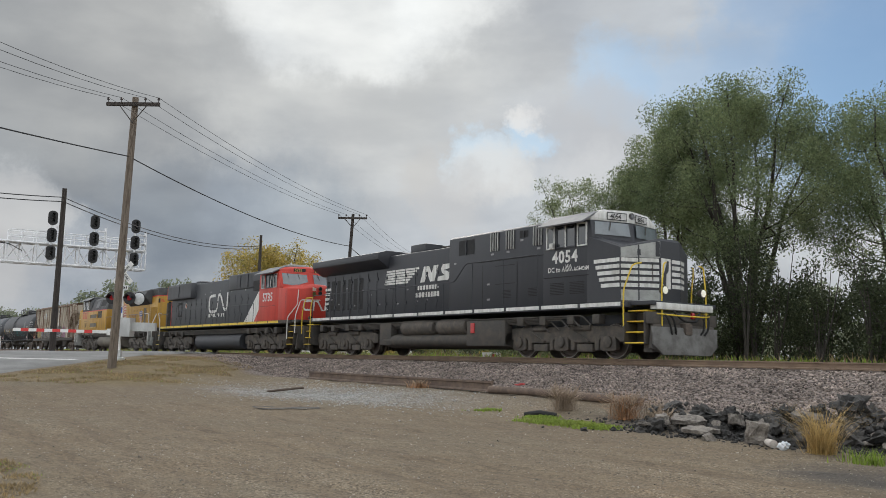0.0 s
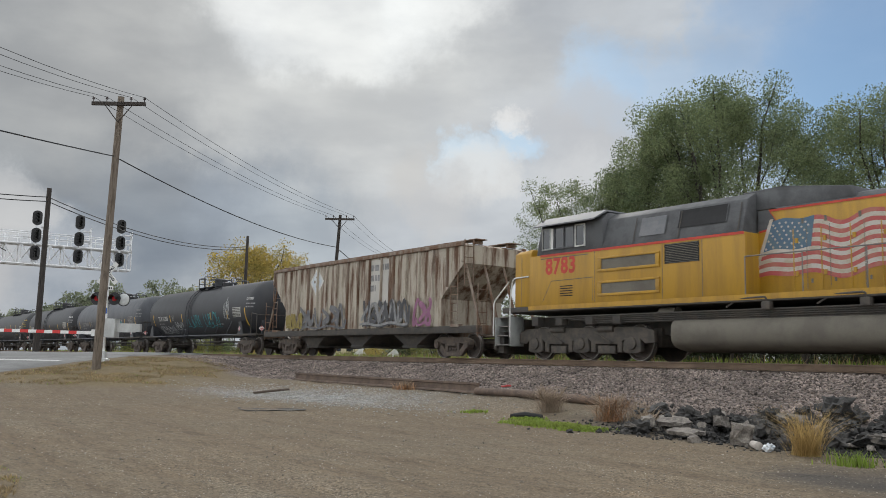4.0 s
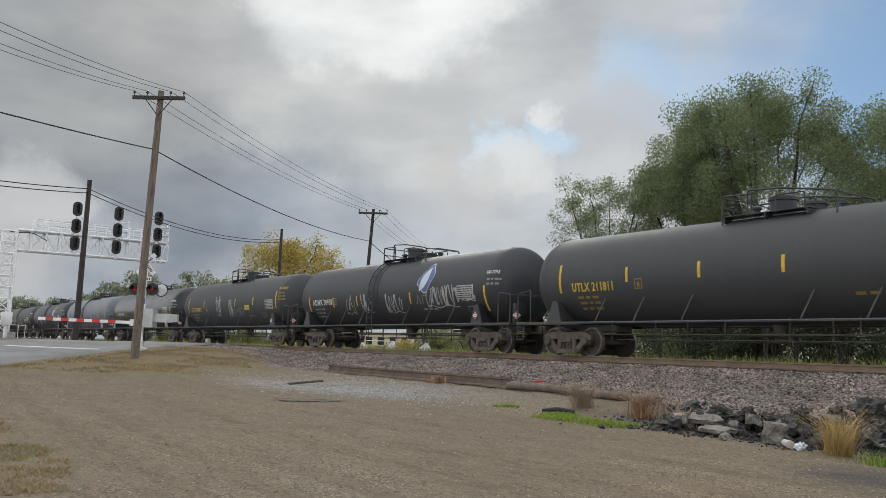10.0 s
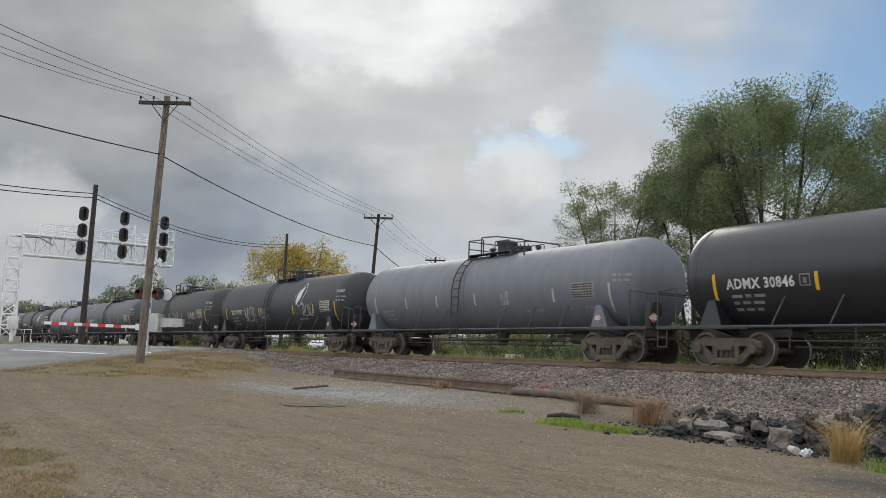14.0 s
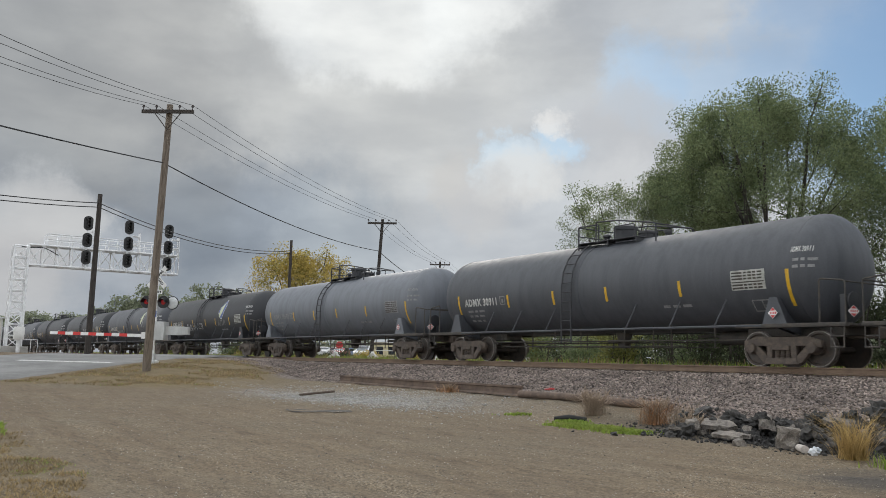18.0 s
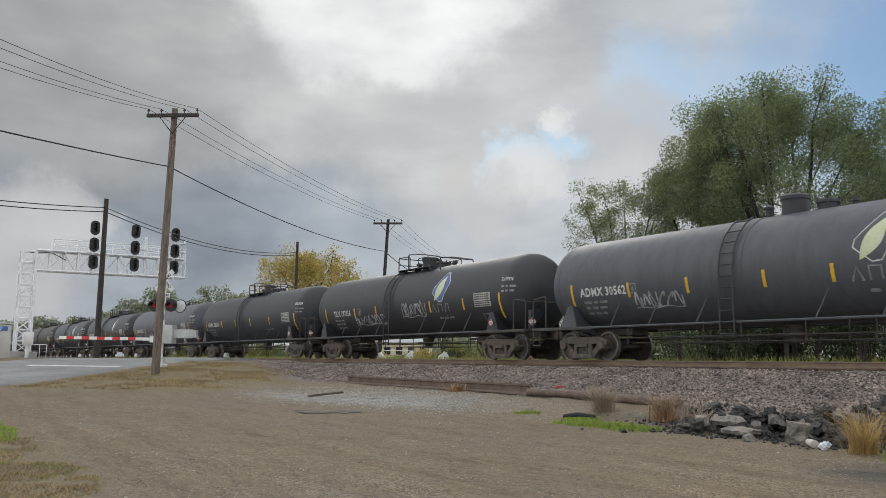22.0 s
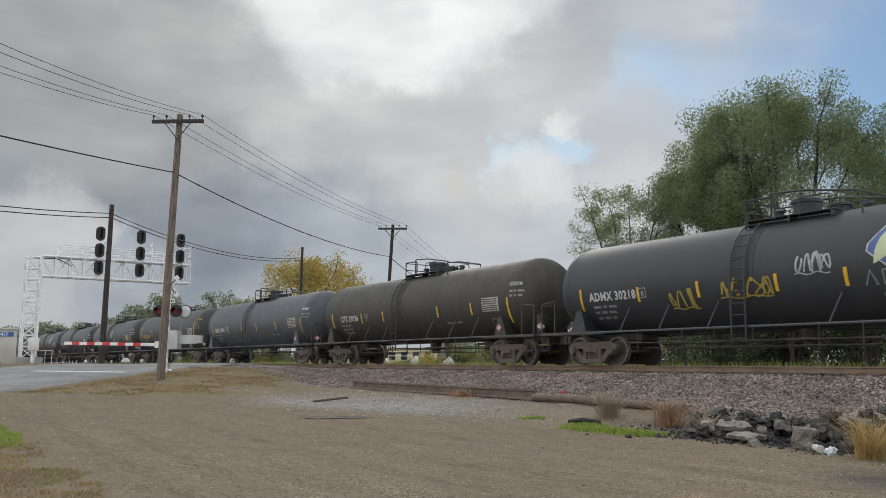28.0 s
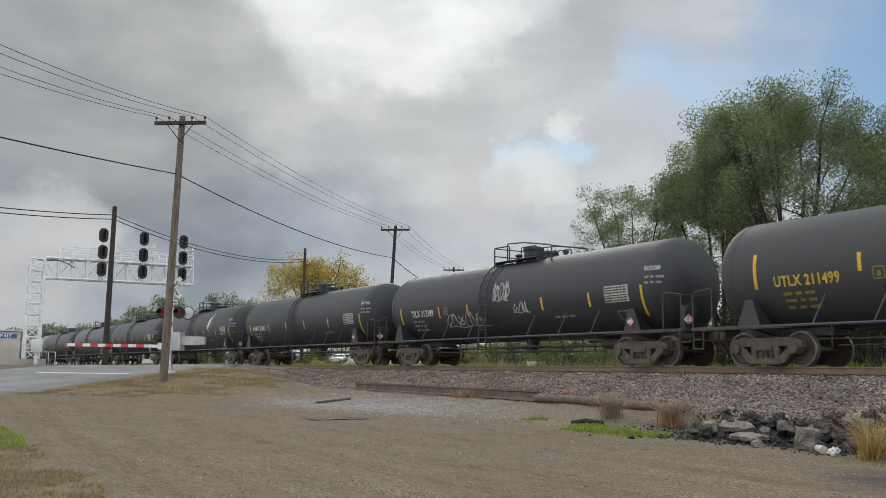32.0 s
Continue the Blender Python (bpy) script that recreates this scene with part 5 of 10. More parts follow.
for k in range(5):
    bm = bmesh.new()
    quick_box(bm, hx + 1.10, hx + 1.125, hy - 2.3 + k * 0.9, hy - 2.26 + k * 0.9, hz + 0.15, hz + 1.9)
    part("panel_seam", bm, M["alu"], body)
bm = bmesh.new()
quick_box(bm, hx + 1.128, hx + 1.145, hy + 0.0, hy + 1.15, hz + 1.58, hz + 1.82)
sign = part("sign", bm, M["sign_blue"], house, "blue sign with white letters")
words = text_mesh("CP 417", 0.26, 0.006)
for v in words.verts:
    v.co = Vector((hx + 1.15, hy + 0.08 + v.co.x, hz + 1.61 + v.co.y))
part("lettering", words, M["gate_white"], sign, flat=True)

# ---- crossing gate with flashing lights and crossbuck ----
GXm, GYm = -41.35, 11.5
GZm = ground_z(GXm, GYm)
AL = Vector((-0.69, -0.724, 0))       # along the arm, across the road
FR = Vector((0.722, -0.692, 0))       # towards the drivers
gate = thing("crossing_gate", "lowered red and white crossing gate with flashing lights", "crossing gate")


def gp(a, f, z):
    return Vector((GXm, GYm, 0)) + AL * a + FR * f + Vector((0, 0, z))


bm = bmesh.new()
rod(bm, gp(0, 0, GZm - 0.2), gp(0, 0, 5.1), 0.065, 12)
part("mast", bm, M["gate_white"], gate)
bm = bmesh.new()
lathe(bm, [(GZm - 0.2, 0.30), (GZm + 0.10, 0.28), (GZm + 0.14, 0.16), (GZm + 0.45, 0.12)], "z", 14, (GXm, GYm, 0))
part("base", bm, M["alu"], gate)


def gbox(bm, a0, a1, f0, f1, z0, z1):
    vs = [bm.verts.new(gp(a, f, z)) for a in (a0, a1) for f in (f0, f1) for z in (z0, z1)]
    for q in ((0, 1, 3, 2), (4, 6, 7, 5), (0, 4, 5, 1), (2, 3, 7, 6), (0, 2, 6, 4), (1, 5, 7, 3)):
        bm.faces.new([vs[i] for i in q])


bm = bmesh.new()
gbox(bm, -0.62, -0.1, -0.15, 0.32, 1.88, 2.72)
part("mechanism", bm, M["alu"], gate)
bm = bmesh.new()
gbox(bm, -1.5, -0.62, 0.05, 0.12, 2.12, 2.52)
gbox(bm, -1.75, -1.45, -0.02, 0.2, 2.15, 2.5)
part("counterweight", bm, M["alu"], gate)
bm = bmesh.new()
gbox(bm, 0.1, 0.55, 0.02, 0.18, 1.92, 2.22)
gbox(bm, 0.05, 0.22, -0.1, 0.2, 2.3, 2.6)
part("arm_hinge", bm, M["gate_white"], gate)
seg = 4.72 / 12
for k in range(12):
    bm = bmesh.new()
    gbox(bm, 0.5 + k * seg, 0.5 + (k + 1) * seg, 0.06, 0.11, 2.0 + 0.004 * k, 2.14 + 0.004 * k)
    part("arm_section", bm, M["gate_red"] if k % 2 == 0 and k > 1 else M["gate_white"], gate)
for s, lit in ((0.42, False), (-0.42, True)):
    bm = bmesh.new()
    ring = []
    for r, f in ((0.29, 0.12), (0.29, 0.15), (0.13, 0.15)):
        ring.append([bm.verts.new(gp(s + r * math.cos(k * math.tau / 24), f, 3.62 + r * math.sin(k * math.tau / 24))) for k in range(24)])
    for r0, r1 in zip(ring, ring[1:]):
        for k in range(24):
            bm.faces.new((r0[k], r0[(k + 1) % 24], r1[(k + 1) % 24], r1[k]))
    bm.faces.new(ring[0])
    lamp = part("flasher", bm, M["signal_black"], gate)
    bm = bmesh.new()
    rr = [[bm.verts.new(gp(s + r * math.cos(k * math.tau / 20), f, 3.62 + r * math.sin(k * math.tau / 20))) for k in range(20)] for r, f in ((0.115, 0.152), (0.07, 0.18))]
    for k in range(20):
        bm.faces.new((rr[0][k], rr[0][(k + 1) % 20], rr[1][(k + 1) % 20], rr[1][k]))
    bm.faces.new(rr[1])
    part("lens", bm, M["lamp_red"], lamp)
    bm = bmesh.new()
    n = 12
    rings = [[bm.verts.new(gp(s + 0.16 * math.cos(k / n * 3.4 - 0.13), f, 3.62 + 0.16 * math.sin(k / n * 3.4 - 0.13))) for k in range(n + 1)] for f in (0.15, 0.42)]
    for k in range(n):
        bm.faces.new((rings[0][k], rings[0][k + 1], rings[1][k + 1], rings[1][k]))
    part("visor", bm, M["signal_black"], lamp)
bm = bmesh.new()
rr = [[bm.verts.new(gp(-0.80 + r * math.cos(k * math.tau / 24), f, 3.60 + r * math.sin(k * math.tau / 24))) for k in range(24)] for r, f in ((0.27, -0.05), (0.27, 0.02), (0.2, 0.06))]
for r0, r1 in zip(rr, rr[1:]):
    for k in range(24):
        bm.faces.new((r0[k], r0[(k + 1) % 24], r1[(k + 1) % 24], r1[k]))
bm.faces.new(rr[0])
bm.faces.new(rr[-1])
lamp = part("side_flasher", bm, M["lamp_back"], gate, "pale backing of the side flasher")
bm = bmesh.new()
for r, f0, f1 in ((0.31, -0.02, 0.0),):
    n = 24
    for k in range(n):
        a, b = k * math.tau / n, (k + 1) * math.tau / n
        vs = [bm.verts.new(gp(-0.80 + q * math.cos(t), f1, 3.60 + q * math.sin(t))) for q, t in ((0.27, a), (r, a), (r, b), (0.27, b))]
        bm.faces.new(vs)
part("dark_ring", bm, M["signal_black"], lamp)
bm = bmesh.new()
gbox(bm, -0.8, 0.45, -0.03, 0.03, 3.58, 3.66)
part("light_bracket", bm, M["alu"], gate)
for s, words in ((1, "CROSSING"), (-1, "RAIL  ROAD")):
    buck = bmesh.new()
    d, l = Vector((math.cos(radians(48)), math.sin(radians(48)))), 0.62
    p = Vector((-d.y, d.x))
    q = [(d * l + p * 0.11), (d * l - p * 0.11), (-d * l - p * 0.11), (-d * l + p * 0.11)]
    f = 0.10 if s > 0 else 0.07
    front = [buck.verts.new(gp(-s * c.x, f, 4.78 + c.y)) for c in q]
    back = [buck.verts.new(gp(-s * c.x, f - 0.012, 4.78 + c.y)) for c in q]
    buck.faces.new(front)
    buck.faces.new(back[::-1])
    for k in range(4):
        buck.faces.new((front[k], back[k], back[(k + 1) % 4], front[(k + 1) % 4]))
    b = part("crossbuck_blade", buck, M["sign_white"], gate)
    t = text_mesh(words, 0.17, 0.006)
    w = max(v.co.x for v in t.verts)
    for v in t.verts:
        x, y = v.co.x - w / 2, v.co.y - 0.06
        if s > 0:
            c = d * x + p * y
            v.co = gp(-c.x, f + 0.004, 4.78 + c.y)
        else:
            dd, pp = Vector((d.x, -d.y)), Vector((d.y, d.x))
            c = dd * x + pp * y
            v.co = gp(-c.x, f + 0.004, 4.78 + c.y)
    part("lettering", t, M["signal_black"], b, flat=True)
bm = bmesh.new()
gbox(bm, -0.3, 0.3, 0.07, 0.09, 4.0, 4.2)
tr = part("track_count_sign", bm, M["sign_white"], gate)
bm = bmesh.new()
for k in range(6):
    gbox(bm, -0.24 + k * 0.08, -0.19 + k * 0.08, 0.094, 0.097, 4.05, 4.15)
part("lettering", bm, M["signal_black"], tr)
bm = bmesh.new()
gbox(bm, -0.08, 0.08, 0.07, 0.09, 2.95, 3.2)
part("notice", bm, M["sign_blue"], gate)


# ---- things seen under the cars, beyond the track ----
def parked_car(label, x, y, turn, mat, truck=False):
    c = thing("car", label, "car", "cars waiting beyond the crossing", at=pose(x, y, ground_z(x, y), 0, 0, turn))
    bm = bmesh.new()
    h = 1.75 if truck else 1.45
    prism(bm, [(-2.3, 0.35), (2.3, 0.35), (2.35, 0.7), (2.2, 0.95), (1.1, 1.02), (0.5, h - 0.03), (-1.2 if not truck else -0.6, h), (-1.9 if not truck else -0.8, 1.02), (-2.3, 0.98)], -0.9, 0.9, bevel=0.08)
    part("body", bm, mat, c)
    for s in (-1, 1):
        bm = bmesh.new()
        bm.faces.new([bm.verts.new((px, s * 0.906, pz)) for px, pz in ((-1.5 if not truck else -0.7, 1.03), (0.95, 1.03), (0.45, h - 0.12), (-1.15 if not truck else -0.55, h - 0.1))])
        part("side_window", bm, M["glass"], c, flat=True)
        for px in (-1.45, 1.45):
            bm = bmesh.new()
            lathe(bm, [(s * 0.70, 0.2), (s * 0.70, 0.34), (s * 0.92, 0.34), (s * 0.93, 0.2)], "y", 16, (px, 0, 0.34))
            part("wheel", bm, M["rubber"], c)
        bm = bmesh.new()
        quick_box(bm, 2.24, 2.36, s * 0.62 - 0.18, s * 0.62 + 0.18, 0.62, 0.78, 0.03)
        part("headlight", bm, M["lamp_back"], c)
    bm = bmesh.new()
    bm.faces.new([bm.verts.new(p) for p in ((1.14, -0.75, 1.06), (1.14, 0.75, 1.06), (0.56, 0.68, h - 0.1), (0.56, -0.68, h - 0.1))])
    part("windscreen", bm, M["windscreen"], c, flat=True)
    return c


parked_car("white and blue car waiting beyond the crossing", -104.5, 51.2, -40, M["car_white"])
parked_car("dark red car waiting beyond the crossing", -106.5, 54.4, -42, M["car_red"])
parked_car("white pickup waiting beyond the crossing", -104.8, 57.2, -45, M["car_white"], True)
parked_car("pale blue car waiting beyond the crossing", -111.0, 57.5, -44, M["car_blue"])
shed = thing("low_building", "low cream building with a pale roof", "building")
bx, by = -129.6, 77.5
bz = ground_z(bx, by)
shed.matrix_basis = pose(bx, by, bz, 0, 0, 55)
for name, dims, mat in (("wall", (-4.2, 4.2, -3, 3, -0.2, 2.9), "wall_cream"), ("band", (-4.25, 4.25, -3.05, 3.05, 1.5, 1.62), "wall_white")):
    bm = bmesh.new()
    quick_box(bm, *dims, 0.02)
    part(name, bm, M[mat], shed)
bm = bmesh.new()
prism(bm, [(-3.4, 2.9), (3.4, 2.9), (2.0, 4.1), (-2.0, 4.1)], -4.5, 4.5, "x", bevel=0.03)
part("roof", bm, M["roof_pale"], shed)
for k in range(4):
    bm = bmesh.new()
    quick_box(bm, -3.6 + k * 2.0, -2.5 + k * 2.0, -3.04, -2.98, 0.9, 2.2)
    part("window", bm, M["glass"], shed)
post = thing("stop_sign", "small red sign on a post beyond the track", "sign")
sx, sy = -81.0, 41.3
bm = bmesh.new()
rod(bm, (sx, sy, ground_z(sx, sy) - 0.2), (sx, sy, 3.1), 0.04, 6)
part("post", bm, M["galv"], post)
bm = bmesh.new()
prism(bm, [(0.38 * math.cos(k * math.tau / 8 + 0.39), 0.38 * math.sin(k * math.tau / 8 + 0.39)) for k in range(8)], 0, 0.02, "y")
plate_ob = part("panel", bm, M["sign_red"], post)
plate_ob.matrix_basis = pose(sx + 0.05, sy - 0.03, 2.75, 0, 0, 55)
for x, y, s in ((-33.0, 26.4, 1.0),):
    t = thing("marker_board", "white board with red marks among the bushes", "sign", at=pose(x, y, ground_z(x, y), 0, 0, 40))
    bm = bmesh.new()
    quick_box(bm, -0.45 * s, 0.45 * s, -0.03, 0.03, 0.12, 0.62 * s, 0.01)
    b = part("board", bm, M["wall_white"], t)
    bm = bmesh.new()
    quick_box(bm, 0.05, 0.2, -0.036, -0.031, 0.42 * s, 0.54 * s)
    part("mark", bm, M["sign_red"], b)
    bm = bmesh.new()
    rod(bm, (0, 0, -0.2), (0, 0, 0.2), 0.04, 6)
    part("post", bm, M["tie"], t)
for k, (x, y) in enumerate(((-54.0, 30.0), (-51.2, 30.8), (-48.0, 31.4), (-62.0, 31.2))):
    bm = bmesh.new()
    rnd = random.Random(k)
    prism(bm, [(-0.9, -0.1), (0.95, -0.1), (0.25, 0.62), (0.1, 0.95), (-0.2, 0.55)], -0.5, 0.5, bevel=0.05)
    for v in bm.verts:
        v.co += Vector((rnd.uniform(-0.1, 0.1), rnd.uniform(-0.1, 0.1), rnd.uniform(-0.04, 0.04)))
    ob = tagged(part("pale_stone", bm, M["wall_white"], smooth=False), "pale heap of stone beyond the track", "heap", "pale heaps beyond the track")
    ob.matrix_basis = pose(x, y, ground_z(x, y), 0, 0, 50)

# ---- the window pillar of the car from whose window the view is taken ----
pillar = thing("car_window_pillar", "dark grey plastic window pillar of the car beside the camera", "car part")
edge_top, edge_dir = Vector((-0.0148, 0.2191, 1.2507)), Vector((0.1866, 0.4266, -0.8850))
out_dir, in_dir = Vector((0.5816, 0.6781, 0.4494)), Vector((-0.430, 0.825, 0.367))


def pillar_bar(w0, w1, d0, d1):
    bm = bmesh.new()
    vs = [bm.verts.new(edge_top + edge_dir * a + out_dir * w + in_dir * d) for a in (-0.25, 1.40) for w in (w0, w1) for d in (d0, d1)]
    for q in ((0, 1, 3, 2), (4, 6, 7, 5), (0, 4, 5, 1), (2, 3, 7, 6), (0, 2, 6, 4), (1, 5, 7, 3)):
        bm.faces.new([vs[k] for k in q])
    bmesh.ops.bevel(bm, geom=bm.edges[:], offset=0.002, segments=2, affect="EDGES")
    return bm


part("cover", pillar_bar(0.009, 0.11, -0.001, 0.03), M["pillar_grey"], pillar)
part("rubber_seal", pillar_bar(0.0, 0.010, 0.002, 0.02), M["rubber"], pillar, "black rubber window seal")


# ---- trees ----
def leaf_mesh(name, centres, spread, per, size, mat, seed, narrow=0.4, droop=0.0, flat=1.0):
    rng = np.random.default_rng(seed)
    c = np.repeat(np.asarray(centres, float), per, 0)
    sp = np.repeat(np.asarray(spread, float), per) if np.ndim(spread) else np.full(len(c), spread)
    d = rng.normal(0, 1, c.shape)
    d *= (rng.random(len(c)) ** 0.45 / (np.linalg.norm(d, axis=1) + 1e-9) * 1.55 * sp)[:, None] * np.array([1, 1, flat])
    c = c + d
    c[:, 2] -= droop * np.hypot(d[:, 0], d[:, 1])
    n = len(c)
    u = rng.normal(0, 1, (n, 3))
    u[:, 2] -= 0.4
    u /= np.linalg.norm(u, axis=1)[:, None]
    v = np.cross(u, rng.normal(0, 1, (n, 3)))
    v /= np.linalg.norm(v, axis=1)[:, None] + 1e-9
    l = size * rng.uniform(0.6, 1.35, n)[:, None]
    pts = np.stack([c - u * l * 0.5, c + v * l * narrow * 0.5, c + u * l * 0.5, c - v * l * narrow * 0.5], 1).reshape(-1, 3)
    me = bpy.data.meshes.new(name)
    me.vertices.add(len(pts))
    me.vertices.foreach_set("co", pts.ravel())
    me.loops.add(n * 4)
    me.loops.foreach_set("vertex_index", np.arange(n * 4, dtype=np.int32))
    me.polygons.add(n)
    me.polygons.foreach_set("loop_start", np.arange(0, n * 4, 4, dtype=np.int32))
    me.update()
    me.materials.append(mat)
    return me


def tree(label, x, y, height, radius, seed, mat, stems=5, per=70, size=0.2, clump=0.45, crown_from=0.38, limbs=7, narrow=0.4, r0=0.17, group="trees behind the track", twigs=3, fill=0, waist=0.6):
    rnd = random.Random(seed)
    shift = Vector((seed * 1.3, seed * 0.7, 0))

    def within(p, most=0.93):
        """Draws a point in to the uneven dome of the crown."""
        hc = height * waist
        q = Vector((p.x / radius, p.y / radius, (p.z - hc) / (height - hc if p.z > hc else hc * 0.62)))
        lim = most * (1 + 0.34 * noise.noise(q.normalized() * 2.4 + shift)) if q.length else 1
        if q.length > lim:
            q = q * (lim / q.length)
        return Vector((q.x * radius, q.y * radius, hc + q.z * (height - hc if q.z > 0 else hc * 0.62)))

    t = thing("tree", label, "tree", group, at=pose(x, y, ground_z(x, y) - 0.1))
    wood, centres, spread = bmesh.new(), [], []
    for s in range(stems):
        a = s * math.tau / stems + rnd.uniform(-0.5, 0.5)
        out = radius * rnd.uniform(0.25, 0.62) if stems > 1 else 0.15
        h = height * rnd.uniform(0.80, 0.97) if s else height * 0.96
        pts, p = [], Vector((math.cos(a) * 0.25 * (stems > 1), math.sin(a) * 0.25 * (stems > 1), 0))
        for k in range(8):
            f = k / 7
            q = Vector((math.cos(a) * out * f ** 1.4, math.sin(a) * out * f ** 1.4, h * f)) + Vector((rnd.uniform(-1, 1), rnd.uniform(-1, 1), 0)) * 0.12 * radius * f * 0.5
            pts.append(p + q)
        tube(wood, pts, r0, 7, [r0 * (1 - 0.88 * k / 7) for k in range(8)])
        for b in range(limbs):
            f = crown_from * 0.8 + (1 - crown_from * 0.8) * (b + rnd.random()) / limbs
            f = min(0.98, f)
            i = min(6, int(f * 7))
            start = pts[i].lerp(pts[i + 1], f * 7 - i)
            ang = rnd.uniform(0, math.tau)
            reach = radius * (0.95 - 0.55 * abs((f - 0.62) / 0.4)) * rnd.uniform(0.5, 1.0)
            reach = max(0.35, reach)
            end = start + Vector((math.cos(ang) * reach, math.sin(ang) * reach, reach * rnd.uniform(0.2, 0.75)))
            end = within(end, 0.88)
            mid = start.lerp(end, 0.5) + Vector((0, 0, -0.08 * reach))
            rr = r0 * (1 - 0.85 * f) * 0.42
            tube(wood, [start, mid, end], rr, 5, [rr, rr * 0.7, rr * 0.25])
            for g in (0.62, 1.0):
                c = start.lerp(mid, g * 2) if g < 0.5 else mid.lerp(end, g * 2 - 1)
                centres.append(c)
                spread.append(clump * rnd.uniform(0.7, 1.2))
            for w in range(twigs):
                g = rnd.uniform(0.35, 1.0)
                c = start.lerp(end, g)
                e = c + Vector((rnd.uniform(-1, 1), rnd.uniform(-1, 1), rnd.uniform(-0.3, 0.8))) * radius * 0.28
                e = within(e)
                tube(wood, [c, e], 0.009, 4, [0.010, 0.004])
                centres.append(e)
                spread.append(clump * rnd.uniform(0.5, 1.0))
        centres.append(pts[-1])
        spread.append(clump * 0.8)
    for k in range(fill):
        d = Vector((rnd.gauss(0, 1), rnd.gauss(0, 1), rnd.gauss(0.25, 0.85))).normalized() * rnd.uniform(0.6, 0.95)
        hc = height * waist
        e = within(Vector((d.x * radius, d.y * radius, hc + d.z * (height - hc))))
        f = max(0.3, min(0.9, (e.z - 0.25 * radius) / height))
        s = Vector((d.x * radius * 0.45 * f, d.y * radius * 0.45 * f, height * f))
        b0 = s.lerp(e, 0.62)
        tube(wood, [b0, s.lerp(e, 0.8) + Vector((0, 0, -0.06)), e], 0.01, 4, [0.011, 0.008, 0.004])
        centres.append(e)
        spread.append(clump * rnd.uniform(0.7, 1.25))
    part("trunk", wood, M["bark"], t)
    thin = [k for k, c in enumerate(centres) if c.z > height * 0.46 or rnd.random() < 0.35]
    centres, spread = [centres[k] for k in thin], [spread[k] for k in thin]
    ob = new("crown", leaf_mesh("crown", [tuple(c) for c in centres], np.array(spread), per, size, mat, seed, narrow))
    ob.parent = t
    return t


tree("tall multi-stemmed green tree with airy rounded crown", -22.7, 31.6, 12.2, 5.4, 3, M["leaf"], 8, 430, 0.098, 0.52, 0.42, 6, 0.48, fill=120, waist=0.66, twigs=2)
tree("rounded green tree in the row behind the track", -26.3, 31.3, 11.2, 2.9, 4, M["leaf"], 5, 430, 0.098, 0.46, 0.50, 5, 0.48, 0.11, fill=46, waist=0.68, twigs=2)
tree("tall green tree with open crown behind the track", -18.4, 37.0, 12.0, 4.8, 8, M["leaf"], 6, 380, 0.102, 0.52, 0.42, 6, 0.48, fill=90, waist=0.62, twigs=2)
tree("slender green tree with thin open crown", -29.4, 29.3, 9.2, 3.0, 5, M["leaf"], 5, 230, 0.085, 0.36, 0.5, 6, 0.42, 0.09, fill=22, waist=0.7, twigs=2)
tree("green tree at the end of the row", -12.5, 41.5, 10.8, 4.2, 12, M["leaf"], 6, 110, 0.16, 0.5, 0.36, 8, 0.38)
tree("broad autumn tree with yellow-green leaves", -87.2, 39.9, 12.2, 7.6, 17, M["leaf_yellow"], 7, 70, 0.23, 0.75, 0.3, 9, 0.5, 0.2, "autumn trees", fill=60, waist=0.55)
FAR = [(-171, 47.3, 13.4, 6.5), (-175, 43.2, 11, 6), (-194, 66.3, 16, 8), (-201, 74.3, 15.5, 8), (-188, 58.2, 12.2, 7), (-249, 38.6, 10.5, 8), (-262, 32.7, 9.6, 8), (-244, 46.1, 10, 7), (-208, 47, 9.7, 7), (-171, 66.7, 12, 6),
       (-280, 60, 12, 9), (-230, 62, 12, 8), (-165, 90, 12, 7), (-160, 105, 14, 8), (-140, 115, 13, 8), (-120, 120, 13, 8), (-98, 122, 12, 8), (-75, 118, 12, 8), (-300, 40, 11, 9), (-210, 85, 14, 8)]
for k, (x, y, h, r) in enumerate(FAR):
    tree("distant green tree on the skyline", x, y, h, r * 0.8, 60 + k, M["leaf_far_haze"], 3, 30, 0.62, 1.0, 0.22, 7, 0.6, 0.25, "distant trees", 1, 14)


def bush(x, y, h, r, seed, mat, label):
    rng = np.random.default_rng(seed)
    t = thing("bush", label, "bush", "bushes behind the track", at=pose(x, y, ground_z(x, y) - 0.05))
    n = int(16 * r)
    c = np.stack([rng.normal(0, r * 0.45, n), rng.normal(0, r * 0.35, n), h * rng.random(n) ** 0.8 * 0.92], -1)
    c[:, :2] *= (1.15 - 0.6 * c[:, 2:] / h)
    ob = new("leaves", leaf_mesh("leaves", c, 0.30, 90, 0.12, mat, seed, 0.5))
    ob.parent = t
    bm = bmesh.new()
    for k in range(5):
        e = Vector((rng.normal(0, r * 0.4), rng.normal(0, r * 0.3), h * rng.uniform(0.6, 0.95)))
        tube(bm, [(0, 0, 0), e * 0.5 + Vector((0.1, 0, 0)), e], 0.03, 5, [0.04, 0.025, 0.01])
    part("stem", bm, M["bark"], t)


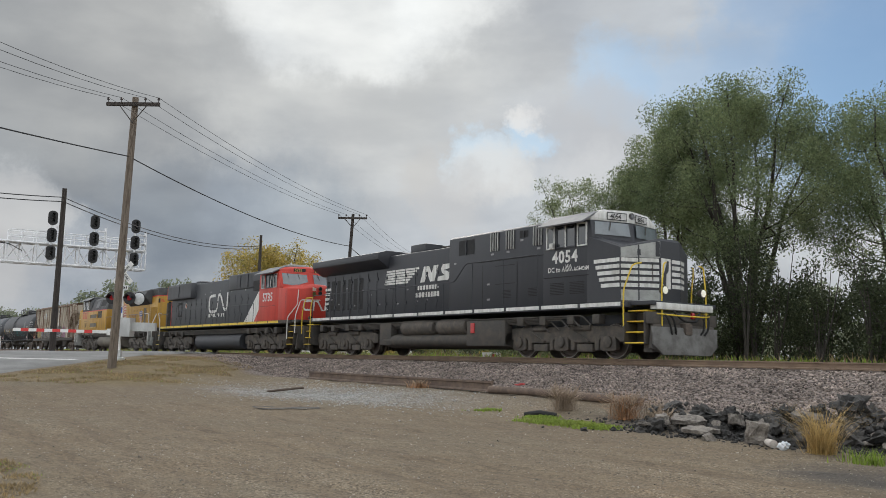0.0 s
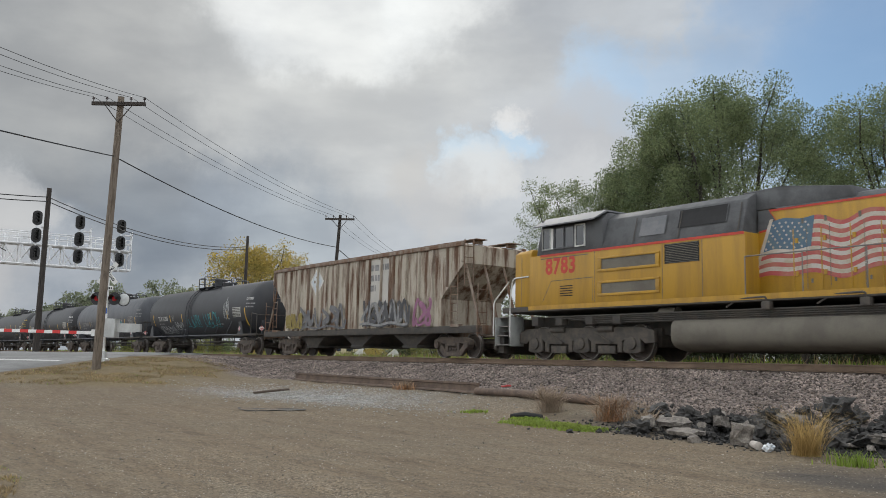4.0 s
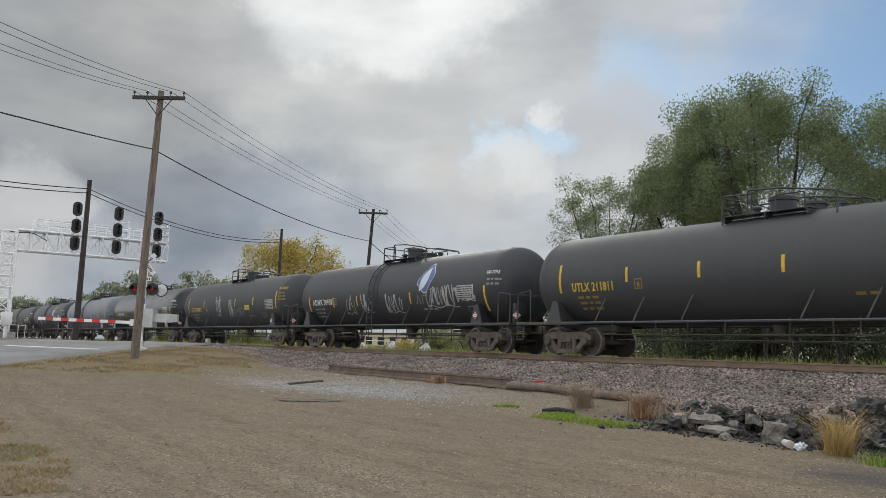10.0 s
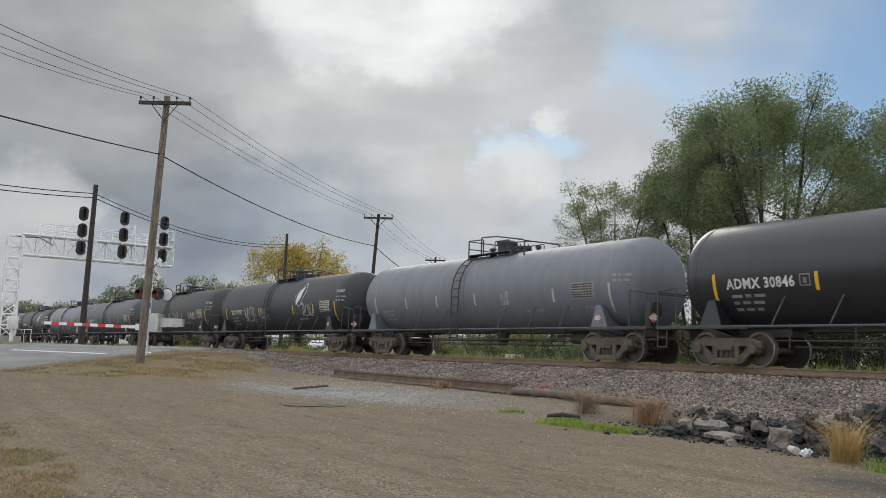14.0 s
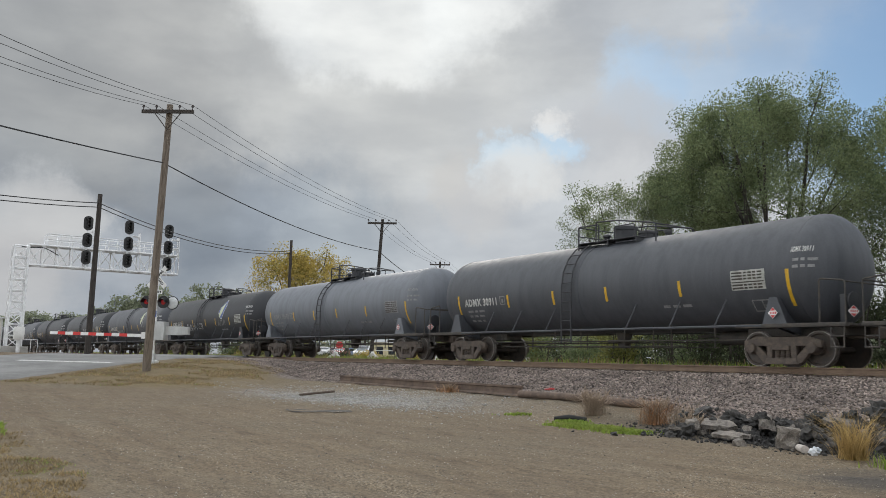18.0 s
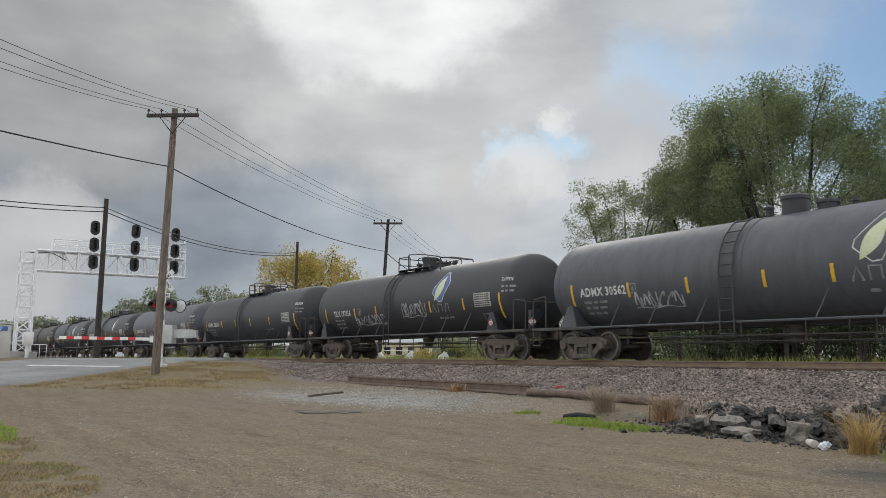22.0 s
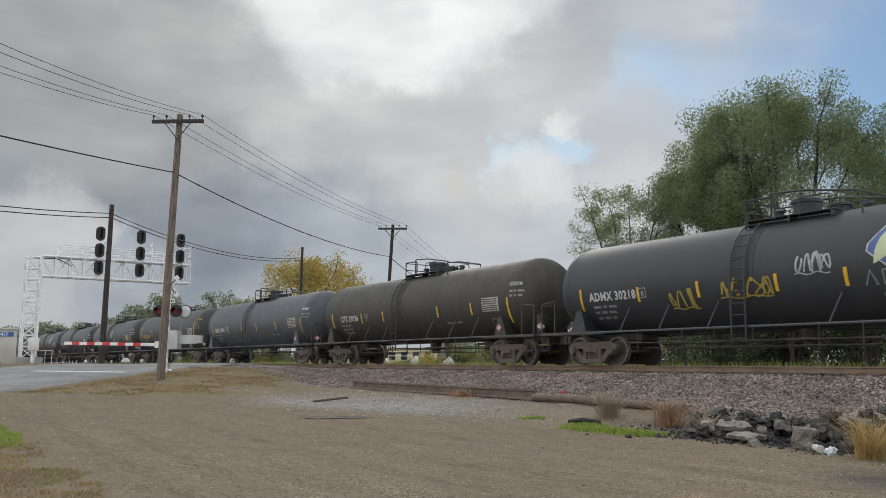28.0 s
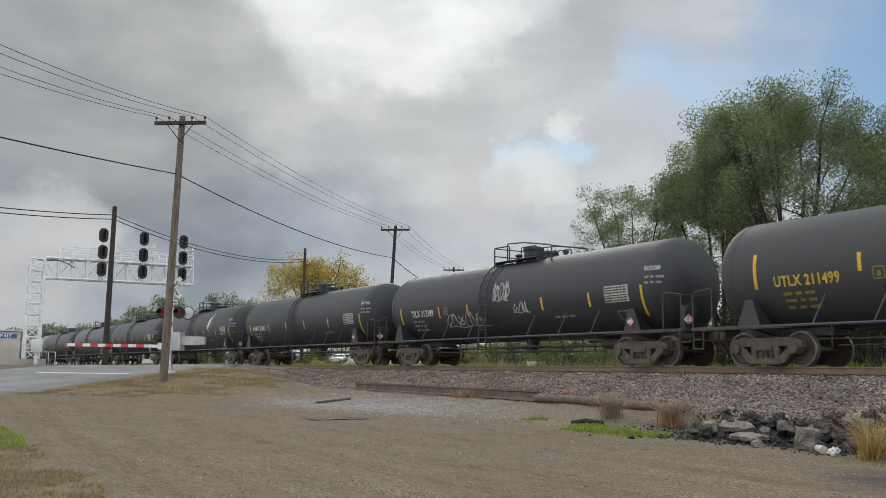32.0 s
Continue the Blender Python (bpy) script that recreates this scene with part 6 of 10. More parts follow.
rnd = random.Random(15)
for k in range(30):
    x = -34 + k * 1.05 + rnd.uniform(-0.4, 0.4)
    tall = 5.6 if x > -25.5 else 1.9
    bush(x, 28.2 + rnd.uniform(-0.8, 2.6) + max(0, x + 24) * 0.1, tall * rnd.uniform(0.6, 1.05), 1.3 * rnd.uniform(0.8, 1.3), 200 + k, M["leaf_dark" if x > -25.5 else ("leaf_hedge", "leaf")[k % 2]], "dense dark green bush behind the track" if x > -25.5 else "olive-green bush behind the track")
for k in range(26):
    x = -25.0 + k * 0.95 + rnd.uniform(-0.4, 0.4)
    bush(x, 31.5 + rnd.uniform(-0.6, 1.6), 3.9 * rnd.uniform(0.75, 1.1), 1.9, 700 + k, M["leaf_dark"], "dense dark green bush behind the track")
for k in range(52):
    x = -128 + k * 1.85 + rnd.uniform(-0.5, 0.5)
    low = -76 < x < -51
    bush(x, 34.5 + rnd.uniform(-1.2, 2.6), (0.5 if low else 2.1) * rnd.uniform(0.75, 1.2), 1.6, 400 + k, M[("leaf_hedge", "leaf", "leaf_hedge", "leaf_dark")[k % 4]], "olive-green scrub behind the track")
for k in range(24):
    x = -58 + k * 2.3 + rnd.uniform(-0.5, 0.5)
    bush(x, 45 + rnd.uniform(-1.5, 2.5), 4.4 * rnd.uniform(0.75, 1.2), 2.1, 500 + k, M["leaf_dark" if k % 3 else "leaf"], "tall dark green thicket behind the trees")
rng = np.random.default_rng(88)
wx = rng.uniform(-360, 20, 900)
woods = np.stack([wx, 132 + rng.normal(0, 5, 900) - 0.12 * (wx + 100), 1.2 + 6.5 * rng.random(900) ** 0.9], -1)
tagged(new("far_woods", leaf_mesh("far_woods", woods, 1.6, 30, 1.1, M["leaf_far_haze"], 89, 0.6)), "hazy green line of far woods", "woods", kind="stuff")
for k in range(20):
    x = -98 + k * 3.1 + rnd.uniform(-0.8, 0.8)
    bush(x, 33.5 + rnd.uniform(-1.0, 4.0) + (x + 98) * -0.02, 1.0 * rnd.uniform(0.6, 1.2), 1.3, 300 + k, M["leaf_dark" if k % 3 else "leaf_yellow"], "low scrub behind the track")

# ---- the train: every car stands on the rails at its own place and rolls along them ----
TANK_R, TANK_Z, CAR = 1.50, 2.47, 18.44
TRAIN = []      # (thing, distance of its middle behind the train's head)


def on_tank(u, z, lift=0.0):
    return Vector((u, -math.sqrt(max(0.01, TANK_R ** 2 - (z - TANK_Z) ** 2)) - 0.007 - lift, z))


def on_head(u, z, lift=0.0):
    """On the turned end of the tank, past its straight part."""
    k = min(0.95, max(0.0, (u - 7.7) / 0.82))
    r = TANK_R * math.sqrt(1 - k * k)
    return Vector((u, -math.sqrt(max(0.01, r * r - (z - TANK_Z) ** 2)) - 0.012 - lift, z))


def wheel_meshes(radius, name):
    bm = bmesh.new()
    rod(bm, (0, -0.95, 0), (0, 0.95, 0), 0.085, 10)
    for s in (-1, 1):
        lathe(bm, [(s * 0.66, radius + 0.028), (s * 0.695, radius + 0.026), (s * 0.70, radius), (s * 0.80, radius - 0.008), (s * 0.805, radius - 0.07),
                   (s * 0.765, radius - 0.09), (s * 0.755, 0.17), (s * 0.83, 0.15), (s * 0.83, 0.09)], "y", 28)
    for s in (-1, 1):
        n = 32
        rings = [[bm.verts.new((math.cos(k * math.tau / n) * r, s * y, math.sin(k * math.tau / n) * r)) for k in range(n)]
                 for r, y in ((radius - 0.022, 0.809), (radius - 0.006, 0.809), (radius + 0.0015, 0.80), (radius + 0.0015, 0.70))]
        for r0, r1 in zip(rings, rings[1:]):
            for k in range(n):
                bm.faces.new((r0[k], r0[(k + 1) % n], r1[(k + 1) % n], r1[k])).material_index = 1
    me = mesh_of(name, bm, M["wheel"])
    me.materials.append(M["rim"])
    return me


WHEEL_ME = wheel_meshes(0.457, "wheelset")
LOCO_WHEEL_ME = wheel_meshes(0.53, "wheelset")


def wheelset(parent, x, z, loco=False):
    ob = new("wheelset", LOCO_WHEEL_ME if loco else WHEEL_ME)
    ob.parent = parent
    ob.matrix_parent_inverse = Matrix.Translation((x, 0, z))
    return ob


def side_frame_mesh():
    """A cast side frame of a freight truck: top member, sloped bottom member, two windows and a spring opening between."""
    bm = bmesh.new()
    for y0, y1 in ((-1.08, -0.93),):
        prism(bm, [(-1.14, 0.48), (-1.12, 0.66), (-0.75, 0.76), (0.75, 0.76), (1.12, 0.66), (1.14, 0.48), (0.78, 0.53), (-0.78, 0.53)], y0, y1, bevel=0.015)
        for s in (-1, 1):
            prism(bm, [(s * 0.96, 0.53), (s * 0.72, 0.54), (s * 0.34, 0.19), (s * 0.42, 0.07), (s * 0.56, 0.10)], y0 + 0.01, y1, bevel=0.012)
            prism(bm, [(s * 0.44, 0.16), (s * 0.28, 0.16), (s * 0.26, 0.56), (s * 0.42, 0.56)], y0, y1, bevel=0.012)
            lathe(bm, [(-1.17, 0.08), (-1.16, 0.13), (-1.02, 0.155), (-0.9, 0.17)], "y", 14, (s * 0.89, 0, 0.47))
        prism(bm, [(-0.48, 0.06), (0.48, 0.06), (0.44, 0.21), (-0.44, 0.21)], y0 - 0.02, y1, bevel=0.012)
        for k in (-0.16, 0.0, 0.16):
            for j in range(4):
                lathe(bm, [(0.20 + j * 0.055, 0.062), (0.215 + j * 0.055, 0.075), (0.235 + j * 0.055, 0.075), (0.25 + j * 0.055, 0.062)], "z", 8, (k, -1.0, 0))
        prism(bm, [(-0.25, 0.42), (0.25, 0.42), (0.25, 0.54), (-0.25, 0.54)], -1.12, y1, bevel=0.01)
    return mesh_of("side_frame", bm, M["truck"])


def bolster_mesh():
    bm = bmesh.new()
    quick_box(bm, -0.24, 0.24, -0.95, 0.95, 0.42, 0.66, 0.02)
    lathe(bm, [(0.66, 0.22), (0.80, 0.2)], "z", 14)
    for s in (-1, 1):
        rod(bm, (s * 0.42, -0.78, 0.40), (s * 0.42, 0.78, 0.40), 0.04, 6)
        for y in (-0.75, 0.75):
            quick_box(bm, s * 0.40 - 0.05, s * 0.40 + 0.05, y - 0.06, y + 0.06, 0.25, 0.62, 0.01)
    return mesh_of("bolster", bm, M["truck"])


SIDE_FRAME_ME, BOLSTER_ME = side_frame_mesh(), bolster_mesh()


def freight_truck(parent, x):
    t = share("truck", BOLSTER_ME, parent, Matrix.Translation((x, 0, 0)))
    share("side_frame", SIDE_FRAME_ME, t)
    share("side_frame", SIDE_FRAME_ME, t, pose(0, 0, 0, 0, 0, 180))
    for s in (-0.89, 0.89):
        wheelset(t, s, 0.457)
    return t


def coupler(parent, s):
    bm = bmesh.new()
    quick_box(bm, min(s * 8.2, s * 8.95), max(s * 8.2, s * 8.95), -0.14, 0.14, 0.74, 1.02, 0.02)
    quick_box(bm, min(s * 8.9, s * 9.2), max(s * 8.9, s * 9.2), -0.17, 0.13, 0.72, 1.02, 0.05)
    tube(bm, [(s * 8.5, 0.35, 0.85), (s * 8.8, 0.38, 0.62), (s * 9.1, 0.2, 0.45), (s * 9.25, 0.1, 0.52)], 0.03)
    return part("coupler", bm, M["truck"], parent)


def tank_car():
    """One general-purpose tank car without its paint and marks; x runs along the train, the near side is -y, z = 0 on the rail."""
    car = thing("tank_car", "black tank car on the rails", "tank car", "tank cars of the train")
    bm = bmesh.new()
    prof = []
    for k in range(11):
        a = k / 10 * math.pi / 2
        prof.append((-7.7 - 0.82 * math.cos(a), max(0.02, TANK_R * math.sin(a))))
    for s in (-5.0, -2.6, -2.58, 0.0, 2.58, 2.6, 5.0):
        prof.append((s, TANK_R + (0.006 if abs(abs(s) - 2.59) < 0.02 else 0)))
    prof += [(-x, r) for x, r in prof[10::-1]]
    lathe(bm, prof, "x", 56, (0, 0, TANK_Z))
    part("tank", bm, M["black"], car)
    bm = bmesh.new()
    lathe(bm, [(-1.16, TANK_R - 0.02), (-1.155, TANK_R + 0.014), (-0.26, TANK_R + 0.014), (-0.255, TANK_R - 0.02)], "x", 56, (0, 0, TANK_Z))
    part("tank_band", bm, M["black"], car)
    for e in (-7.62, 7.62):
        bm = bmesh.new()
        lathe(bm, [(e - 0.03, TANK_R - 0.01), (e - 0.02, TANK_R + 0.007), (e + 0.02, TANK_R + 0.007), (e + 0.03, TANK_R - 0.01)], "x", 56, (0, 0, TANK_Z))
        part("tank_seam", bm, M["black"], car)
    for s in (-1, 1):
        freight_truck(car, s * 6.95)
        coupler(car, s)
        bm = bmesh.new()
        quick_box(bm, min(s * 5.4, s * 8.8), max(s * 5.4, s * 8.8), -0.36, 0.36, 0.80, 1.08, 0.02)
        quick_box(bm, min(s * 8.3, s * 9.02), max(s * 8.3, s * 9.02), -1.36, 1.36, 1.00, 1.06, 0.01)
        part("stub_sill", bm, M["under"], car)
        for y in (-1, 1):
            bm = bmesh.new()
            quick_box(bm, min(s * 5.9, s * 9.02), max(s * 5.9, s * 9.02), min(y * 1.36, y * 1.54), max(y * 1.36, y * 1.54), 0.97, 1.07, 0.012)
            part("side_sill", bm, M["under"], car)
            bm = bmesh.new()
            for k in (0.0, 0.34):
                tube(bm, [(s * (8.62 + k), y * 1.5, 1.0), (s * (8.62 + k), y * 1.52, 0.46)], 0.018)
            for z in (0.48, 0.74):
                tube(bm, [(s * 8.62, y * 1.52, z), (s * 8.96, y * 1.52, z)], 0.018)
            part("step_ladder", bm, M["under"], car)
        for y in (-1, 1):
            bm = bmesh.new()
            web = [(y * 1.48, 1.02), (y * 0.5, 0.82), (y * 0.5, 1.1), (y * 1.02, 1.38), (y * 1.34, 1.74), (y * 1.48, 1.74)]
            for a in (6.93, 7.10):
                prism(bm, web, min(s * a, s * (a + 0.04)), max(s * a, s * (a + 0.04)), "x")
            prism(bm, [(s * 6.72, 1.02), (s * 7.46, 1.02), (s * 7.16, 1.74), (s * 6.94, 1.74)], min(y * 1.485, y * 1.525), max(y * 1.485, y * 1.525))
            part("tank_saddle", bm, M["black"], car)
        bm = bmesh.new()
        for y in (-1, 1):
            tube(bm, rounded([(s * 8.32, y * 1.48, 1.06), (s * 8.32, y * 1.48, 2.14), (s * 9.0, y * 1.48, 2.06), (s * 9.0, y * 1.48, 1.06)], 0.08), 0.022)
        tube(bm, [(s * 9.0, -1.48, 2.04), (s * 9.0, 1.48, 2.04)], 0.022)
        part("end_handrail", bm, M["under"], car)
    bm = bmesh.new()
    lathe(bm, [(8.80, 0.20), (8.81, 0.24), (8.84, 0.24), (8.85, 0.20)], "x", 16, (0, -0.85, 1.60))
    for k in range(4):
        a = k * math.tau / 4
        rod(bm, (8.825, -0.85, 1.60), (8.825, -0.85 + 0.22 * math.cos(a), 1.60 + 0.22 * math.sin(a)), 0.012, 5)
    rod(bm, (8.825, -0.85, 1.60), (8.70, -0.85, 1.60), 0.03, 6)
    quick_box(bm, 8.55, 8.72, -1.0, -0.7, 1.04, 1.78, 0.02)
    part("brake_wheel", bm, M["black"], car)
    for y in (-1, 1):
        bm = bmesh.new()
        tube(bm, [(-6.7, y * 1.52, 1.03), (6.7, y * 1.52, 1.03)], 0.035)
        for k in (-5.2, -3.6, -1.8, 1.9, 3.6, 5.2):
            tube(bm, [(k, y * 1.52, 1.03), (k + 0.28, y * 1.34, 1.78)], 0.02)
        part("side_pipe", bm, M["dark_grey"], car)
    bm = bmesh.new()
    for y in (-0.75, 0.75):
        tube(bm, [(-5.6, y, 0.70), (5.6, y, 0.70)], 0.022)
        tube(bm, [(-5.0, y, 0.54), (3.5, y, 0.54)], 0.016)
        for k in (-5.2, -3.4, -2.2, -0.9, 1.1, 2.3, 3.0, 4.6):
            tube(bm, [(k, y, 0.50), (k, y, 1.15)], 0.02)
    part("brake_rod", bm, M["under"], car)
    bm = bmesh.new()
    lathe(bm, [(0.50, 0.16), (0.60, 0.2), (0.8, 0.22), (1.05, 0.3)], "z", 14, (0.35, 0, 0))
    quick_box(bm, -0.1, 0.7, -0.3, 0.3, 0.68, 0.76, 0.01)
    part("bottom_outlet", bm, M["under"], car)
    bm = bmesh.new()
    rod(bm, (4.2, 0.1, 0.78), (5.3, 0.1, 0.78), 0.2, 12)
    rod(bm, (3.4, 0.1, 0.85), (4.2, 0.1, 0.85), 0.05, 8)
    part("brake_cylinder", bm, M["under"], car)
    # ladder, platform and fittings at the middle
    bm = bmesh.new()
    for k in (-0.92, -0.46):
        tube(bm, [(k, -1.58, 0.62), (k, -1.60, 1.6)] + [(k, -1.60 * math.cos(a) - 0.0, TANK_Z + 1.60 * math.sin(a)) for a in (0, 0.3, 0.6, 0.9, 1.15)], 0.026)
    for j in range(12):
        z = 0.72 + j * 0.31
        y = -1.59 if z < TANK_Z else -math.sqrt(max(0.3, 1.60 ** 2 - (z - TANK_Z) ** 2))
        if z < 3.98:
            tube(bm, [(-0.92, y, z), (-0.46, y, z)], 0.018)
    part("ladder", bm, M["black"], car)
    bm = bmesh.new()
    for s in (-1, 1):
        quick_box(bm, -0.95, 1.75, min(s * 0.45, s * 0.86), max(s * 0.45, s * 0.86), 3.93, 3.96, 0.008)
        for k in (-0.9, 0.4, 1.65):
            quick_box(bm, k, k + 0.05, min(s * 0.5, s * 0.84), max(s * 0.5, s * 0.84), 3.78, 3.93)
    part("platform", bm, M["black"], car)
    for y in (-0.84, 0.84):
        bm = bmesh.new()
        tube(bm, rounded([(-0.93, y, 3.72), (-0.93, y, 4.52), (0.02, y, 4.50), (0.02, y, 3.9)], 0.08), 0.026)
        part("guard_rail", bm, M["black"], car)
        bm = bmesh.new()
        tube(bm, rounded([(-0.10, y, 3.9), (-0.10, y, 4.60), (0.9, y, 4.54), (2.5, y, 4.28), (2.5, y, 3.68)], 0.10), 0.026)
        part("guard_rail", bm, M["black"], car)
        bm = bmesh.new()
        tube(bm, rounded([(0.75, y, 3.9), (0.75, y, 4.36), (1.62, y, 4.36), (1.62, y, 3.9)], 0.08), 0.02)
        part("guard_rail", bm, M["black"], car)
    for u, z in ((-0.93, 4.50), (-0.93, 4.2), (2.5, 4.26)):
        bm = bmesh.new()
        tube(bm, [(u, -0.84, z), (u, 0.84, z)], 0.022)
        part("guard_rail", bm, M["black"], car)
    bm = bmesh.new()
    lathe(bm, [(3.80, 0.36), (4.34, 0.36), (4.35, 0.40), (4.44, 0.40), (4.49, 0.32), (4.51, 0.1)], "z", 20, (0.42, 0, 0))
    part("protective_housing", bm, M["black"], car)
    bm = bmesh.new()
    lathe(bm, [(3.85, 0.28), (4.12, 0.28), (4.13, 0.32), (4.2, 0.31), (4.25, 0.12)], "z", 16, (1.4, 0, 0))
    manway = part("manway", bm, M["black"], car)
    for k in range(6):
        a = k * math.tau / 6
        bm = bmesh.new()
        rod(bm, (1.4 + 0.3 * math.cos(a), 0.3 * math.sin(a), 4.05), (1.4 + 0.3 * math.cos(a), 0.3 * math.sin(a), 4.26), 0.025, 6)
        part("bolt", bm, M["black"], manway)
    bm = bmesh.new()
    lathe(bm, [(3.88, 0.10), (4.18, 0.10), (4.19, 0.15), (4.24, 0.15), (4.30, 0.06)], "z", 12, (-0.35, -0.1, 0))
    part("valve", bm, M["black"], car)
    bm = bmesh.new()
    lathe(bm, [(3.88, 0.08), (4.10, 0.08), (4.11, 0.12), (4.2, 0.11)], "z", 12, (2.05, 0.2, 0))
    part("valve", bm, M["black"], car)
    return car


def rounded_leaf(cx, cz, s):
    """The outline of a leaf and the lozenge behind it, as plain shapes."""
    lozenge = [(cx - 0.62 * s, cz - 0.22 * s), (cx - 0.10 * s, cz - 0.62 * s), (cx + 0.16 * s, cz - 0.60 * s), (cx + 0.62 * s, cz + 0.12 * s), (cx + 0.60 * s, cz + 0.26 * s),
               (cx + 0.22 * s, cz + 0.66 * s), (cx + 0.06 * s, cz + 0.66 * s), (cx - 0.58 * s, cz - 0.02 * s)]
    leaf = []
    for k in range(9):
        t = k / 8
        leaf.append((cx - 0.42 * s + 0.62 * s * t - 0.16 * s * math.sin(math.pi * t), cz - 0.55 * s + 1.05 * s * t + 0.10 * s * math.sin(math.pi * t)))
    for k in range(1, 8):
        t = 1 - k / 8
        leaf.append((cx - 0.42 * s + 0.62 * s * t + 0.26 * s * math.sin(math.pi * t), cz - 0.55 * s + 1.05 * s * t - 0.12 * s * math.sin(math.pi * t)))
    return lozenge, leaf


STRIPE_CACHE = {}


def stripe_mesh(kind, mat, z):
    key = (kind, mat.name, z)
    if key not in STRIPE_CACHE:
        bm = bmesh.new()
        h = 0.92 if kind == "long" else 0.45
        w = 0.10
        plate(bm, -w / 2, w / 2, -h / 2, h / 2)
        lay(bm, 0, z, on_tank, 0.09)
        STRIPE_CACHE[key] = mesh_of("reflective_stripe", bm, mat, False)
    return STRIPE_CACHE[key]


def data_panel(car, u, z, dim, second=None):
    bm = bmesh.new()
    plate(bm, 0, 1.06, 0, 0.52)
    board = part("data_panel", lay(bm, u, z, on_tank, 0.1), M["letter_dim" if dim else "white_stripe"], car, flat=True)
    bm = bmesh.new()
    for r in range(6):
        zz = 0.03 + r * 0.08
        if r == 2:
            plate(bm, 0.03, 1.03, zz, zz + 0.03, 0.004)
            continue
        x = 0.03
        for w in (0.34, 0.10, 0.12, 0.10, 0.14):
            plate(bm, x, x + w, zz, zz + 0.045, 0.004)
            x += w + 0.035
    part("print_line", lay(bm, u, z, on_tank, 0.1), M["under"], board, flat=True)


def placard(car, place, turn=0.0):
    bm = bmesh.new()
    s = 0.145
    for a, b, col in ((0, s, 0),):
        bm.faces.new([bm.verts.new((x, 0, z)) for x, z in ((0, -s), (s, 0), (0, s), (-s, 0))])
    ob = part("hazard_placard", bm, M["sign_white"], car, "white and red hazard placard", flat=True)
    ob.matrix_basis = Matrix.Translation(place) @ pose(0, 0, 0, 0, 0, turn)
    bm = bmesh.new()
    for q in (((0, s * 0.92), (-s * 0.5, s * 0.40), (s * 0.5, s * 0.40)), ((0, -s * 0.92), (s * 0.5, -s * 0.40), (-s * 0.5, -s * 0.40))):
        bm.faces.new([bm.verts.new((x, -0.004, z)) for x, z in q])
    for x in (-0.08, -0.03, 0.02, 0.07):
        bm.faces.new([bm.verts.new(p) for p in ((x, -0.004, -0.03), (x + 0.03, -0.004, -0.03), (x + 0.03, -0.004, 0.03), (x, -0.004, 0.03))])
    part("placard_print", bm, M["sign_red"], ob, flat=True)


def letter_part(car, words, size, u, z, mat, surface, bold=0.008, wide=1.0, space=1.1, name="lettering"):
    return part(name, lay(text_mesh(words, size, bold, space), u, z, surface, 0.1, wide), mat, car, flat=True)


def print_lines(car, u, z, mat, rows, surface=on_tank, wide=1.0):
    bm = bmesh.new()
    rnd = random.Random(int(u * 10) + rows)
    for r in range(rows):
        x = 0.0
        for k in range(3):
            w = rnd.uniform(0.14, 0.34)
            plate(bm, x, x + w, -r * 0.17, -r * 0.17 + 0.075)
            x += w + 0.1
    part("print_line", lay(bm, u, z, surface, 0.1, wide), mat, car, flat=True)


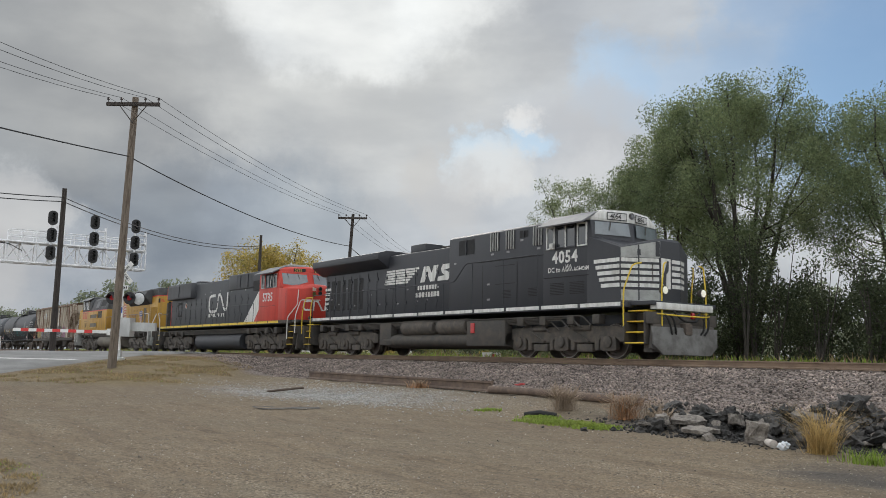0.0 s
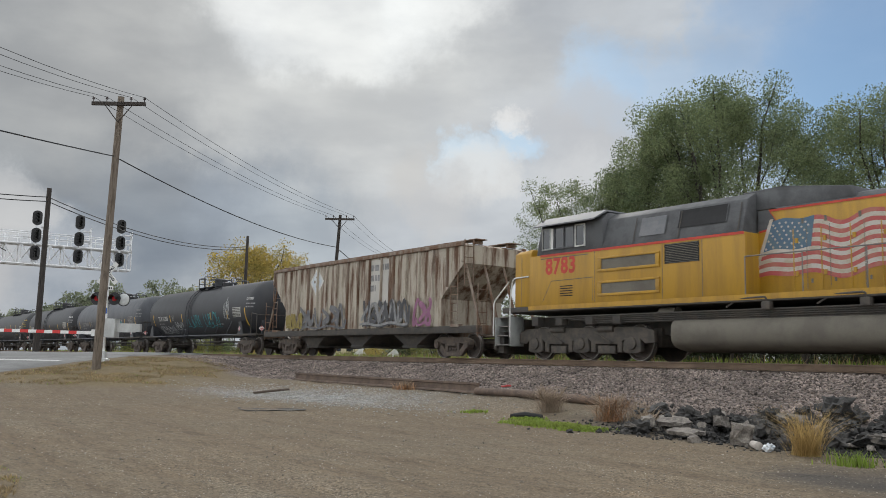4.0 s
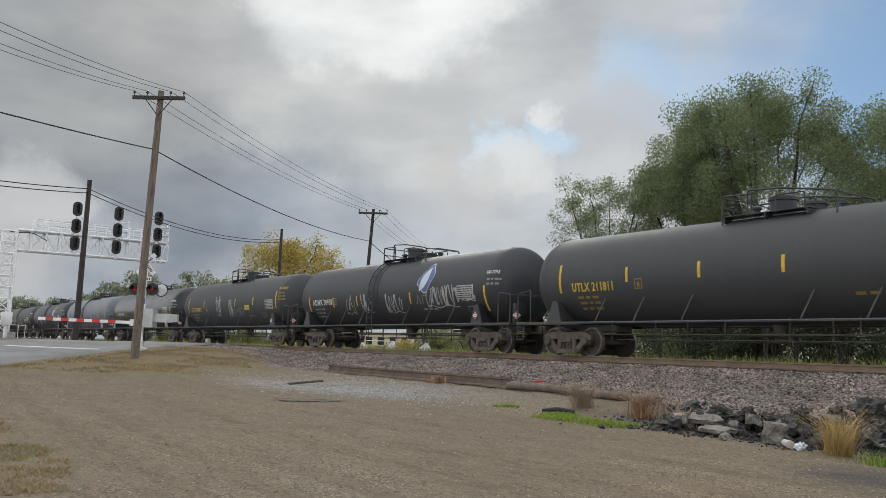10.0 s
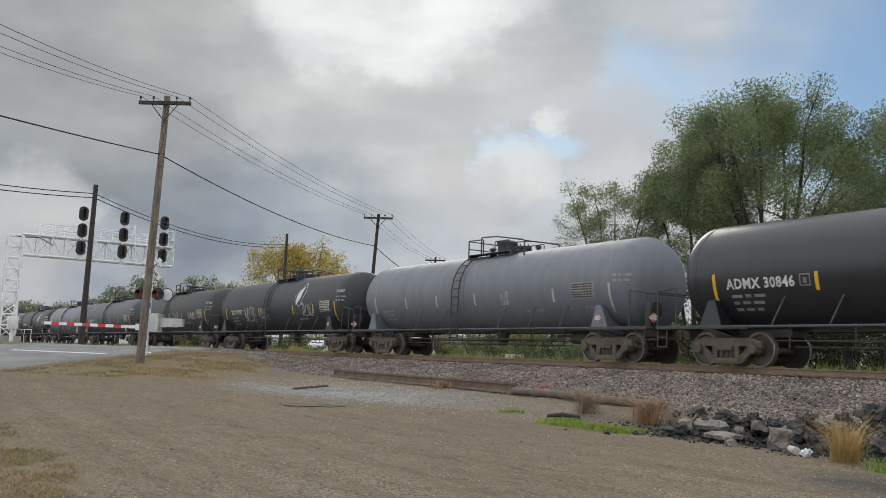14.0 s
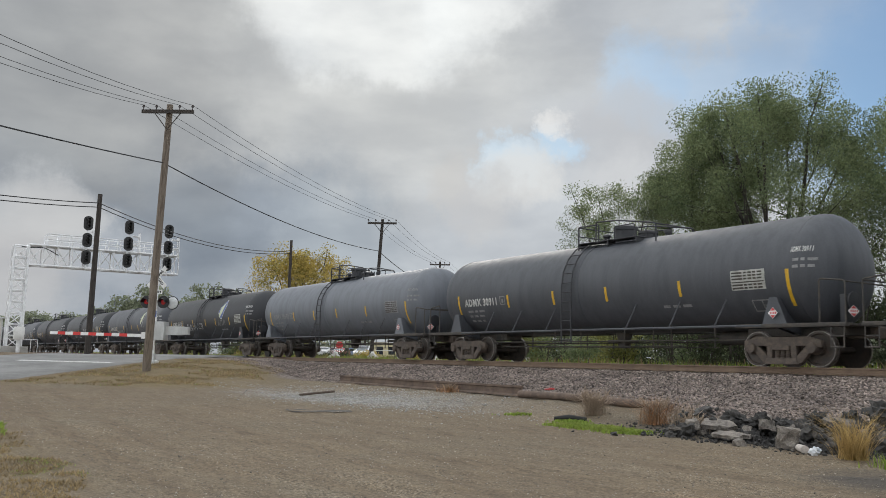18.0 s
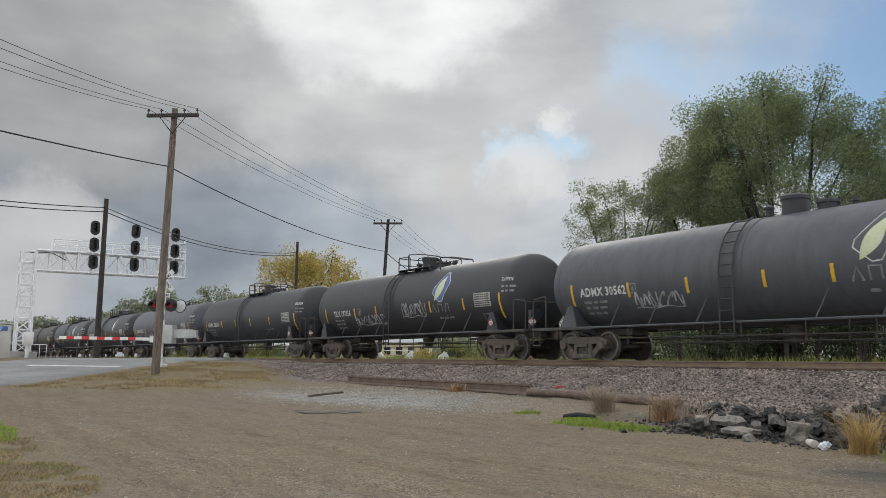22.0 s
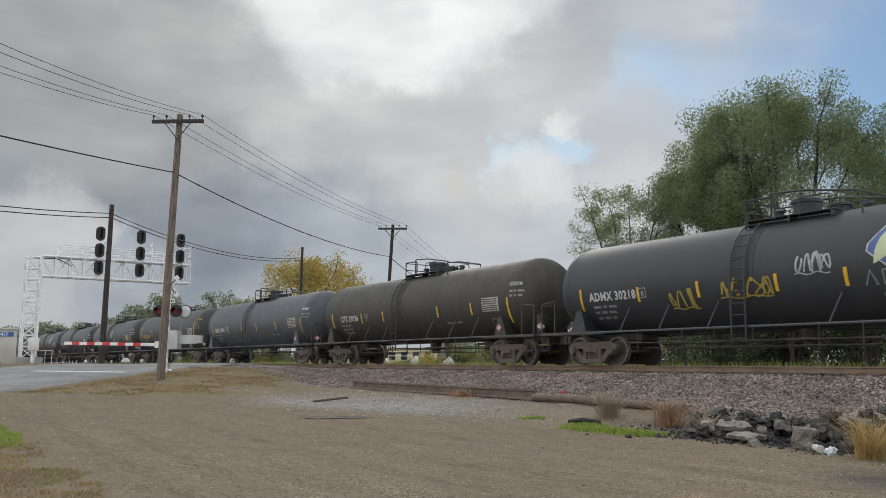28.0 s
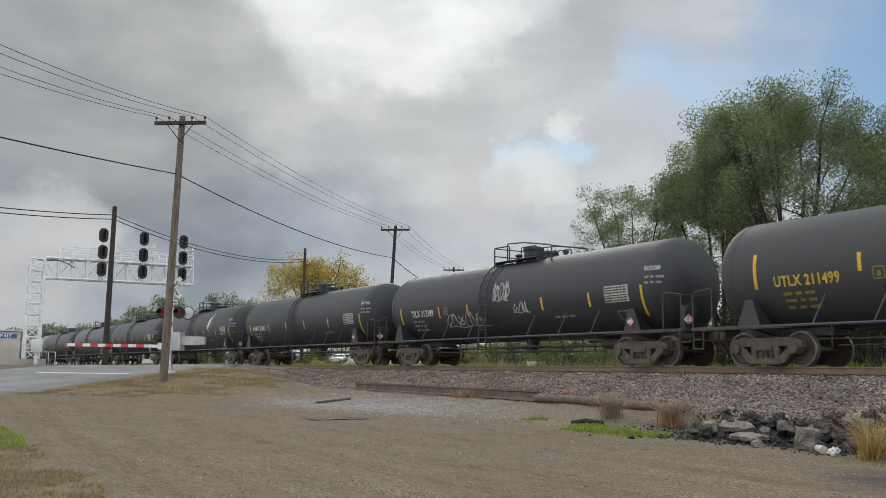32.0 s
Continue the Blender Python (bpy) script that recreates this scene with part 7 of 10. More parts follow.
def finish_car(car, paint, mark, style):
    """Paint, reporting mark, stripes, plates, logo and tags of one car."""
    for ob in car.children:
        if ob.name.startswith("tank") and not ob.name.startswith("tank_car"):
            ob.material_slots[0].link = "OBJECT"
            ob.material_slots[0].material = M[paint]
    yellow_marks, dim = "Y" in style, "D" in style
    ink = M["letter_yellow"] if yellow_marks else M["letter_dim"] if dim else M["letter"]
    ink2 = M["letter_yellow_dim"] if yellow_marks else M["letter_dim"]
    leased = mark.startswith(("T", "U", "C"))
    high = mark.startswith("U") or (not mark and "Y" in style)
    if mark:
        letter_part(car, mark, 0.37, (-6.3 if high else -6.1) if leased else -6.6, 2.03, ink, on_tank, 0.012, 0.80 if leased else 0.90)
        letter_part(car, mark, 0.19, 7.55, 3.02 if high else 2.86, ink, on_head, 0.004, 0.46)
        box = bmesh.new()
        for a, b, c, d in ((0, 0.3, 0, 0.03), (0, 0.3, 0.27, 0.3), (0, 0.03, 0.03, 0.27), (0.27, 0.3, 0.03, 0.27), (0.1, 0.2, 0.06, 0.2)):
            plate(box, a, b, c, d)
        part("plate_box", lay(box, -3.6 if leased else -4.42, 2.02, on_tank, 0.1), ink2, car, flat=True)
    print_lines(car, -6.1 if leased else -6.5, 1.80, ink2, 3)
    print_lines(car, 7.62, 2.78 if high else 2.62, ink2, 3 if high else 2, on_head, 0.55)
    print_lines(car, 3.2, 1.62, ink2, 1)
    band = M["white_stripe"] if "W" in style else M["yellow_stripe"]
    for u in (-6.85, 7.32) if high else (-7.0, 7.46):
        share("reflective_stripe", stripe_mesh("long", band, 2.46 if high else 1.98), car, Matrix.Translation((u, 0, 0)))
    if high:
        places = (-3.9, -1.2, 1.43, 4.15)
    elif leased:
        places = (-3.94, -1.88, 2.69, 5.11)
    elif "L" in style or not mark:
        places = (-4.45, -2.15, 0.42, 2.37, 4.84)
    else:
        places = (-3.95, -1.5, 1.0, 3.95)
    for u in places:
        share("reflective_stripe", stripe_mesh("short", band, 2.46 if high else 2.13), car, Matrix.Translation((u, 0, 0)))
    data_panel(car, 5.85 if leased else 5.74, 1.98, dim)
    bm = bmesh.new()
    for a, b, c, d in ((0, 0.62, 0, 0.03), (0, 0.62, 0.27, 0.3), (0, 0.03, 0.03, 0.27), (0.59, 0.62, 0.03, 0.27), (0.3, 0.33, 0.03, 0.27), (0.36, 0.55, 0.14, 0.17)):
        plate(bm, a, b, c, d)
    part("test_plate", lay(bm, 5.15 if high else 6.25, 1.50 if high else 1.42, on_tank, 0.1), M["letter_dim"], car, flat=True)
    placard(car, (7.08, -1.575, 1.34))
    placard(car, (9.03, -1.2, 1.34), 60)
    if "P" in style:      # darker repainted patches low on the side
        for u0, u1 in ((-3.4, -1.3), (-0.2, 4.7)):
            bm = bmesh.new()
            shape(bm, [(u0, 1.45), (u1, 1.45), (u1, 1.98), (u0 + 0.15, 2.02), (u0, 1.9)], 0.001)
            part("repainted_patch", lay(bm, 0, 0, on_tank, 0.08), M["gloss"], car, "fresh black repainted patch", flat=True)
    if "B" in style:      # small orange-yellow plate
        bm = bmesh.new()
        u0 = 2.85 if high else 1.5
        plate(bm, u0, u0 + 0.72, 2.0, 2.27)
        part("warning_plate", lay(bm, 0, 0, on_tank, 0.1), M["letter_yellow"], car, "orange-yellow warning plate", flat=True)
    if "L" in style:      # leaf emblem with a word shape under it
        loz, leaf = rounded_leaf(3.5, 2.88, 0.95)
        bm = bmesh.new()
        shape(bm, loz)
        emblem = part("emblem", lay(bm, 0, 0, on_tank, 0.08), M["letter"], car, "white-edged leaf emblem", flat=True)
        bm = bmesh.new()
        shape(bm, [(3.5 + (x - 3.5) * 0.94, 2.88 + (z - 2.88) * 0.94) for x, z in loz], 0.004)
        part("emblem_field", lay(bm, 0, 0, on_tank, 0.08), M["logo_blue"] if "b" in style else M[paint], emblem, flat=True)
        bm = bmesh.new()
        shape(bm, leaf, 0.008)
        part("leaf", lay(bm, 0, 0, on_tank, 0.08), M["logo_pale"] if "p" in style else M["logo_leaf"], emblem, flat=True)
        bm = bmesh.new()
        for k in range(3):
            x = 2.84 + k * 0.46
            ribbon(bm, [(x, 1.88), (x + (0.15 if k != 1 else 0), 2.22), (x + 0.30, 2.20 if k else 1.88), (x + (0.30 if k else 0.24), 1.90)], 0.05, 0.004)
        part("emblem_word", lay(bm, 0, 0, on_tank, 0.1), M["letter_dim"], car, flat=True)


BASE_CAR = tank_car()

# paint, mark, style, sprayed tags as (seed, u, z, width, height, strokes, colour), description
CARS = [
    ("black", "TILX 312383", "", [(1, -6.2, 1.25, 2.6, 0.45, 9, "spray_white"), (2, -1.2, 1.55, 2.2, 0.8, 6, "spray_teal"), (3, 1.6, 1.5, 2.3, 0.9, 6, "spray_teal"), (4, 4.6, 1.9, 0.8, 1.2, 4, "spray_white"), (5, -3.3, 1.45, 1.4, 0.5, 5, "spray_white")], "black tank car with teal and white graffiti"),
    ("dark_grey", "TILX 290394", "DB", [(6, -5.6, 1.25, 1.1, 0.5, 4, "spray_white"), (7, -4.2, 1.5, 2.6, 0.55, 8, "spray_grey"), (8, 2.45, 1.58, 2.0, 0.85, 5, "spray_white"), (58, 2.5, 1.62, 1.9, 0.75, 5, "spray_teal")], "dark grey tank car with an orange plate and white tags"),
    ("black", "ADMX 30570", "", [], "plain black tank car with white lettering"),
    ("soft_black", "UTLX 211811", "Y", [], "black tank car with yellow lettering"),
    ("black", "ADMX 30958", "Lbp", [(9, -3.3, 1.55, 0.9, 0.9, 3, "spray_white"), (10, -1.8, 1.6, 1.0, 0.9, 3, "spray_white"), (11, 0.4, 1.55, 1.3, 0.8, 5, "spray_white"), (12, 3.6, 1.7, 2.2, 0.9, 6, "spray_white"), (13, 6.0, 1.9, 0.9, 0.5, 3, "spray_white")], "black tank car with a blue leaf emblem and white tags"),
    ("soft_black", "UTLX 207072", "YB", [(14, -1.85, 1.7, 0.85, 1.25, 4, "spray_white"), (15, 0.38, 1.65, 0.62, 1.1, 3, "spray_white"), (16, 1.1, 1.68, 1.6, 0.5, 6, "spray_grey")], "black tank car with yellow lettering, orange plate and tags"),
    ("gloss", "ADMX 30846", "", [], "freshly painted glossy black tank car"),
    ("grey", "", "DW", [(17, 2.0, 1.9, 0.4, 0.35, 2, "spray_white")], "light grey tank car with faded lettering"),
    ("black", "TILX 197837", "Lp", [(18, -4.0, 1.6, 1.6, 0.9, 4, "spray_white"), (19, -1.7, 1.7, 1.2, 0.7, 4, "spray_white"), (20, 3.8, 1.8, 1.3, 0.7, 4, "spray_white")], "black tank car with a pale leaf emblem and tags"),
    ("soft_black", "TCBX 194108", "", [(21, -3.9, 1.45, 4.3, 0.95, 6, "letter_dim"), (22, -3.8, 1.4, 4.2, 1.0, 7, "letter_dim"), (23, 0.6, 1.75, 1.6, 0.7, 5, "spray_white"), (24, 4.0, 1.9, 1.6, 0.45, 7, "spray_white"), (25, -4.6, 1.1, 0.9, 0.35, 4, "spray_white")], "black tank car with large grey graffiti letters"),
    ("dark_grey", "ADMX 30911", "", [], "dark bluish-grey tank car with white lettering"),
    ("grey", "ADMX 30193", "D", [], "grey tank car with faded lettering"),
    ("black", "ADMX 30110", "Lb", [(26, -3.6, 1.65, 1.2, 0.5, 4, "spray_white"), (27, -2.2, 1.75, 2.0, 0.45, 6, "spray_white"), (28, 0.6, 1.7, 1.1, 0.4, 4, "spray_dark")], "black tank car with a leaf emblem and white tags"),
    ("dark_grey", "ADMX 30562", "LN", [(29, -4.3, 1.55, 1.9, 0.5, 6, "spray_white")], "dark grey tank car with a leaf emblem and a tag"),
    ("black", "TILX 197816", "Lb", [(30, -4.0, 1.55, 2.9, 0.45, 9, "spray_white"), (31, 0.4, 1.75, 1.9, 0.7, 5, "spray_white")], "black tank car with a leaf emblem and white tags"),
    ("black", "ADMX 30259", "", [], "plain black tank car with white lettering"),
    ("dark_grey", "ADMX 30058", "", [(32, -4.5, 1.50, 3.2, 0.42, 9, "spray_white"), (33, -0.4, 1.85, 1.0, 0.85, 5, "spray_white"), (34, 1.55, 1.58, 0.85, 0.8, 4, "spray_white"), (35, 2.55, 1.66, 1.4, 0.36, 5, "spray_white"), (36, 4.05, 1.58, 1.25, 0.58, 5, "spray_white"), (37, 5.35, 1.50, 1.45, 0.65, 5, "spray_white")], "grey tank car covered in white tags"),
    ("black", "ADMX 30147", "Lp", [(38, -2.6, 1.6, 1.6, 0.6, 5, "spray_white"), (39, 2.4, 1.5, 1.0, 0.4, 4, "spray_white")], "black tank car with a pale leaf emblem"),
    ("black", "ADMX 30218", "Lb", [(40, -3.2, 1.6, 1.0, 0.6, 4, "spray_yellow"), (41, -1.4, 1.8, 1.7, 0.55, 6, "spray_yellow"), (42, 1.0, 2.25, 1.0, 0.6, 4, "spray_white")], "black tank car with a leaf emblem and yellow tags"),
    ("brown_black", "CITX 220124", "", [], "brownish-black dusty tank car with white lettering"),
    ("dark_grey", "ADMX 30841", "", [], "bluish-grey tank car with white lettering"),
    ("soft_black", "UTLX 211499", "YP", [], "black tank car with yellow lettering"),
    ("black", "TILX 312389", "", [(43, -3.5, 1.5, 2.9, 0.6, 7, "spray_white"), (44, -0.13, 2.35, 1.0, 0.75, 6, "spray_white"), (45, 1.07, 1.88, 0.95, 0.4, 4, "spray_white")], "black tank car with white graffiti"),
    ("black", "ADMX 30242", "", [], "plain black tank car with white lettering"),
    ("black", "ADMX 30", "L", [(46, -2.0, 1.6, 1.4, 0.6, 5, "spray_white")], "black tank car with a pale leaf emblem"),
    ("black", "", "", [], "plain black tank car with dull paint"),
    ("dark_grey", "", "D", [], "dark grey tank car"),
    ("black", "", "", [], "plain black tank car with dull paint"),
    ("grey", "", "DW", [], "light grey tank car"),
    ("black", "", "Y", [], "black tank car with yellow marks"),
    ("black", "", "", [], "plain black tank car with dull paint"),
]
for k, (paint, mark, style, tags, words) in enumerate(CARS):
    one = BASE_CAR if k == len(CARS) - 1 else copy_thing(BASE_CAR, Matrix())
    tagged(one, words)
    if "N" in style:      # no railing round the fittings
        for ob in [o for o in one.children if o.name.split(".")[0] in ("guard_rail", "platform")]:
            bpy.data.objects.remove(ob)
    if mark.startswith("U"):      # their ladder hangs on the far side
        for ob in [o for o in one.children if o.name.split(".")[0] in ("ladder", "tank_band")]:
            bpy.data.objects.remove(ob)
    finish_car(one, paint, mark, style)
    for seed, u, z, w, h, n, colour in tags:
        part("graffiti_tag", lay(scrawl(seed, w, h, n, 0.13 if colour == "letter_dim" else 0.055), u, z, on_tank, 0), M[colour], one, flat=True)
    TRAIN.append((one, 85.3 + CAR * (k + 0.5)))

# ---- locomotives: x runs to the cab end, z = 0 on the rail ----
def flat_side(y, near=-1, skew=0.0):
    """The plane side of a body at half width y; u runs to the viewer's right."""
    return lambda u, z, lift=0.0: Vector((u if near < 0 else -u, near * (y + 0.006 + lift), z))


def loco_side_frame(bm, y):
    o = -1 if y < 0 else 1
    a, b = sorted((y, y + o * 0.14))
    prism(bm, [(-2.86, 0.52), (-2.84, 0.88), (-2.3, 0.98), (2.3, 0.98), (2.84, 0.88), (2.86, 0.52), (2.5, 0.50), (2.4, 0.62), (1.7, 0.62), (1.55, 0.48), (0.5, 0.48), (0.35, 0.62), (-0.35, 0.62), (-0.5, 0.48), (-1.55, 0.48), (-1.7, 0.62), (-2.4, 0.62), (-2.5, 0.50)], a, b, bevel=0.015)
    for k in (-2.05, 0.0, 2.05):
        prism(bm, [(k - 0.34, 0.28), (k - 0.30, 0.66), (k + 0.30, 0.66), (k + 0.34, 0.28), (k + 0.2, 0.22), (k - 0.2, 0.22)], a - 0.03 * (o < 0), b + 0.03 * (o > 0), bevel=0.012)
        e = b if o > 0 else a
        lathe(bm, [(e - o * 0.02, 0.19), (e + o * 0.09, 0.18), (e + o * 0.11, 0.12), (e + o * 0.12, 0.02)], "y", 16, (k, 0, 0.50))
    for k in (-1.02, 1.02):
        for j in range(5):
            lathe(bm, [(0.42 + j * 0.05, 0.07), (0.435 + j * 0.05, 0.09), (0.455 + j * 0.05, 0.07)], "z", 8, (k, y + o * 0.05, 0))
        rod(bm, (k - 0.45, y + o * 0.18, 0.86), (k + 0.25, y + o * 0.18, 0.52), 0.035, 6)
        rod(bm, (k - 0.3, y + o * 0.12, 0.93), (k + 0.3, y + o * 0.12, 0.93), 0.10, 10)
        quick_box(bm, k - 0.34, k + 0.34, a, b, 0.20, 0.44, 0.02)
        quick_box(bm, k - 0.62, k - 0.44, a, b, 0.24, 0.62, 0.02)
        quick_box(bm, k + 0.44, k + 0.62, a, b, 0.24, 0.62, 0.02)


_bm = bmesh.new()
loco_side_frame(_bm, -0.98)
LOCO_FRAME_ME = mesh_of("side_frame", _bm, M["loco_truck"])
_bm = bmesh.new()
quick_box(_bm, -2.7, 2.7, -0.6, 0.6, 0.42, 0.95, 0.03)
for _k in (-1.0, 1.0):
    quick_box(_bm, _k - 0.3, _k + 0.3, -0.95, 0.95, 0.55, 0.9, 0.02)
LOCO_BOLSTER_ME = mesh_of("truck", _bm, M["loco_truck"])


def loco_truck(parent, x):
    t = share("truck", LOCO_BOLSTER_ME, parent, Matrix.Translation((x, 0, 0)))
    share("side_frame", LOCO_FRAME_ME, t)
    share("side_frame", LOCO_FRAME_ME, t, pose(0, 0, 0, 0, 0, 180))
    for k in (-2.05, 0.0, 2.05):
        wheelset(t, k, 0.53, True)


def facet(x0, y0, x1, y1):
    """An upright plane from one plan point to another; u runs along it, lift goes outwards."""
    d = Vector((x1 - x0, y1 - y0, 0)).normalized()
    n = Vector((d.y, -d.x, 0))
    return lambda u, z, lift=0.0: Vector((x0, y0, z)) + d * u + n * (0.008 + lift)


def ringed(bm, rings, bevel=0.0):
    """A skin through rings of equally many points, closed at both ends."""
    vs = [[bm.verts.new(p) for p in ring] for ring in rings]
    fs = []
    for a, b in zip(vs, vs[1:]):
        for k in range(len(a)):
            fs.append(bm.faces.new((a[k], a[(k + 1) % len(a)], b[(k + 1) % len(a)], b[k])))
    fs += [bm.faces.new(vs[0][::-1]), bm.faces.new(vs[-1])]
    bmesh.ops.recalc_face_normals(bm, faces=fs)
    if bevel:
        bmesh.ops.bevel(bm, geom=list({e for f in fs for e in f.edges}), offset=bevel, segments=2, affect="EDGES", profile=0.5)


def mirrored(near):
    """The near half of a plan outline and its mirror image, as one ring."""
    return list(near) + [(x, -y, z) for x, y, z in reversed(near)]


def boxed(name, mat, parent, dims, bevel=0.03, label=""):
    bm = bmesh.new()
    quick_box(bm, *dims, bevel)
    return part(name, bm, mat, parent, label)


def handrail(parent, pts, mat, r=0.018):
    bm = bmesh.new()
    tube(bm, pts, r)
    return part("handrail", bm, mat, parent)


def walk_rails(parent, x0, x1, zt, near, mat, posts, z0=1.66, knee=None):
    """A side handrail with its stanchions."""
    y = near * 1.50
    bm = bmesh.new()
    line = [(x0, y, zt), (x1, y, zt)] if not knee else [(x0, y, zt), (knee[0], y, zt), (knee[1], y, knee[2]), (x1, y, knee[2])]
    tube(bm, rounded(line, 0.15), 0.018)
    part("handrail", bm, mat, parent)
    for k in range(posts):
        x = x0 + (x1 - x0) * k / (posts - 1)
        z = zt
        if knee and x > knee[1]:
            z = knee[2]
        elif knee and x > knee[0]:
            z = zt + (knee[2] - zt) * (x - knee[0]) / (knee[1] - knee[0])
        bm = bmesh.new()
        rod(bm, (x, y, z0), (x, y, z), 0.016, 6)
        part("stanchion", bm, mat, parent)


def loco_base(name, label, half, deck, trucks, frame_mat, tank, tank_mat, group="locomotives of the train"):
    lo = thing(name, label, "locomotive", group)
    bm = bmesh.new()
    quick_box(bm, -half + 1.15, half - 1.0, -1.52, 1.52, deck - 0.17, deck, 0.02)
    quick_box(bm, -half + 1.5, half - 1.5, -0.5, 0.5, 0.75, deck - 0.3, 0.02)
    part("frame", bm, frame_mat, lo)
    for x in trucks:
        loco_truck(lo, x)
    bm = bmesh.new()
    a, b, z0, z1 = tank
    ring, mid, tall = [], (z0 + z1) / 2, (z1 - z0) / 2
    for k in range(28):
        c, d = math.cos(k * math.tau / 28), math.sin(k * math.tau / 28)
        ring.append((math.copysign(abs(c) ** 0.62, c) * 1.45, mid + math.copysign(abs(d) ** 0.62, d) * tall))
    prism(bm, ring, a, b, "x")
    part("fuel_tank", bm, tank_mat, lo)
    bm = bmesh.new()
    rnd = random.Random(half)
    for k in range(5):
        z = deck - 0.36 - 0.05 * k
        y = -1.40 + 0.03 * k
        tube(bm, rounded([(trucks[0] - 1.8 + k * 0.6, y, z), (0, y, z), (trucks[1] + 1.2 - k * 0.5, y, z), (trucks[1] + 1.6 - k * 0.5, y, z - 0.3)], 0.12), rnd.uniform(0.02, 0.035))
        tube(bm, [(trucks[0] - 1.8 + k * 0.6, -y, z), (trucks[1] + 1.2 - k * 0.5, -y, z)], 0.03)
    for x in trucks:
        for k in (-1.7, -0.6, 0.7, 1.8):
            quick_box(bm, x + k - 0.15, x + k + 0.15, -1.42, -1.15, deck - 0.62, deck - 0.33, 0.02)
            quick_box(bm, x + k - 0.15, x + k + 0.15, 1.15, 1.42, deck - 0.62, deck - 0.33, 0.02)
    part("piping", bm, M["under"], lo)
    for s in (-1, 1):
        e = half if s > 0 else -half
        bm = bmesh.new()
        quick_box(bm, min(e - s * 1.1, e - s * 0.25), max(e - s * 1.1, e - s * 0.25), -0.16, 0.16, 0.72, 1.04, 0.02)
        quick_box(bm, min(e - s * 0.3, e), max(e - s * 0.3, e), -0.19, 0.14, 0.70, 1.06, 0.06)
        part("coupler", bm, M["truck"], lo)
        bm = bmesh.new()
        for y in (-0.7, -0.45, 0.45, 0.7):
            tube(bm, rounded([(e - s * 0.7, y, 1.05), (e - s * 0.35, y, 0.95), (e - s * 0.25, y * 0.9, 0.55), (e - s * 0.15, y * 0.7, 0.5)], 0.15), 0.025)
        part("air_hose", bm, M["rubber"], lo)
    return lo


def end_steps(lo, x, s, near_mat, edge_mat, deck, plow_mat):
    """Step wells on both sides of an end, with the pilot plate between them. x: outer face, s: +1 at the +x end."""
    bm = bmesh.new()
    prism(bm, [(-1.35, 1.0), (1.35, 1.0), (1.42, 0.30), (0.9, 0.16), (-0.9, 0.16), (-1.42, 0.30)], min(x - s * 0.12, x), max(x - s * 0.12, x), "x", bevel=0.02)
    quick_box(bm, min(x - s * 0.16, x - s * 0.02), max(x - s * 0.16, x - s * 0.02), -1.5, 1.5, 1.0, deck, 0.02)
    for y in (-1.2, 1.2):
        prism(bm, [(min(y, y * 1.0) - 0.1, 0.2), (y + 0.1, 0.2), (y + 0.1, 0.9), (y - 0.1, 0.9)], min(x - s * 0.4, x - s * 0.1), max(x - s * 0.4, x - s * 0.1), "x")
    part("pilot", bm, plow_mat, lo)
    for y in (-1, 1):
        bm = bmesh.new()
        a, b = sorted((x - s * 0.18, x - s * 0.98))
        quick_box(bm, a, a + 0.03, min(y * 0.95, y * 1.52), max(y * 0.95, y * 1.52), 0.42, deck, 0.005)
        quick_box(bm, b - 0.03, b, min(y * 0.95, y * 1.52), max(y * 0.95, y * 1.52), 0.42, deck, 0.005)
        quick_box(bm, a, b, min(y * 0.93, y * 0.97), max(y * 0.93, y * 0.97), 0.42, deck)
        well = part("step_well", bm, near_mat, lo)
        for k in range(4):
            z = 0.44 + k * 0.31
            bm = bmesh.new()
            quick_box(bm, a + 0.032, b - 0.032, min(y * 0.98, y * (1.50 - 0.05 * k)), max(y * 0.98, y * (1.50 - 0.05 * k)), z, z + 0.035, 0.005)
            part("step", bm, edge_mat, well)


def grille(parent, u0, u1, z0, z1, surface, bars, mat, name="grille", back=None):
    bm = bmesh.new()
    plate(bm, u0, u1, z0, z1, 0.002)
    g = part(name, lay(bm, 0, 0, surface, 0), back or M["dark_grille"], parent, flat=True)
    bm = bmesh.new()
    for k in range(bars):
        u = u0 + (u1 - u0) * (k + 0.5) / bars
        p, q = surface(u - 0.02, z0, 0.0), surface(u + 0.02, z1, 0.035)
        quick_box(bm, min(p.x, q.x), max(p.x, q.x), min(p.y, q.y), max(p.y, q.y), z0, z1)
    part("grille_bar", bm, mat, g)


def window(parent, u0, u1, z0, z1, surface, frame_mat, name="cab_window", skew=0.0):
    bm = bmesh.new()
    shape(bm, [(u0, z0), (u1, z0), (u1 + skew, z1), (u0 + skew, z1)], 0.006)
    w = part(name, lay(bm, 0, 0, surface, 0), M["glass"], parent, flat=True)
    bm = bmesh.new()
    t = 0.045
    for a, b, c, d in ((u0 - t, u1 + t, z1, z1 + t), (u0 - t, u1 + t, z0 - t, z0), (u0 - t, u0, z0, z1), (u1, u1 + t, z0, z1)):
        p, q = surface(a, c, 0.0), surface(b, d, 0.03)
        quick_box(bm, min(p.x, q.x), max(p.x, q.x), min(p.y, q.y), max(p.y, q.y), c, d)
    part("window_frame", bm, frame_mat, w)
    return w


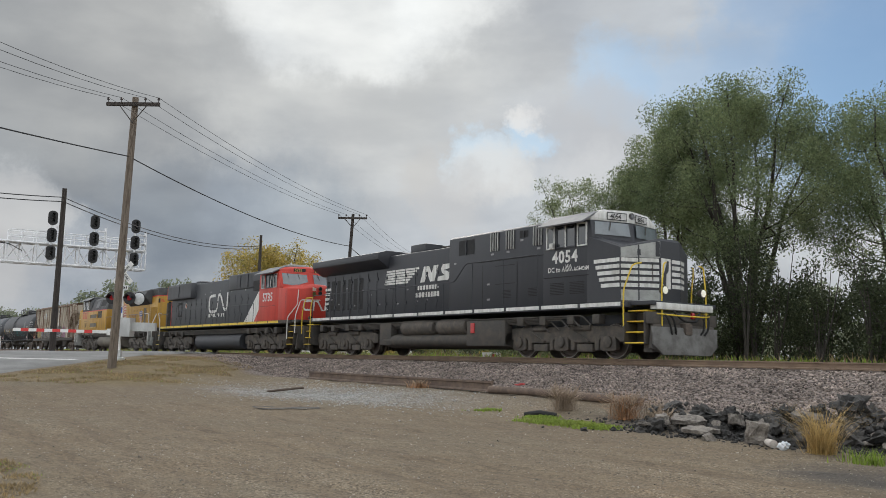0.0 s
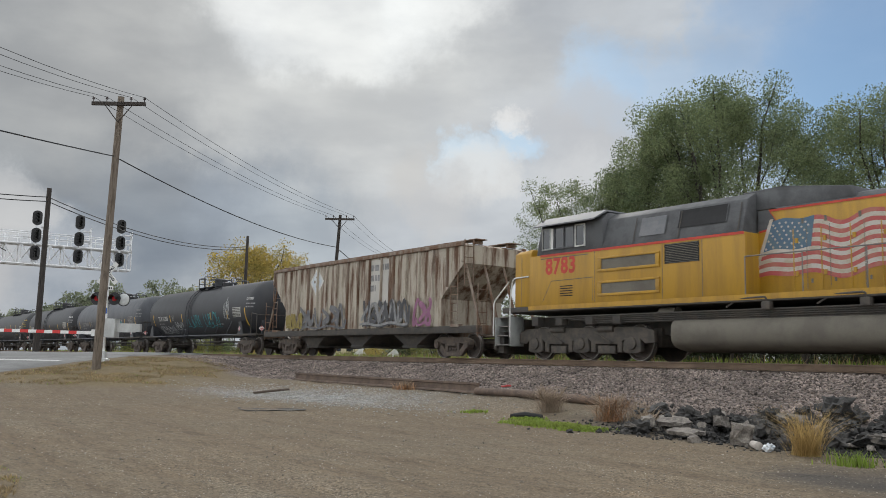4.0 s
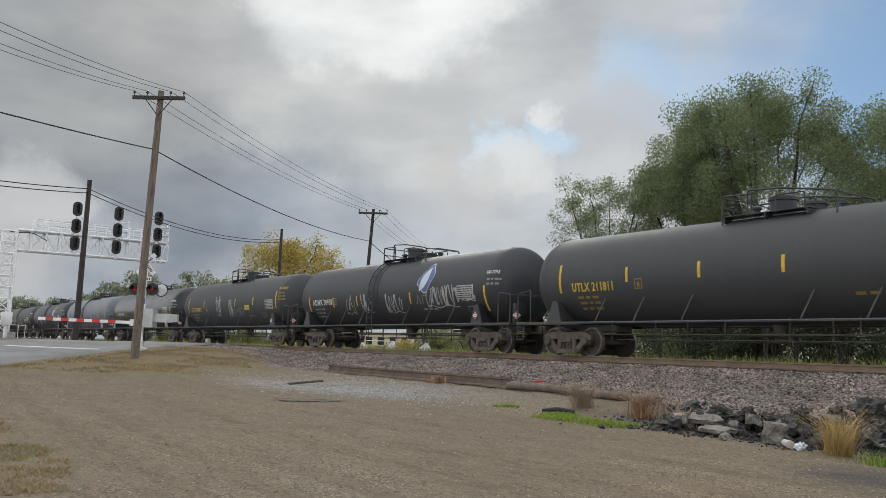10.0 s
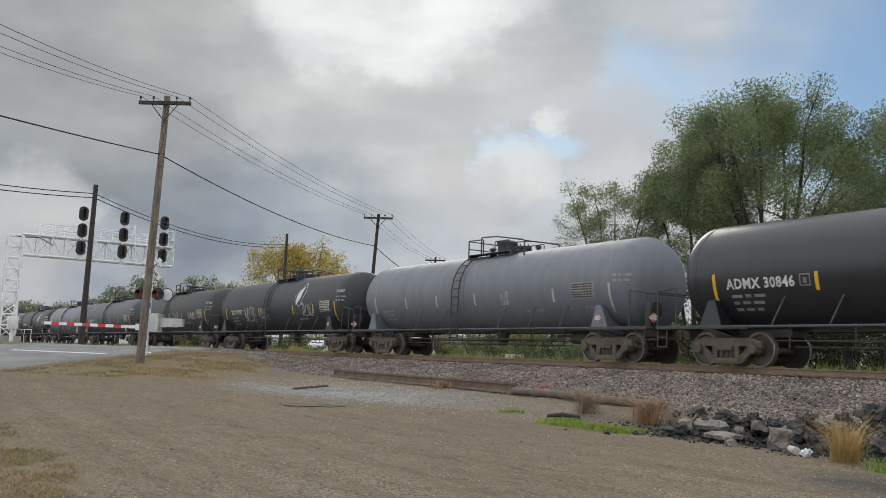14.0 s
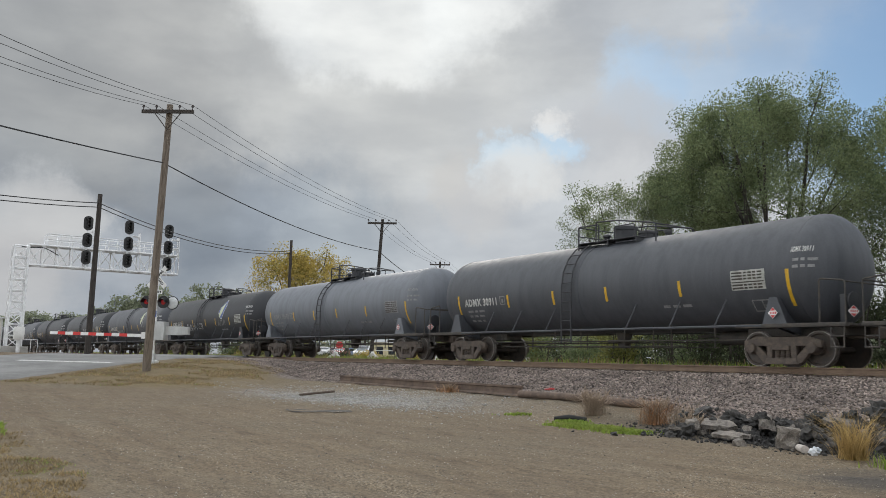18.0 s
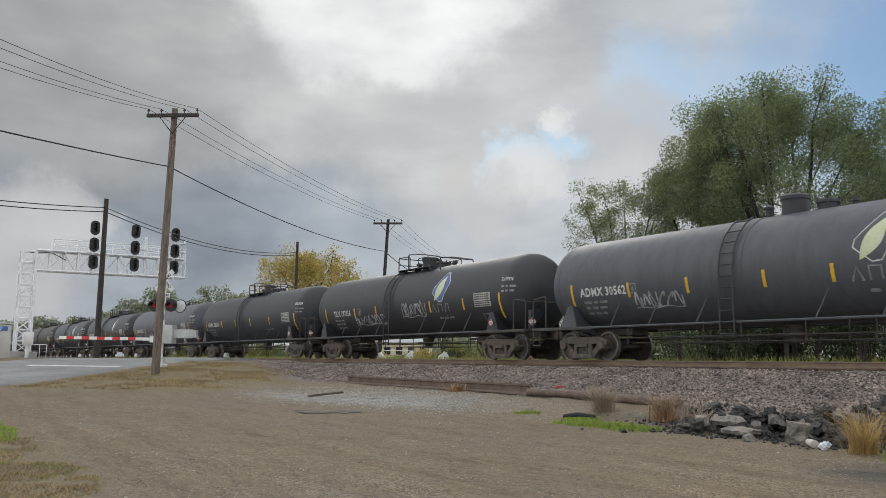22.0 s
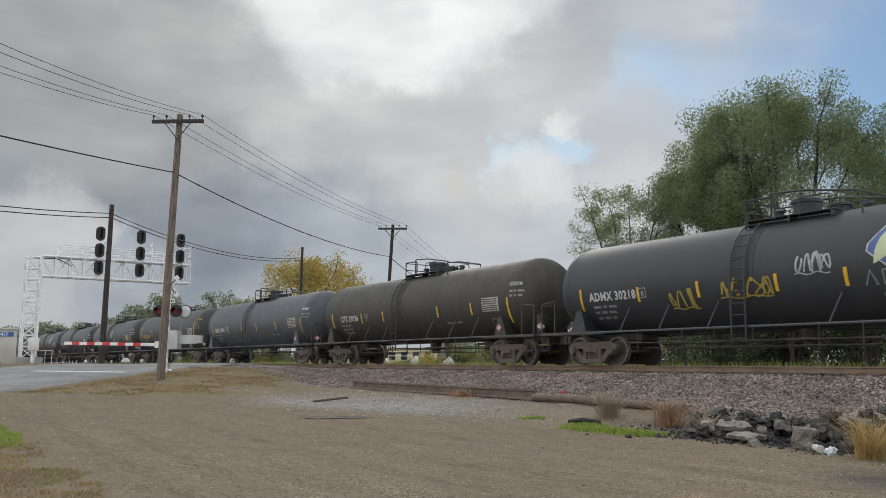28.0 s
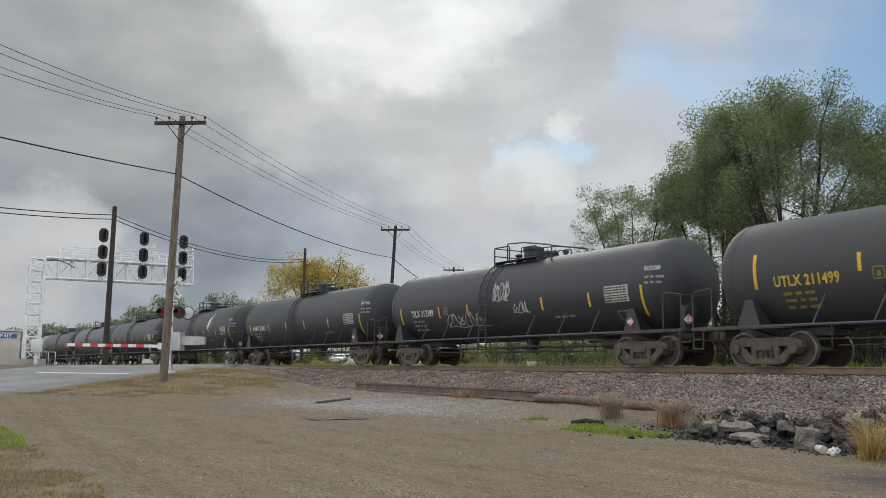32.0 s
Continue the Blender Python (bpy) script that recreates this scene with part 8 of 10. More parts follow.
def seams(parent, u0, u1, z0, z1, count, surface, mat):
    """Door joints and latches along a hood."""
    for k in range(count):
        u = u0 + (u1 - u0) * k / (count - 1)
        bm = bmesh.new()
        p, q = surface(u - 0.012, z0, 0.0), surface(u + 0.012, z1, 0.012)
        quick_box(bm, min(p.x, q.x), max(p.x, q.x), min(p.y, q.y), max(p.y, q.y), z0, z1)
        for zz in (z0 + 0.35, z1 - 0.35):
            p, q = surface(u + 0.05, zz, 0.0), surface(u + 0.13, zz, 0.03)
            quick_box(bm, min(p.x, q.x), max(p.x, q.x), min(p.y, q.y), max(p.y, q.y), zz, zz + 0.12)
        part("hood_door_edge", bm, mat, parent)


def roof_fan(parent, x, z, r, mat, h=0.14):
    bm = bmesh.new()
    lathe(bm, [(z, r), (z + h, r), (z + h + 0.02, r - 0.05), (z + h - 0.03, r - 0.1), (z + h - 0.03, 0.12), (z + h, 0.1)], "z", 24, (x, 0, 0))
    part("radiator_fan", bm, mat, parent)


def horn(parent, x, z, mat):
    bm = bmesh.new()
    quick_box(bm, x - 0.2, x + 0.2, -0.12, 0.12, z, z + 0.08, 0.01)
    for k, l in ((-0.14, 0.42), (0.0, 0.5), (0.14, 0.36)):
        lathe(bm, [(x - 0.2, 0.03), (x + l * 0.5, 0.04), (x + l * 0.8, 0.09), (x + l * 0.82, 0.02)], "x", 10, (0, k * 1.6, z + 0.15))
        lathe(bm, [(x - l * 0.82, 0.02), (x - l * 0.8, 0.09), (x - l * 0.5, 0.04), (x, 0.03)], "x", 10, (0, k * 1.6 + 0.1, z + 0.15))
    part("horn", bm, mat, parent)


def headlight(parent, place, lit=True, r=0.11):
    bm = bmesh.new()
    lathe(bm, [(place[0] - 0.14, r * 0.8), (place[0] - 0.03, r * 1.15), (place[0] + 0.02, r * 1.15), (place[0] + 0.02, r)], "x", 16, (0, place[1], place[2]))
    h = part("headlight", bm, M["under"], parent)
    bm = bmesh.new()
    lathe(bm, [(place[0] + 0.0, r * 0.95), (place[0] + 0.028, r * 0.9), (place[0] + 0.035, 0.02)], "x", 16, (0, place[1], place[2]))
    part("lens", bm, M["lamp_lit" if lit else "glass"], h)


# -- the leading unit: black with white trim --
def leading_unit():
    half, deck = 11.15, 1.66
    lo = loco_base("diesel_locomotive", "black diesel locomotive with white trim and lit headlights", half, deck, (-7.2, 6.95), M["ns_black"], (-3.4, 4.5, 0.28, 0.90), M["under"])
    black, white = M["ns_black"], M["loco_white"]
    bm = bmesh.new()
    quick_box(bm, -9.6, 0.54, -0.90, 0.90, deck, 4.20, 0.10)
    hood = part("hood", bm, black, lo)
    bm = bmesh.new()
    prism(bm, [(-0.98, deck), (0.98, deck), (0.98, 4.44), (0.80, 4.53), (-0.80, 4.53), (-0.98, 4.44)], 0.52, 6.52, "x", bevel=0.03)
    rear = part("inverter_cab", bm, black, lo)
    bm = bmesh.new()
    prism(bm, [(-1.46, 4.02), (-1.46, 4.30), (-1.0, 4.42), (1.0, 4.42), (1.46, 4.30), (1.46, 4.02), (0.92, 3.66), (-0.92, 3.66)], -9.95, -3.95, "x", bevel=0.03)
    part("radiator_wing", bm, black, lo)
    for k in range(3):
        roof_fan(lo, -9.0 + k * 1.9, 4.42, 0.75, black, 0.04)
    boxed("exhaust_stack", M["ns_black"], lo, (-3.0, -1.9, -0.45, 0.45, 4.15, 4.60), 0.04)
    horn(lo, -0.7, 4.21, M["under"])
    # cab
    bm = bmesh.new()
    prism(bm, [(-1.53, deck), (1.53, deck), (1.53, 4.22), (1.25, 4.50), (-1.25, 4.50), (-1.53, 4.22)], 6.5, 8.52, "x", bevel=0.03)
    cab = part("cab", bm, black, lo)
    bm = bmesh.new()
    ringed(bm, [mirrored([(8.5, -1.53, z), (8.62 + dx, -1.50, z), (8.90 + dx, -0.06, z)]) for z, dx in ((3.55, 0.11), (3.72, 0.08), (4.24, -0.01))], 0.012)
    part("cab_front", bm, black, lo)
    bm = bmesh.new()
    prism(bm, [(-1.36, 4.44), (1.36, 4.44), (1.12, 4.57), (-1.12, 4.57)], 6.45, 8.60, "x", bevel=0.02)
    part("cab_roof", bm, M["cab_roof"], lo)
    bm = bmesh.new()
    ringed(bm, [mirrored([(8.45, -1.50, 4.24), (8.61, -1.48, 4.24), (8.92, -0.06, 4.24)]), mirrored([(8.45, -1.50, 4.34), (8.61, -1.48, 4.34), (8.92, -0.06, 4.34)]),
                mirrored([(8.45, -1.05, 4.60), (8.66, -1.02, 4.60), (8.90, -0.06, 4.62)])], 0.008)
    boards = part("number_board_housing", bm, white, lo)
    near_front = facet(8.61, -1.48, 8.92, -0.06)
    for surf, u in ((near_front, 0.62), (facet(8.92, 0.06, 8.61, 1.48), 0.16)):
        bm = bmesh.new()
        plate(bm, u - 0.05, u + 0.69, 4.28, 4.53, 0.012)
        frame_ob = part("number_board", lay(bm, 0, 0, surf, 0), M["signal_black"], boards, flat=True)
        bm = bmesh.new()
        plate(bm, u - 0.02, u + 0.66, 4.31, 4.50, 0.018)
        part("board_field", lay(bm, 0, 0, surf, 0), M["letter"], frame_ob, flat=True)
        part("lettering", lay(text_mesh("4054", 0.2, 0.006), u + 0.07, 4.335, lambda a, z, lift=0.0, surf=surf: surf(a, z, 0.024), 0), M["signal_black"], frame_ob, flat=True)
    for surf, a0, a1 in ((near_front, 0.08, 1.38), (facet(8.92, 0.06, 8.61, 1.48), 0.08, 1.38)):
        bm = bmesh.new()
        bm.faces.new([bm.verts.new(surf(u, z, 0.012) + Vector((dx, 0, 0))) for u, z, dx in ((a0, 3.79, 0.078), (a1, 3.79, 0.078), (a1 - 0.02, 4.20, 0.005), (a0 + 0.04, 4.20, 0.005))])
        pane = part("windscreen", bm, M["windscreen"], lo, flat=True)
        bm = bmesh.new()
        tube(bm, [surf(0.7, 4.22, 0.04), surf(0.62, 3.95, 0.09)], 0.012)
        part("wiper", bm, M["under"], pane)
    # nose, as wide as the cab, its corners cut back
    bm = bmesh.new()
    ringed(bm, [mirrored([(8.5, -1.53, deck), (9.86, -1.50, deck), (10.45, -0.45, deck)]), mirrored([(8.5, -1.53, 3.72), (9.86, -1.50, 3.27), (10.45, -0.45, 3.50)]),
                mirrored([(8.5, -1.40, 3.80), (9.80, -1.40, 3.33), (10.38, -0.42, 3.58)])])
    nose = part("nose", bm, black, lo, smooth=False)
    cab_side = flat_side(1.53)
    near_corner, far_corner, front = facet(9.86, -1.50, 10.45, -0.45), facet(10.45, 0.45, 9.86, 1.50), facet(10.45, -0.45, 10.45, 0.45)
    bm = bmesh.new()
    shape(bm, [(0.0, deck + 0.04), (1.2, deck + 0.04), (1.2, 3.49), (0.0, 3.26)])
    part("grey_panel", lay(bm, 0, 0, near_corner, 0), M["loco_grey"], nose, flat=True)
    for surf, u0, u1 in ((near_corner, 0.0, 1.2), (front, 0.0, 0.9), (far_corner, 0.0, 0.5)):
        bm = bmesh.new()
        plate(bm, u0, u1, 2.02, 2.98, 0.003)
        part("stripe_field", lay(bm, 0, 0, surf, 0), M["ns_black"], nose, flat=True)
    for k in range(5):
        z = 2.10 + k * 0.187
        for surf, u0, u1 in ((cab_side, 9.10 - 0.075 * k, 9.85), (near_corner, 0.0, 1.16), (front, 0.5, 0.88), (far_corner, 0.02, 0.5)):
            bm = bmesh.new()
            plate(bm, u0, u1, z, z + 0.115, 0.007)
            part("white_stripe", lay(bm, 0, 0, surf, 0), white, nose, flat=True)
    bm = bmesh.new()      # plain emblem on the front: a pale field with a dark shape
    plate(bm, 0.02, 0.44, 2.08, 2.98, 0.008)
    emblem = part("emblem", lay(bm, 0, 0, front, 0), white, nose, "white panel with a plain dark shape", flat=True)
    bm = bmesh.new()
    shape(bm, [(0.10, 2.15), (0.22, 2.15), (0.24, 2.5), (0.34, 2.62), (0.36, 2.9), (0.28, 2.92), (0.16, 2.6), (0.06, 2.45)], 0.014)
    part("emblem_shape", lay(bm, 0, 0, front, 0), M["ns_black"], emblem, flat=True)
    bm = bmesh.new()
    plate(bm, 0.52, 0.56, deck + 0.05, 3.36, 0.012)
    plate(bm, 1.06, 1.19, 3.02, 3.47, 0.012)
    plate(bm, 0.50, 0.60, 3.05, 3.22, 0.016)
    door = part("nose_door", lay(bm, 0, 0, near_corner, 0), M["ns_black"], nose, flat=True)
    bm = bmesh.new()
    tube(bm, [near_corner(0.95, 2.3, 0.05), near_corner(0.95, 2.8, 0.05)], 0.015)
    part("door_handle", bm, M["under"], door)
    boxed("front_platform", M["ns_black"], lo, (8.5, 10.98, -1.40, 1.40, deck - 0.12, deck), 0.01)
    # side windows
    for u0, u1, trim in ((6.72, 7.03, white), (7.18, 7.53, black), (7.62, 7.98, black), (8.13, 8.47, white)):
        window(lo, u0, u1, 3.49, 4.13, cab_side, trim)
    boxed("window_post", M["loco_white"], lo, (7.545, 7.605, -1.57, -1.54, 3.47, 4.15), 0.005)
    boxed("mirror", M["loco_white"], lo, (6.98, 7.12, -1.72, -1.60, 3.42, 3.62), 0.02)
    bm = bmesh.new()
    prism(bm, [(-1.90, 4.16), (-1.38, 4.46), (-1.34, 4.42), (-1.88, 4.12)], 6.6, 8.66, "x")
    part("sun_visor", bm, M["cab_roof"], lo)
    letter_part(lo, "4054", 0.54, 6.94, 2.99, white, cab_side, 0.016, 0.98, 1.12, "road_number")
    letter_part(lo, "DC to AC", 0.23, 6.74, 2.70, white, cab_side, 0.004, 0.92, 1.05)
    letter_part(lo, "AC44C6M", 0.17, 7.93, 2.70, white, cab_side, 0.004, 0.85, 1.05)
    bm = bmesh.new()
    for k in range(4):
        ribbon(bm, [(7.56 + k * 0.07, 2.92), (7.66 + k * 0.07, 2.70)], 0.022)
    part("lettering", lay(bm, 0, 0, cab_side, 0), white, lo, flat=True)
    bm = bmesh.new()
    for z in (1.98, 2.03, 2.08, 2.13, 2.18, 2.23, 2.28, 2.33):
        plate(bm, 6.85, 7.5, z, z + 0.022, 0.006)
        plate(bm, 7.75, 8.4, z, z + 0.022, 0.006)
    plate(bm, 6.55, 8.6, 2.52, 2.545, 0.006)
    part("louvre", lay(bm, 0, 0, cab_side, 0), M["dark_grille"], cab, flat=True)
    # emblem on the hood: lines, a dark wedge and two word bars
    hs = flat_side(0.90)
    for k in range(6):
        bm = bmesh.new()
        z = 2.95 + k * 0.105
        plate(bm, -4.26 + 0.03 * k, -2.45 + 0.16 * k, z, z + 0.08)
        part("emblem_line", lay(bm, 0, 0, hs, 0), white, hood, flat=True)
    bm = bmesh.new()
    shape(bm, [(-2.55, 2.92), (-2.25, 2.92), (-2.05, 3.25), (-1.85, 2.92), (-1.55, 2.92), (-1.30, 3.55), (-1.62, 3.55), (-1.75, 3.25), (-1.95, 3.55), (-2.3, 3.55)])
    shape(bm, [(-1.35, 2.92), (-0.65, 2.92), (-0.52, 3.05), (-0.58, 3.25), (-0.95, 3.32), (-0.5, 3.38), (-0.42, 3.55), (-1.0, 3.55), (-1.12, 3.4), (-1.05, 3.22), (-0.85, 3.12), (-1.32, 3.08)])
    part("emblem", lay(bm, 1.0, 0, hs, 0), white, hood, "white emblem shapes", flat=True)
    bm = bmesh.new()
    for r in range(2):
        x = -1.78 - 0.07 * r
        for w in (0.17, 0.17, 0.17, 0.15, 0.17, 0.12, 0.17) + ((0.17,) if r else ()):
            plate(bm, x, x + w, 2.62 - r * 0.30, 2.82 - r * 0.30)
            x += w + 0.05
    part("word_bars", lay(bm, 0, 0, hs, 0), white, hood, flat=True)
    seams(hood, -9.4, -0.4, 1.75, 3.55, 13, hs, M["ns_black"])
    rs = flat_side(0.98)
    for u in (3.04, 3.91, 5.36):
        grille(rear, u, u + 0.52, 3.76, 4.42, rs, 4, M["loco_grey"])
    grille(rear, 1.15, 2.10, 3.77, 4.32, rs, 1, M["ns_black"])
    grille(rear, 4.68, 5.12, 4.10, 4.34, rs, 1, M["ns_black"])
    bm = bmesh.new()
    for u in (3.75, 5.15):
        for k in range(6):
            plate(bm, u, u + 0.48, 2.06 + k * 0.05, 2.082 + k * 0.05, 0.004)
    for u0, u1, z0, z1 in ((2.62, 2.645, 1.72, 3.30), (4.55, 4.575, 1.72, 3.30), (3.35, 4.45, 2.55, 2.57), (3.35, 4.45, 3.20, 3.22), (2.30, 6.45, 3.40, 3.425)):
        plate(bm, u0, u1, z0, z1, 0.004)
    part("louvre", lay(bm, 0, 0, rs, 0), M["dark_grille"], rear, flat=True)
    bm = bmesh.new()
    for u, z in ((3.10, 3.62), (3.98, 3.64), (4.72, 3.98), (5.60, 3.62), (2.90, 2.55), (0.85, 3.45), (2.9, 2.0)):
        plate(bm, u, u + 0.16, z, z + 0.07, 0.006)
    part("notice", lay(bm, 0, 0, rs, 0), M["letter_dim"], rear, flat=True)
    for k in range(7):
        bm = bmesh.new()
        plate(bm, -9.5 + k * 0.52, -9.18 + k * 0.52, 2.0, 3.4)
        part("louvre_panel", lay(bm, 0, 0, hs, 0), M["dark_grille"], hood, flat=True)
    rnd = random.Random(7)
    bm = bmesh.new()
    for k in range(14):
        u = -9 + k * 0.72
        z = 2.05 + rnd.random() * 1.4
        plate(bm, u, u + 0.14, z, z + 0.06)
    part("notice", lay(bm, 0, 0, flat_side(0.912), 0), M["letter_dim"], hood, flat=True)
    for k in range(11):
        bm = bmesh.new()
        a = -9.6 + k * 1.78
        plate(bm, a, a + 1.66, 1.54, 1.655)
        part("sill_stripe", lay(bm, 0, 0, flat_side(1.52), 0), M["loco_white"], lo, flat=True)
    for y in (-1.22, 1.22):
        for a, b in ((-2.1, 0.22), (0.34, 2.24)):
            bm = bmesh.new()
            lathe(bm, [(a, 0.1), (a + 0.06, 0.26), (a + 0.14, 0.30), (b - 0.14, 0.30), (b - 0.06, 0.26), (b, 0.1)], "x", 18, (0, y, 1.08))
            part("air_reservoir", bm, M["loco_truck"], lo)
        boxed("battery_box", M["under"], lo, (2.32, 4.5, min(y * 0.9, y * 1.2), max(y * 0.9, y * 1.2), 0.36, 1.26), 0.06)
        boxed("equipment_box", M["under"], lo, (-3.7, -2.8, min(y * 0.9, y * 1.18), max(y * 0.9, y * 1.18), 0.4, 1.3), 0.04)
    boxed("fill_valve", M["sign_red"], lo, (2.62, 2.82, -1.50, -1.455, 0.82, 1.18), 0.01)
    for y in (-1, 1):
        walk_rails(lo, -9.7, 6.2, 2.72, y, M["ns_black"], 10, knee=(1.6, 2.3, 3.35))
    # ends
    end_steps(lo, 10.95, 1, M["under"], M["rail_yellow"], deck - 0.32, M["under"])
    bm = bmesh.new()
    ringed(bm, [[(10.98, -1.45, 0.92), (11.06, -0.5, 0.92), (11.06, 0.5, 0.92), (10.98, 1.45, 0.92), (10.94, 1.45, 0.92), (10.94, -1.45, 0.92)],
                [(11.02, -1.40, 0.40), (11.18, -0.3, 0.40), (11.18, 0.3, 0.40), (11.02, 1.40, 0.40), (10.96, 1.40, 0.40), (10.96, -1.40, 0.40)],
                [(11.06, -1.05, 0.13), (11.28, -0.2, 0.13), (11.28, 0.2, 0.13), (11.06, 1.05, 0.13), (10.98, 1.05, 0.13), (10.98, -1.05, 0.13)]], 0.01)
    part("plough", bm, M["pilot_grey"], lo)
    bm = bmesh.new()
    for y in (-0.95, -0.72, 0.72, 0.95):
        tube(bm, rounded([(11.0, y, 1.30), (11.12, y * 0.95, 1.15), (11.14, y * 0.85, 0.85), (11.08, y * 0.75, 0.72)], 0.08), 0.03)
    tube(bm, rounded([(11.02, -0.6, 1.4), (11.16, -0.3, 1.1), (11.16, 0.3, 1.1), (11.02, 0.6, 1.4)], 0.15), 0.035)
    part("air_hose", bm, M["rubber"], lo)
    end_steps(lo, -10.7, -1, M["under"], M["rail_yellow"], deck - 0.32, M["under"])
    for y in (-1.52, 1.52):
        handrail(lo, rounded([(-10.72, y, 0.95), (-10.72, y, 1.95), (-10.55, y * 0.95, 2.66), (-10.3, y * 0.8, 2.68)], 0.1), M["rail_yellow"], 0.024)
        handrail(lo, rounded([(-9.85, y, 0.75), (-9.85, y, 2.2), (-9.72, y * 0.97, 2.72)], 0.1), M["rail_yellow"], 0.024)
    for k in range(5):
        bm = bmesh.new()
        plate(bm, -9.58, -9.28 + 0.06 * k, 2.08 + k * 0.22, 2.20 + k * 0.22, 0.006)
        part("white_stripe", lay(bm, 0, 0, flat_side(0.90), 0), M["loco_white"], hood, flat=True)
    boxed("anticlimber", white, lo, (10.75, 11.0, -1.25, 1.25, 1.42, 1.62), 0.02)
    for y in (-1.52, -0.98, 0.98, 1.52):
        handrail(lo, rounded([(9.98 if abs(y) > 1.2 else 10.95, y, 0.95), (9.98 if abs(y) > 1.2 else 10.95, y, 2.0), (10.2 if abs(y) > 1.2 else 10.95, y * 0.9, 2.75), (10.35 if abs(y) > 1.2 else 10.9, y * 0.75, 2.8)], 0.15), M["rail_yellow"], 0.022)
    for y in (-0.85, 0.85):
        headlight(lo, (10.95, y, 1.98), True, 0.12)
    headlight(lo, (8.93, 0.0, 4.46), False, 0.09)
    bm = bmesh.new()
    tube(bm, rounded([(10.9, -1.2, 1.3), (11.2, -0.6, 1.25), (11.2, 0.6, 1.25), (10.9, 1.2, 1.3)], 0.2), 0.022)
    part("uncoupling_lever", bm, M["rail_yellow"], lo)
    boxed("marker_lamp", M["lamp_red"], lo, (10.93, 11.0, 0.28, 0.42, 1.2, 1.38), 0.03)
    return lo


# -- second unit: black hood, red cab with a white slash --
def second_unit():
    half, deck = 11.03, 1.66
    lo = loco_base("diesel_locomotive", "black diesel locomotive with red cab and white slash", half, deck, (-7.4, 6.5), M["under"], (-3.1, 3.8, 0.16, 1.14), M["black"])
    black, red, white = M["cn_grey"], M["cn_red"], M["loco_white"]
    bm = bmesh.new()
    quick_box(bm, -9.38, 6.28, -0.90, 0.90, deck, 4.30, 0.08)
    hood = part("hood", bm, black, lo)
    bm = bmesh.new()
    quick_box(bm, -9.44, -4.9, -1.22, 1.22, 3.42, 4.38, 0.05)
    part("radiator_box", bm, black, lo)
    bm = bmesh.new()
    quick_box(bm, 0.62, 6.26, -0.96, 0.96, 3.60, 4.47, 0.06)
    part("intake_box", bm, black, lo)
    for x in (-8.6, -7.1, -5.6):
        roof_fan(lo, x, 4.38, 0.62, black)
    horn(lo, -4.1, 4.25, black)
    boxed("exhaust_stack", black, lo, (-1.2, 0.2, -0.45, 0.45, 4.2, 4.36), 0.04)
    bm = bmesh.new()
    prism(bm, [(-1.50, deck), (1.50, deck), (1.50, 4.12), (1.20, 4.40), (-1.20, 4.40), (-1.50, 4.12)], 6.25, 8.70, "x", bevel=0.03)
    cab = part("cab", bm, red, lo)
    bm = bmesh.new()
    ringed(bm, [mirrored([(8.6, -1.50, z), (8.70 + dx, -1.50, z), (9.06 + dx, -0.08, z)]) for z, dx in ((3.30, 0.30), (3.45, 0.25), (4.08, 0.05), (4.16, 0.04))], 0.015)
    part("cab_front", bm, red, lo)
    bm = bmesh.new()
    ringed(bm, [mirrored([(8.4, -1.44, 4.15), (8.72, -1.44, 4.15), (9.09, -0.08, 4.15)]), mirrored([(8.4, -1.40, 4.30), (8.70, -1.38, 4.30), (9.05, -0.08, 4.38)]), mirrored([(8.4, -1.05, 4.43), (8.62, -1.05, 4.43), (8.92, -0.08, 4.47)])], 0.01)
    boards = part("number_board_housing", bm, red, lo)
    near_front, far_front = facet(8.70, -1.50, 9.06, -0.08), facet(9.06, 0.08, 8.70, 1.50)
    for surf, u in ((near_front, 0.70), (far_front, 0.18)):
        bm = bmesh.new()
        plate(bm, u, u + 0.62, 4.17, 4.34, 0.03)
        b = part("number_board", lay(bm, 0, 0, surf, 0), M["signal_black"], boards, flat=True)
        part("lettering", lay(text_mesh("5735", 0.2, 0.005, 1.05), u + 0.05, 4.185, lambda a, z, lift=0.0, surf=surf: surf(a, z, 0.036), 0, 0.95), M["amber"], b, flat=True)
    for surf in (near_front, far_front):
        bm = bmesh.new()
        bm.faces.new([bm.verts.new(surf(u, z, 0.014) + Vector((dx, 0, 0))) for u, z, dx in ((0.10, 3.50, 0.235), (0.75, 3.44, 0.25), (1.38, 3.66, 0.185), (1.36, 4.03, 0.065), (0.08, 4.07, 0.055))])
        pane = part("windscreen", bm, M["windscreen"], lo, flat=True)
        bm = bmesh.new()
        for u in (0.35, 0.9):
            tube(bm, [surf(u, 4.1, 0.07), surf(u + 0.1, 3.8, 0.17)], 0.012)
        part("wiper", bm, M["under"], pane)
    # rounded nose, nearly as wide as the cab
    bm = bmesh.new()
    ringed(bm, [mirrored([(8.6, -1.50, z), (9.65, -1.48, z + (dz if z > 3 else 0)), (10.12, -0.92, z + (dz if z > 3 else 0)), (10.30, -0.45, z)]) for z, dz in ((deck, 0), (3.30, -0.06))]
           + [mirrored([(8.6, -1.36, 3.46), (9.55, -1.30, 3.34), (9.98, -0.80, 3.40), (10.16, -0.40, 3.46)]), mirrored([(8.6, -0.9, 3.54), (9.3, -0.8, 3.46), (9.7, -0.55, 3.50), (9.85, -0.3, 3.52)])], 0.04)
    nose = part("nose", bm, red, lo)
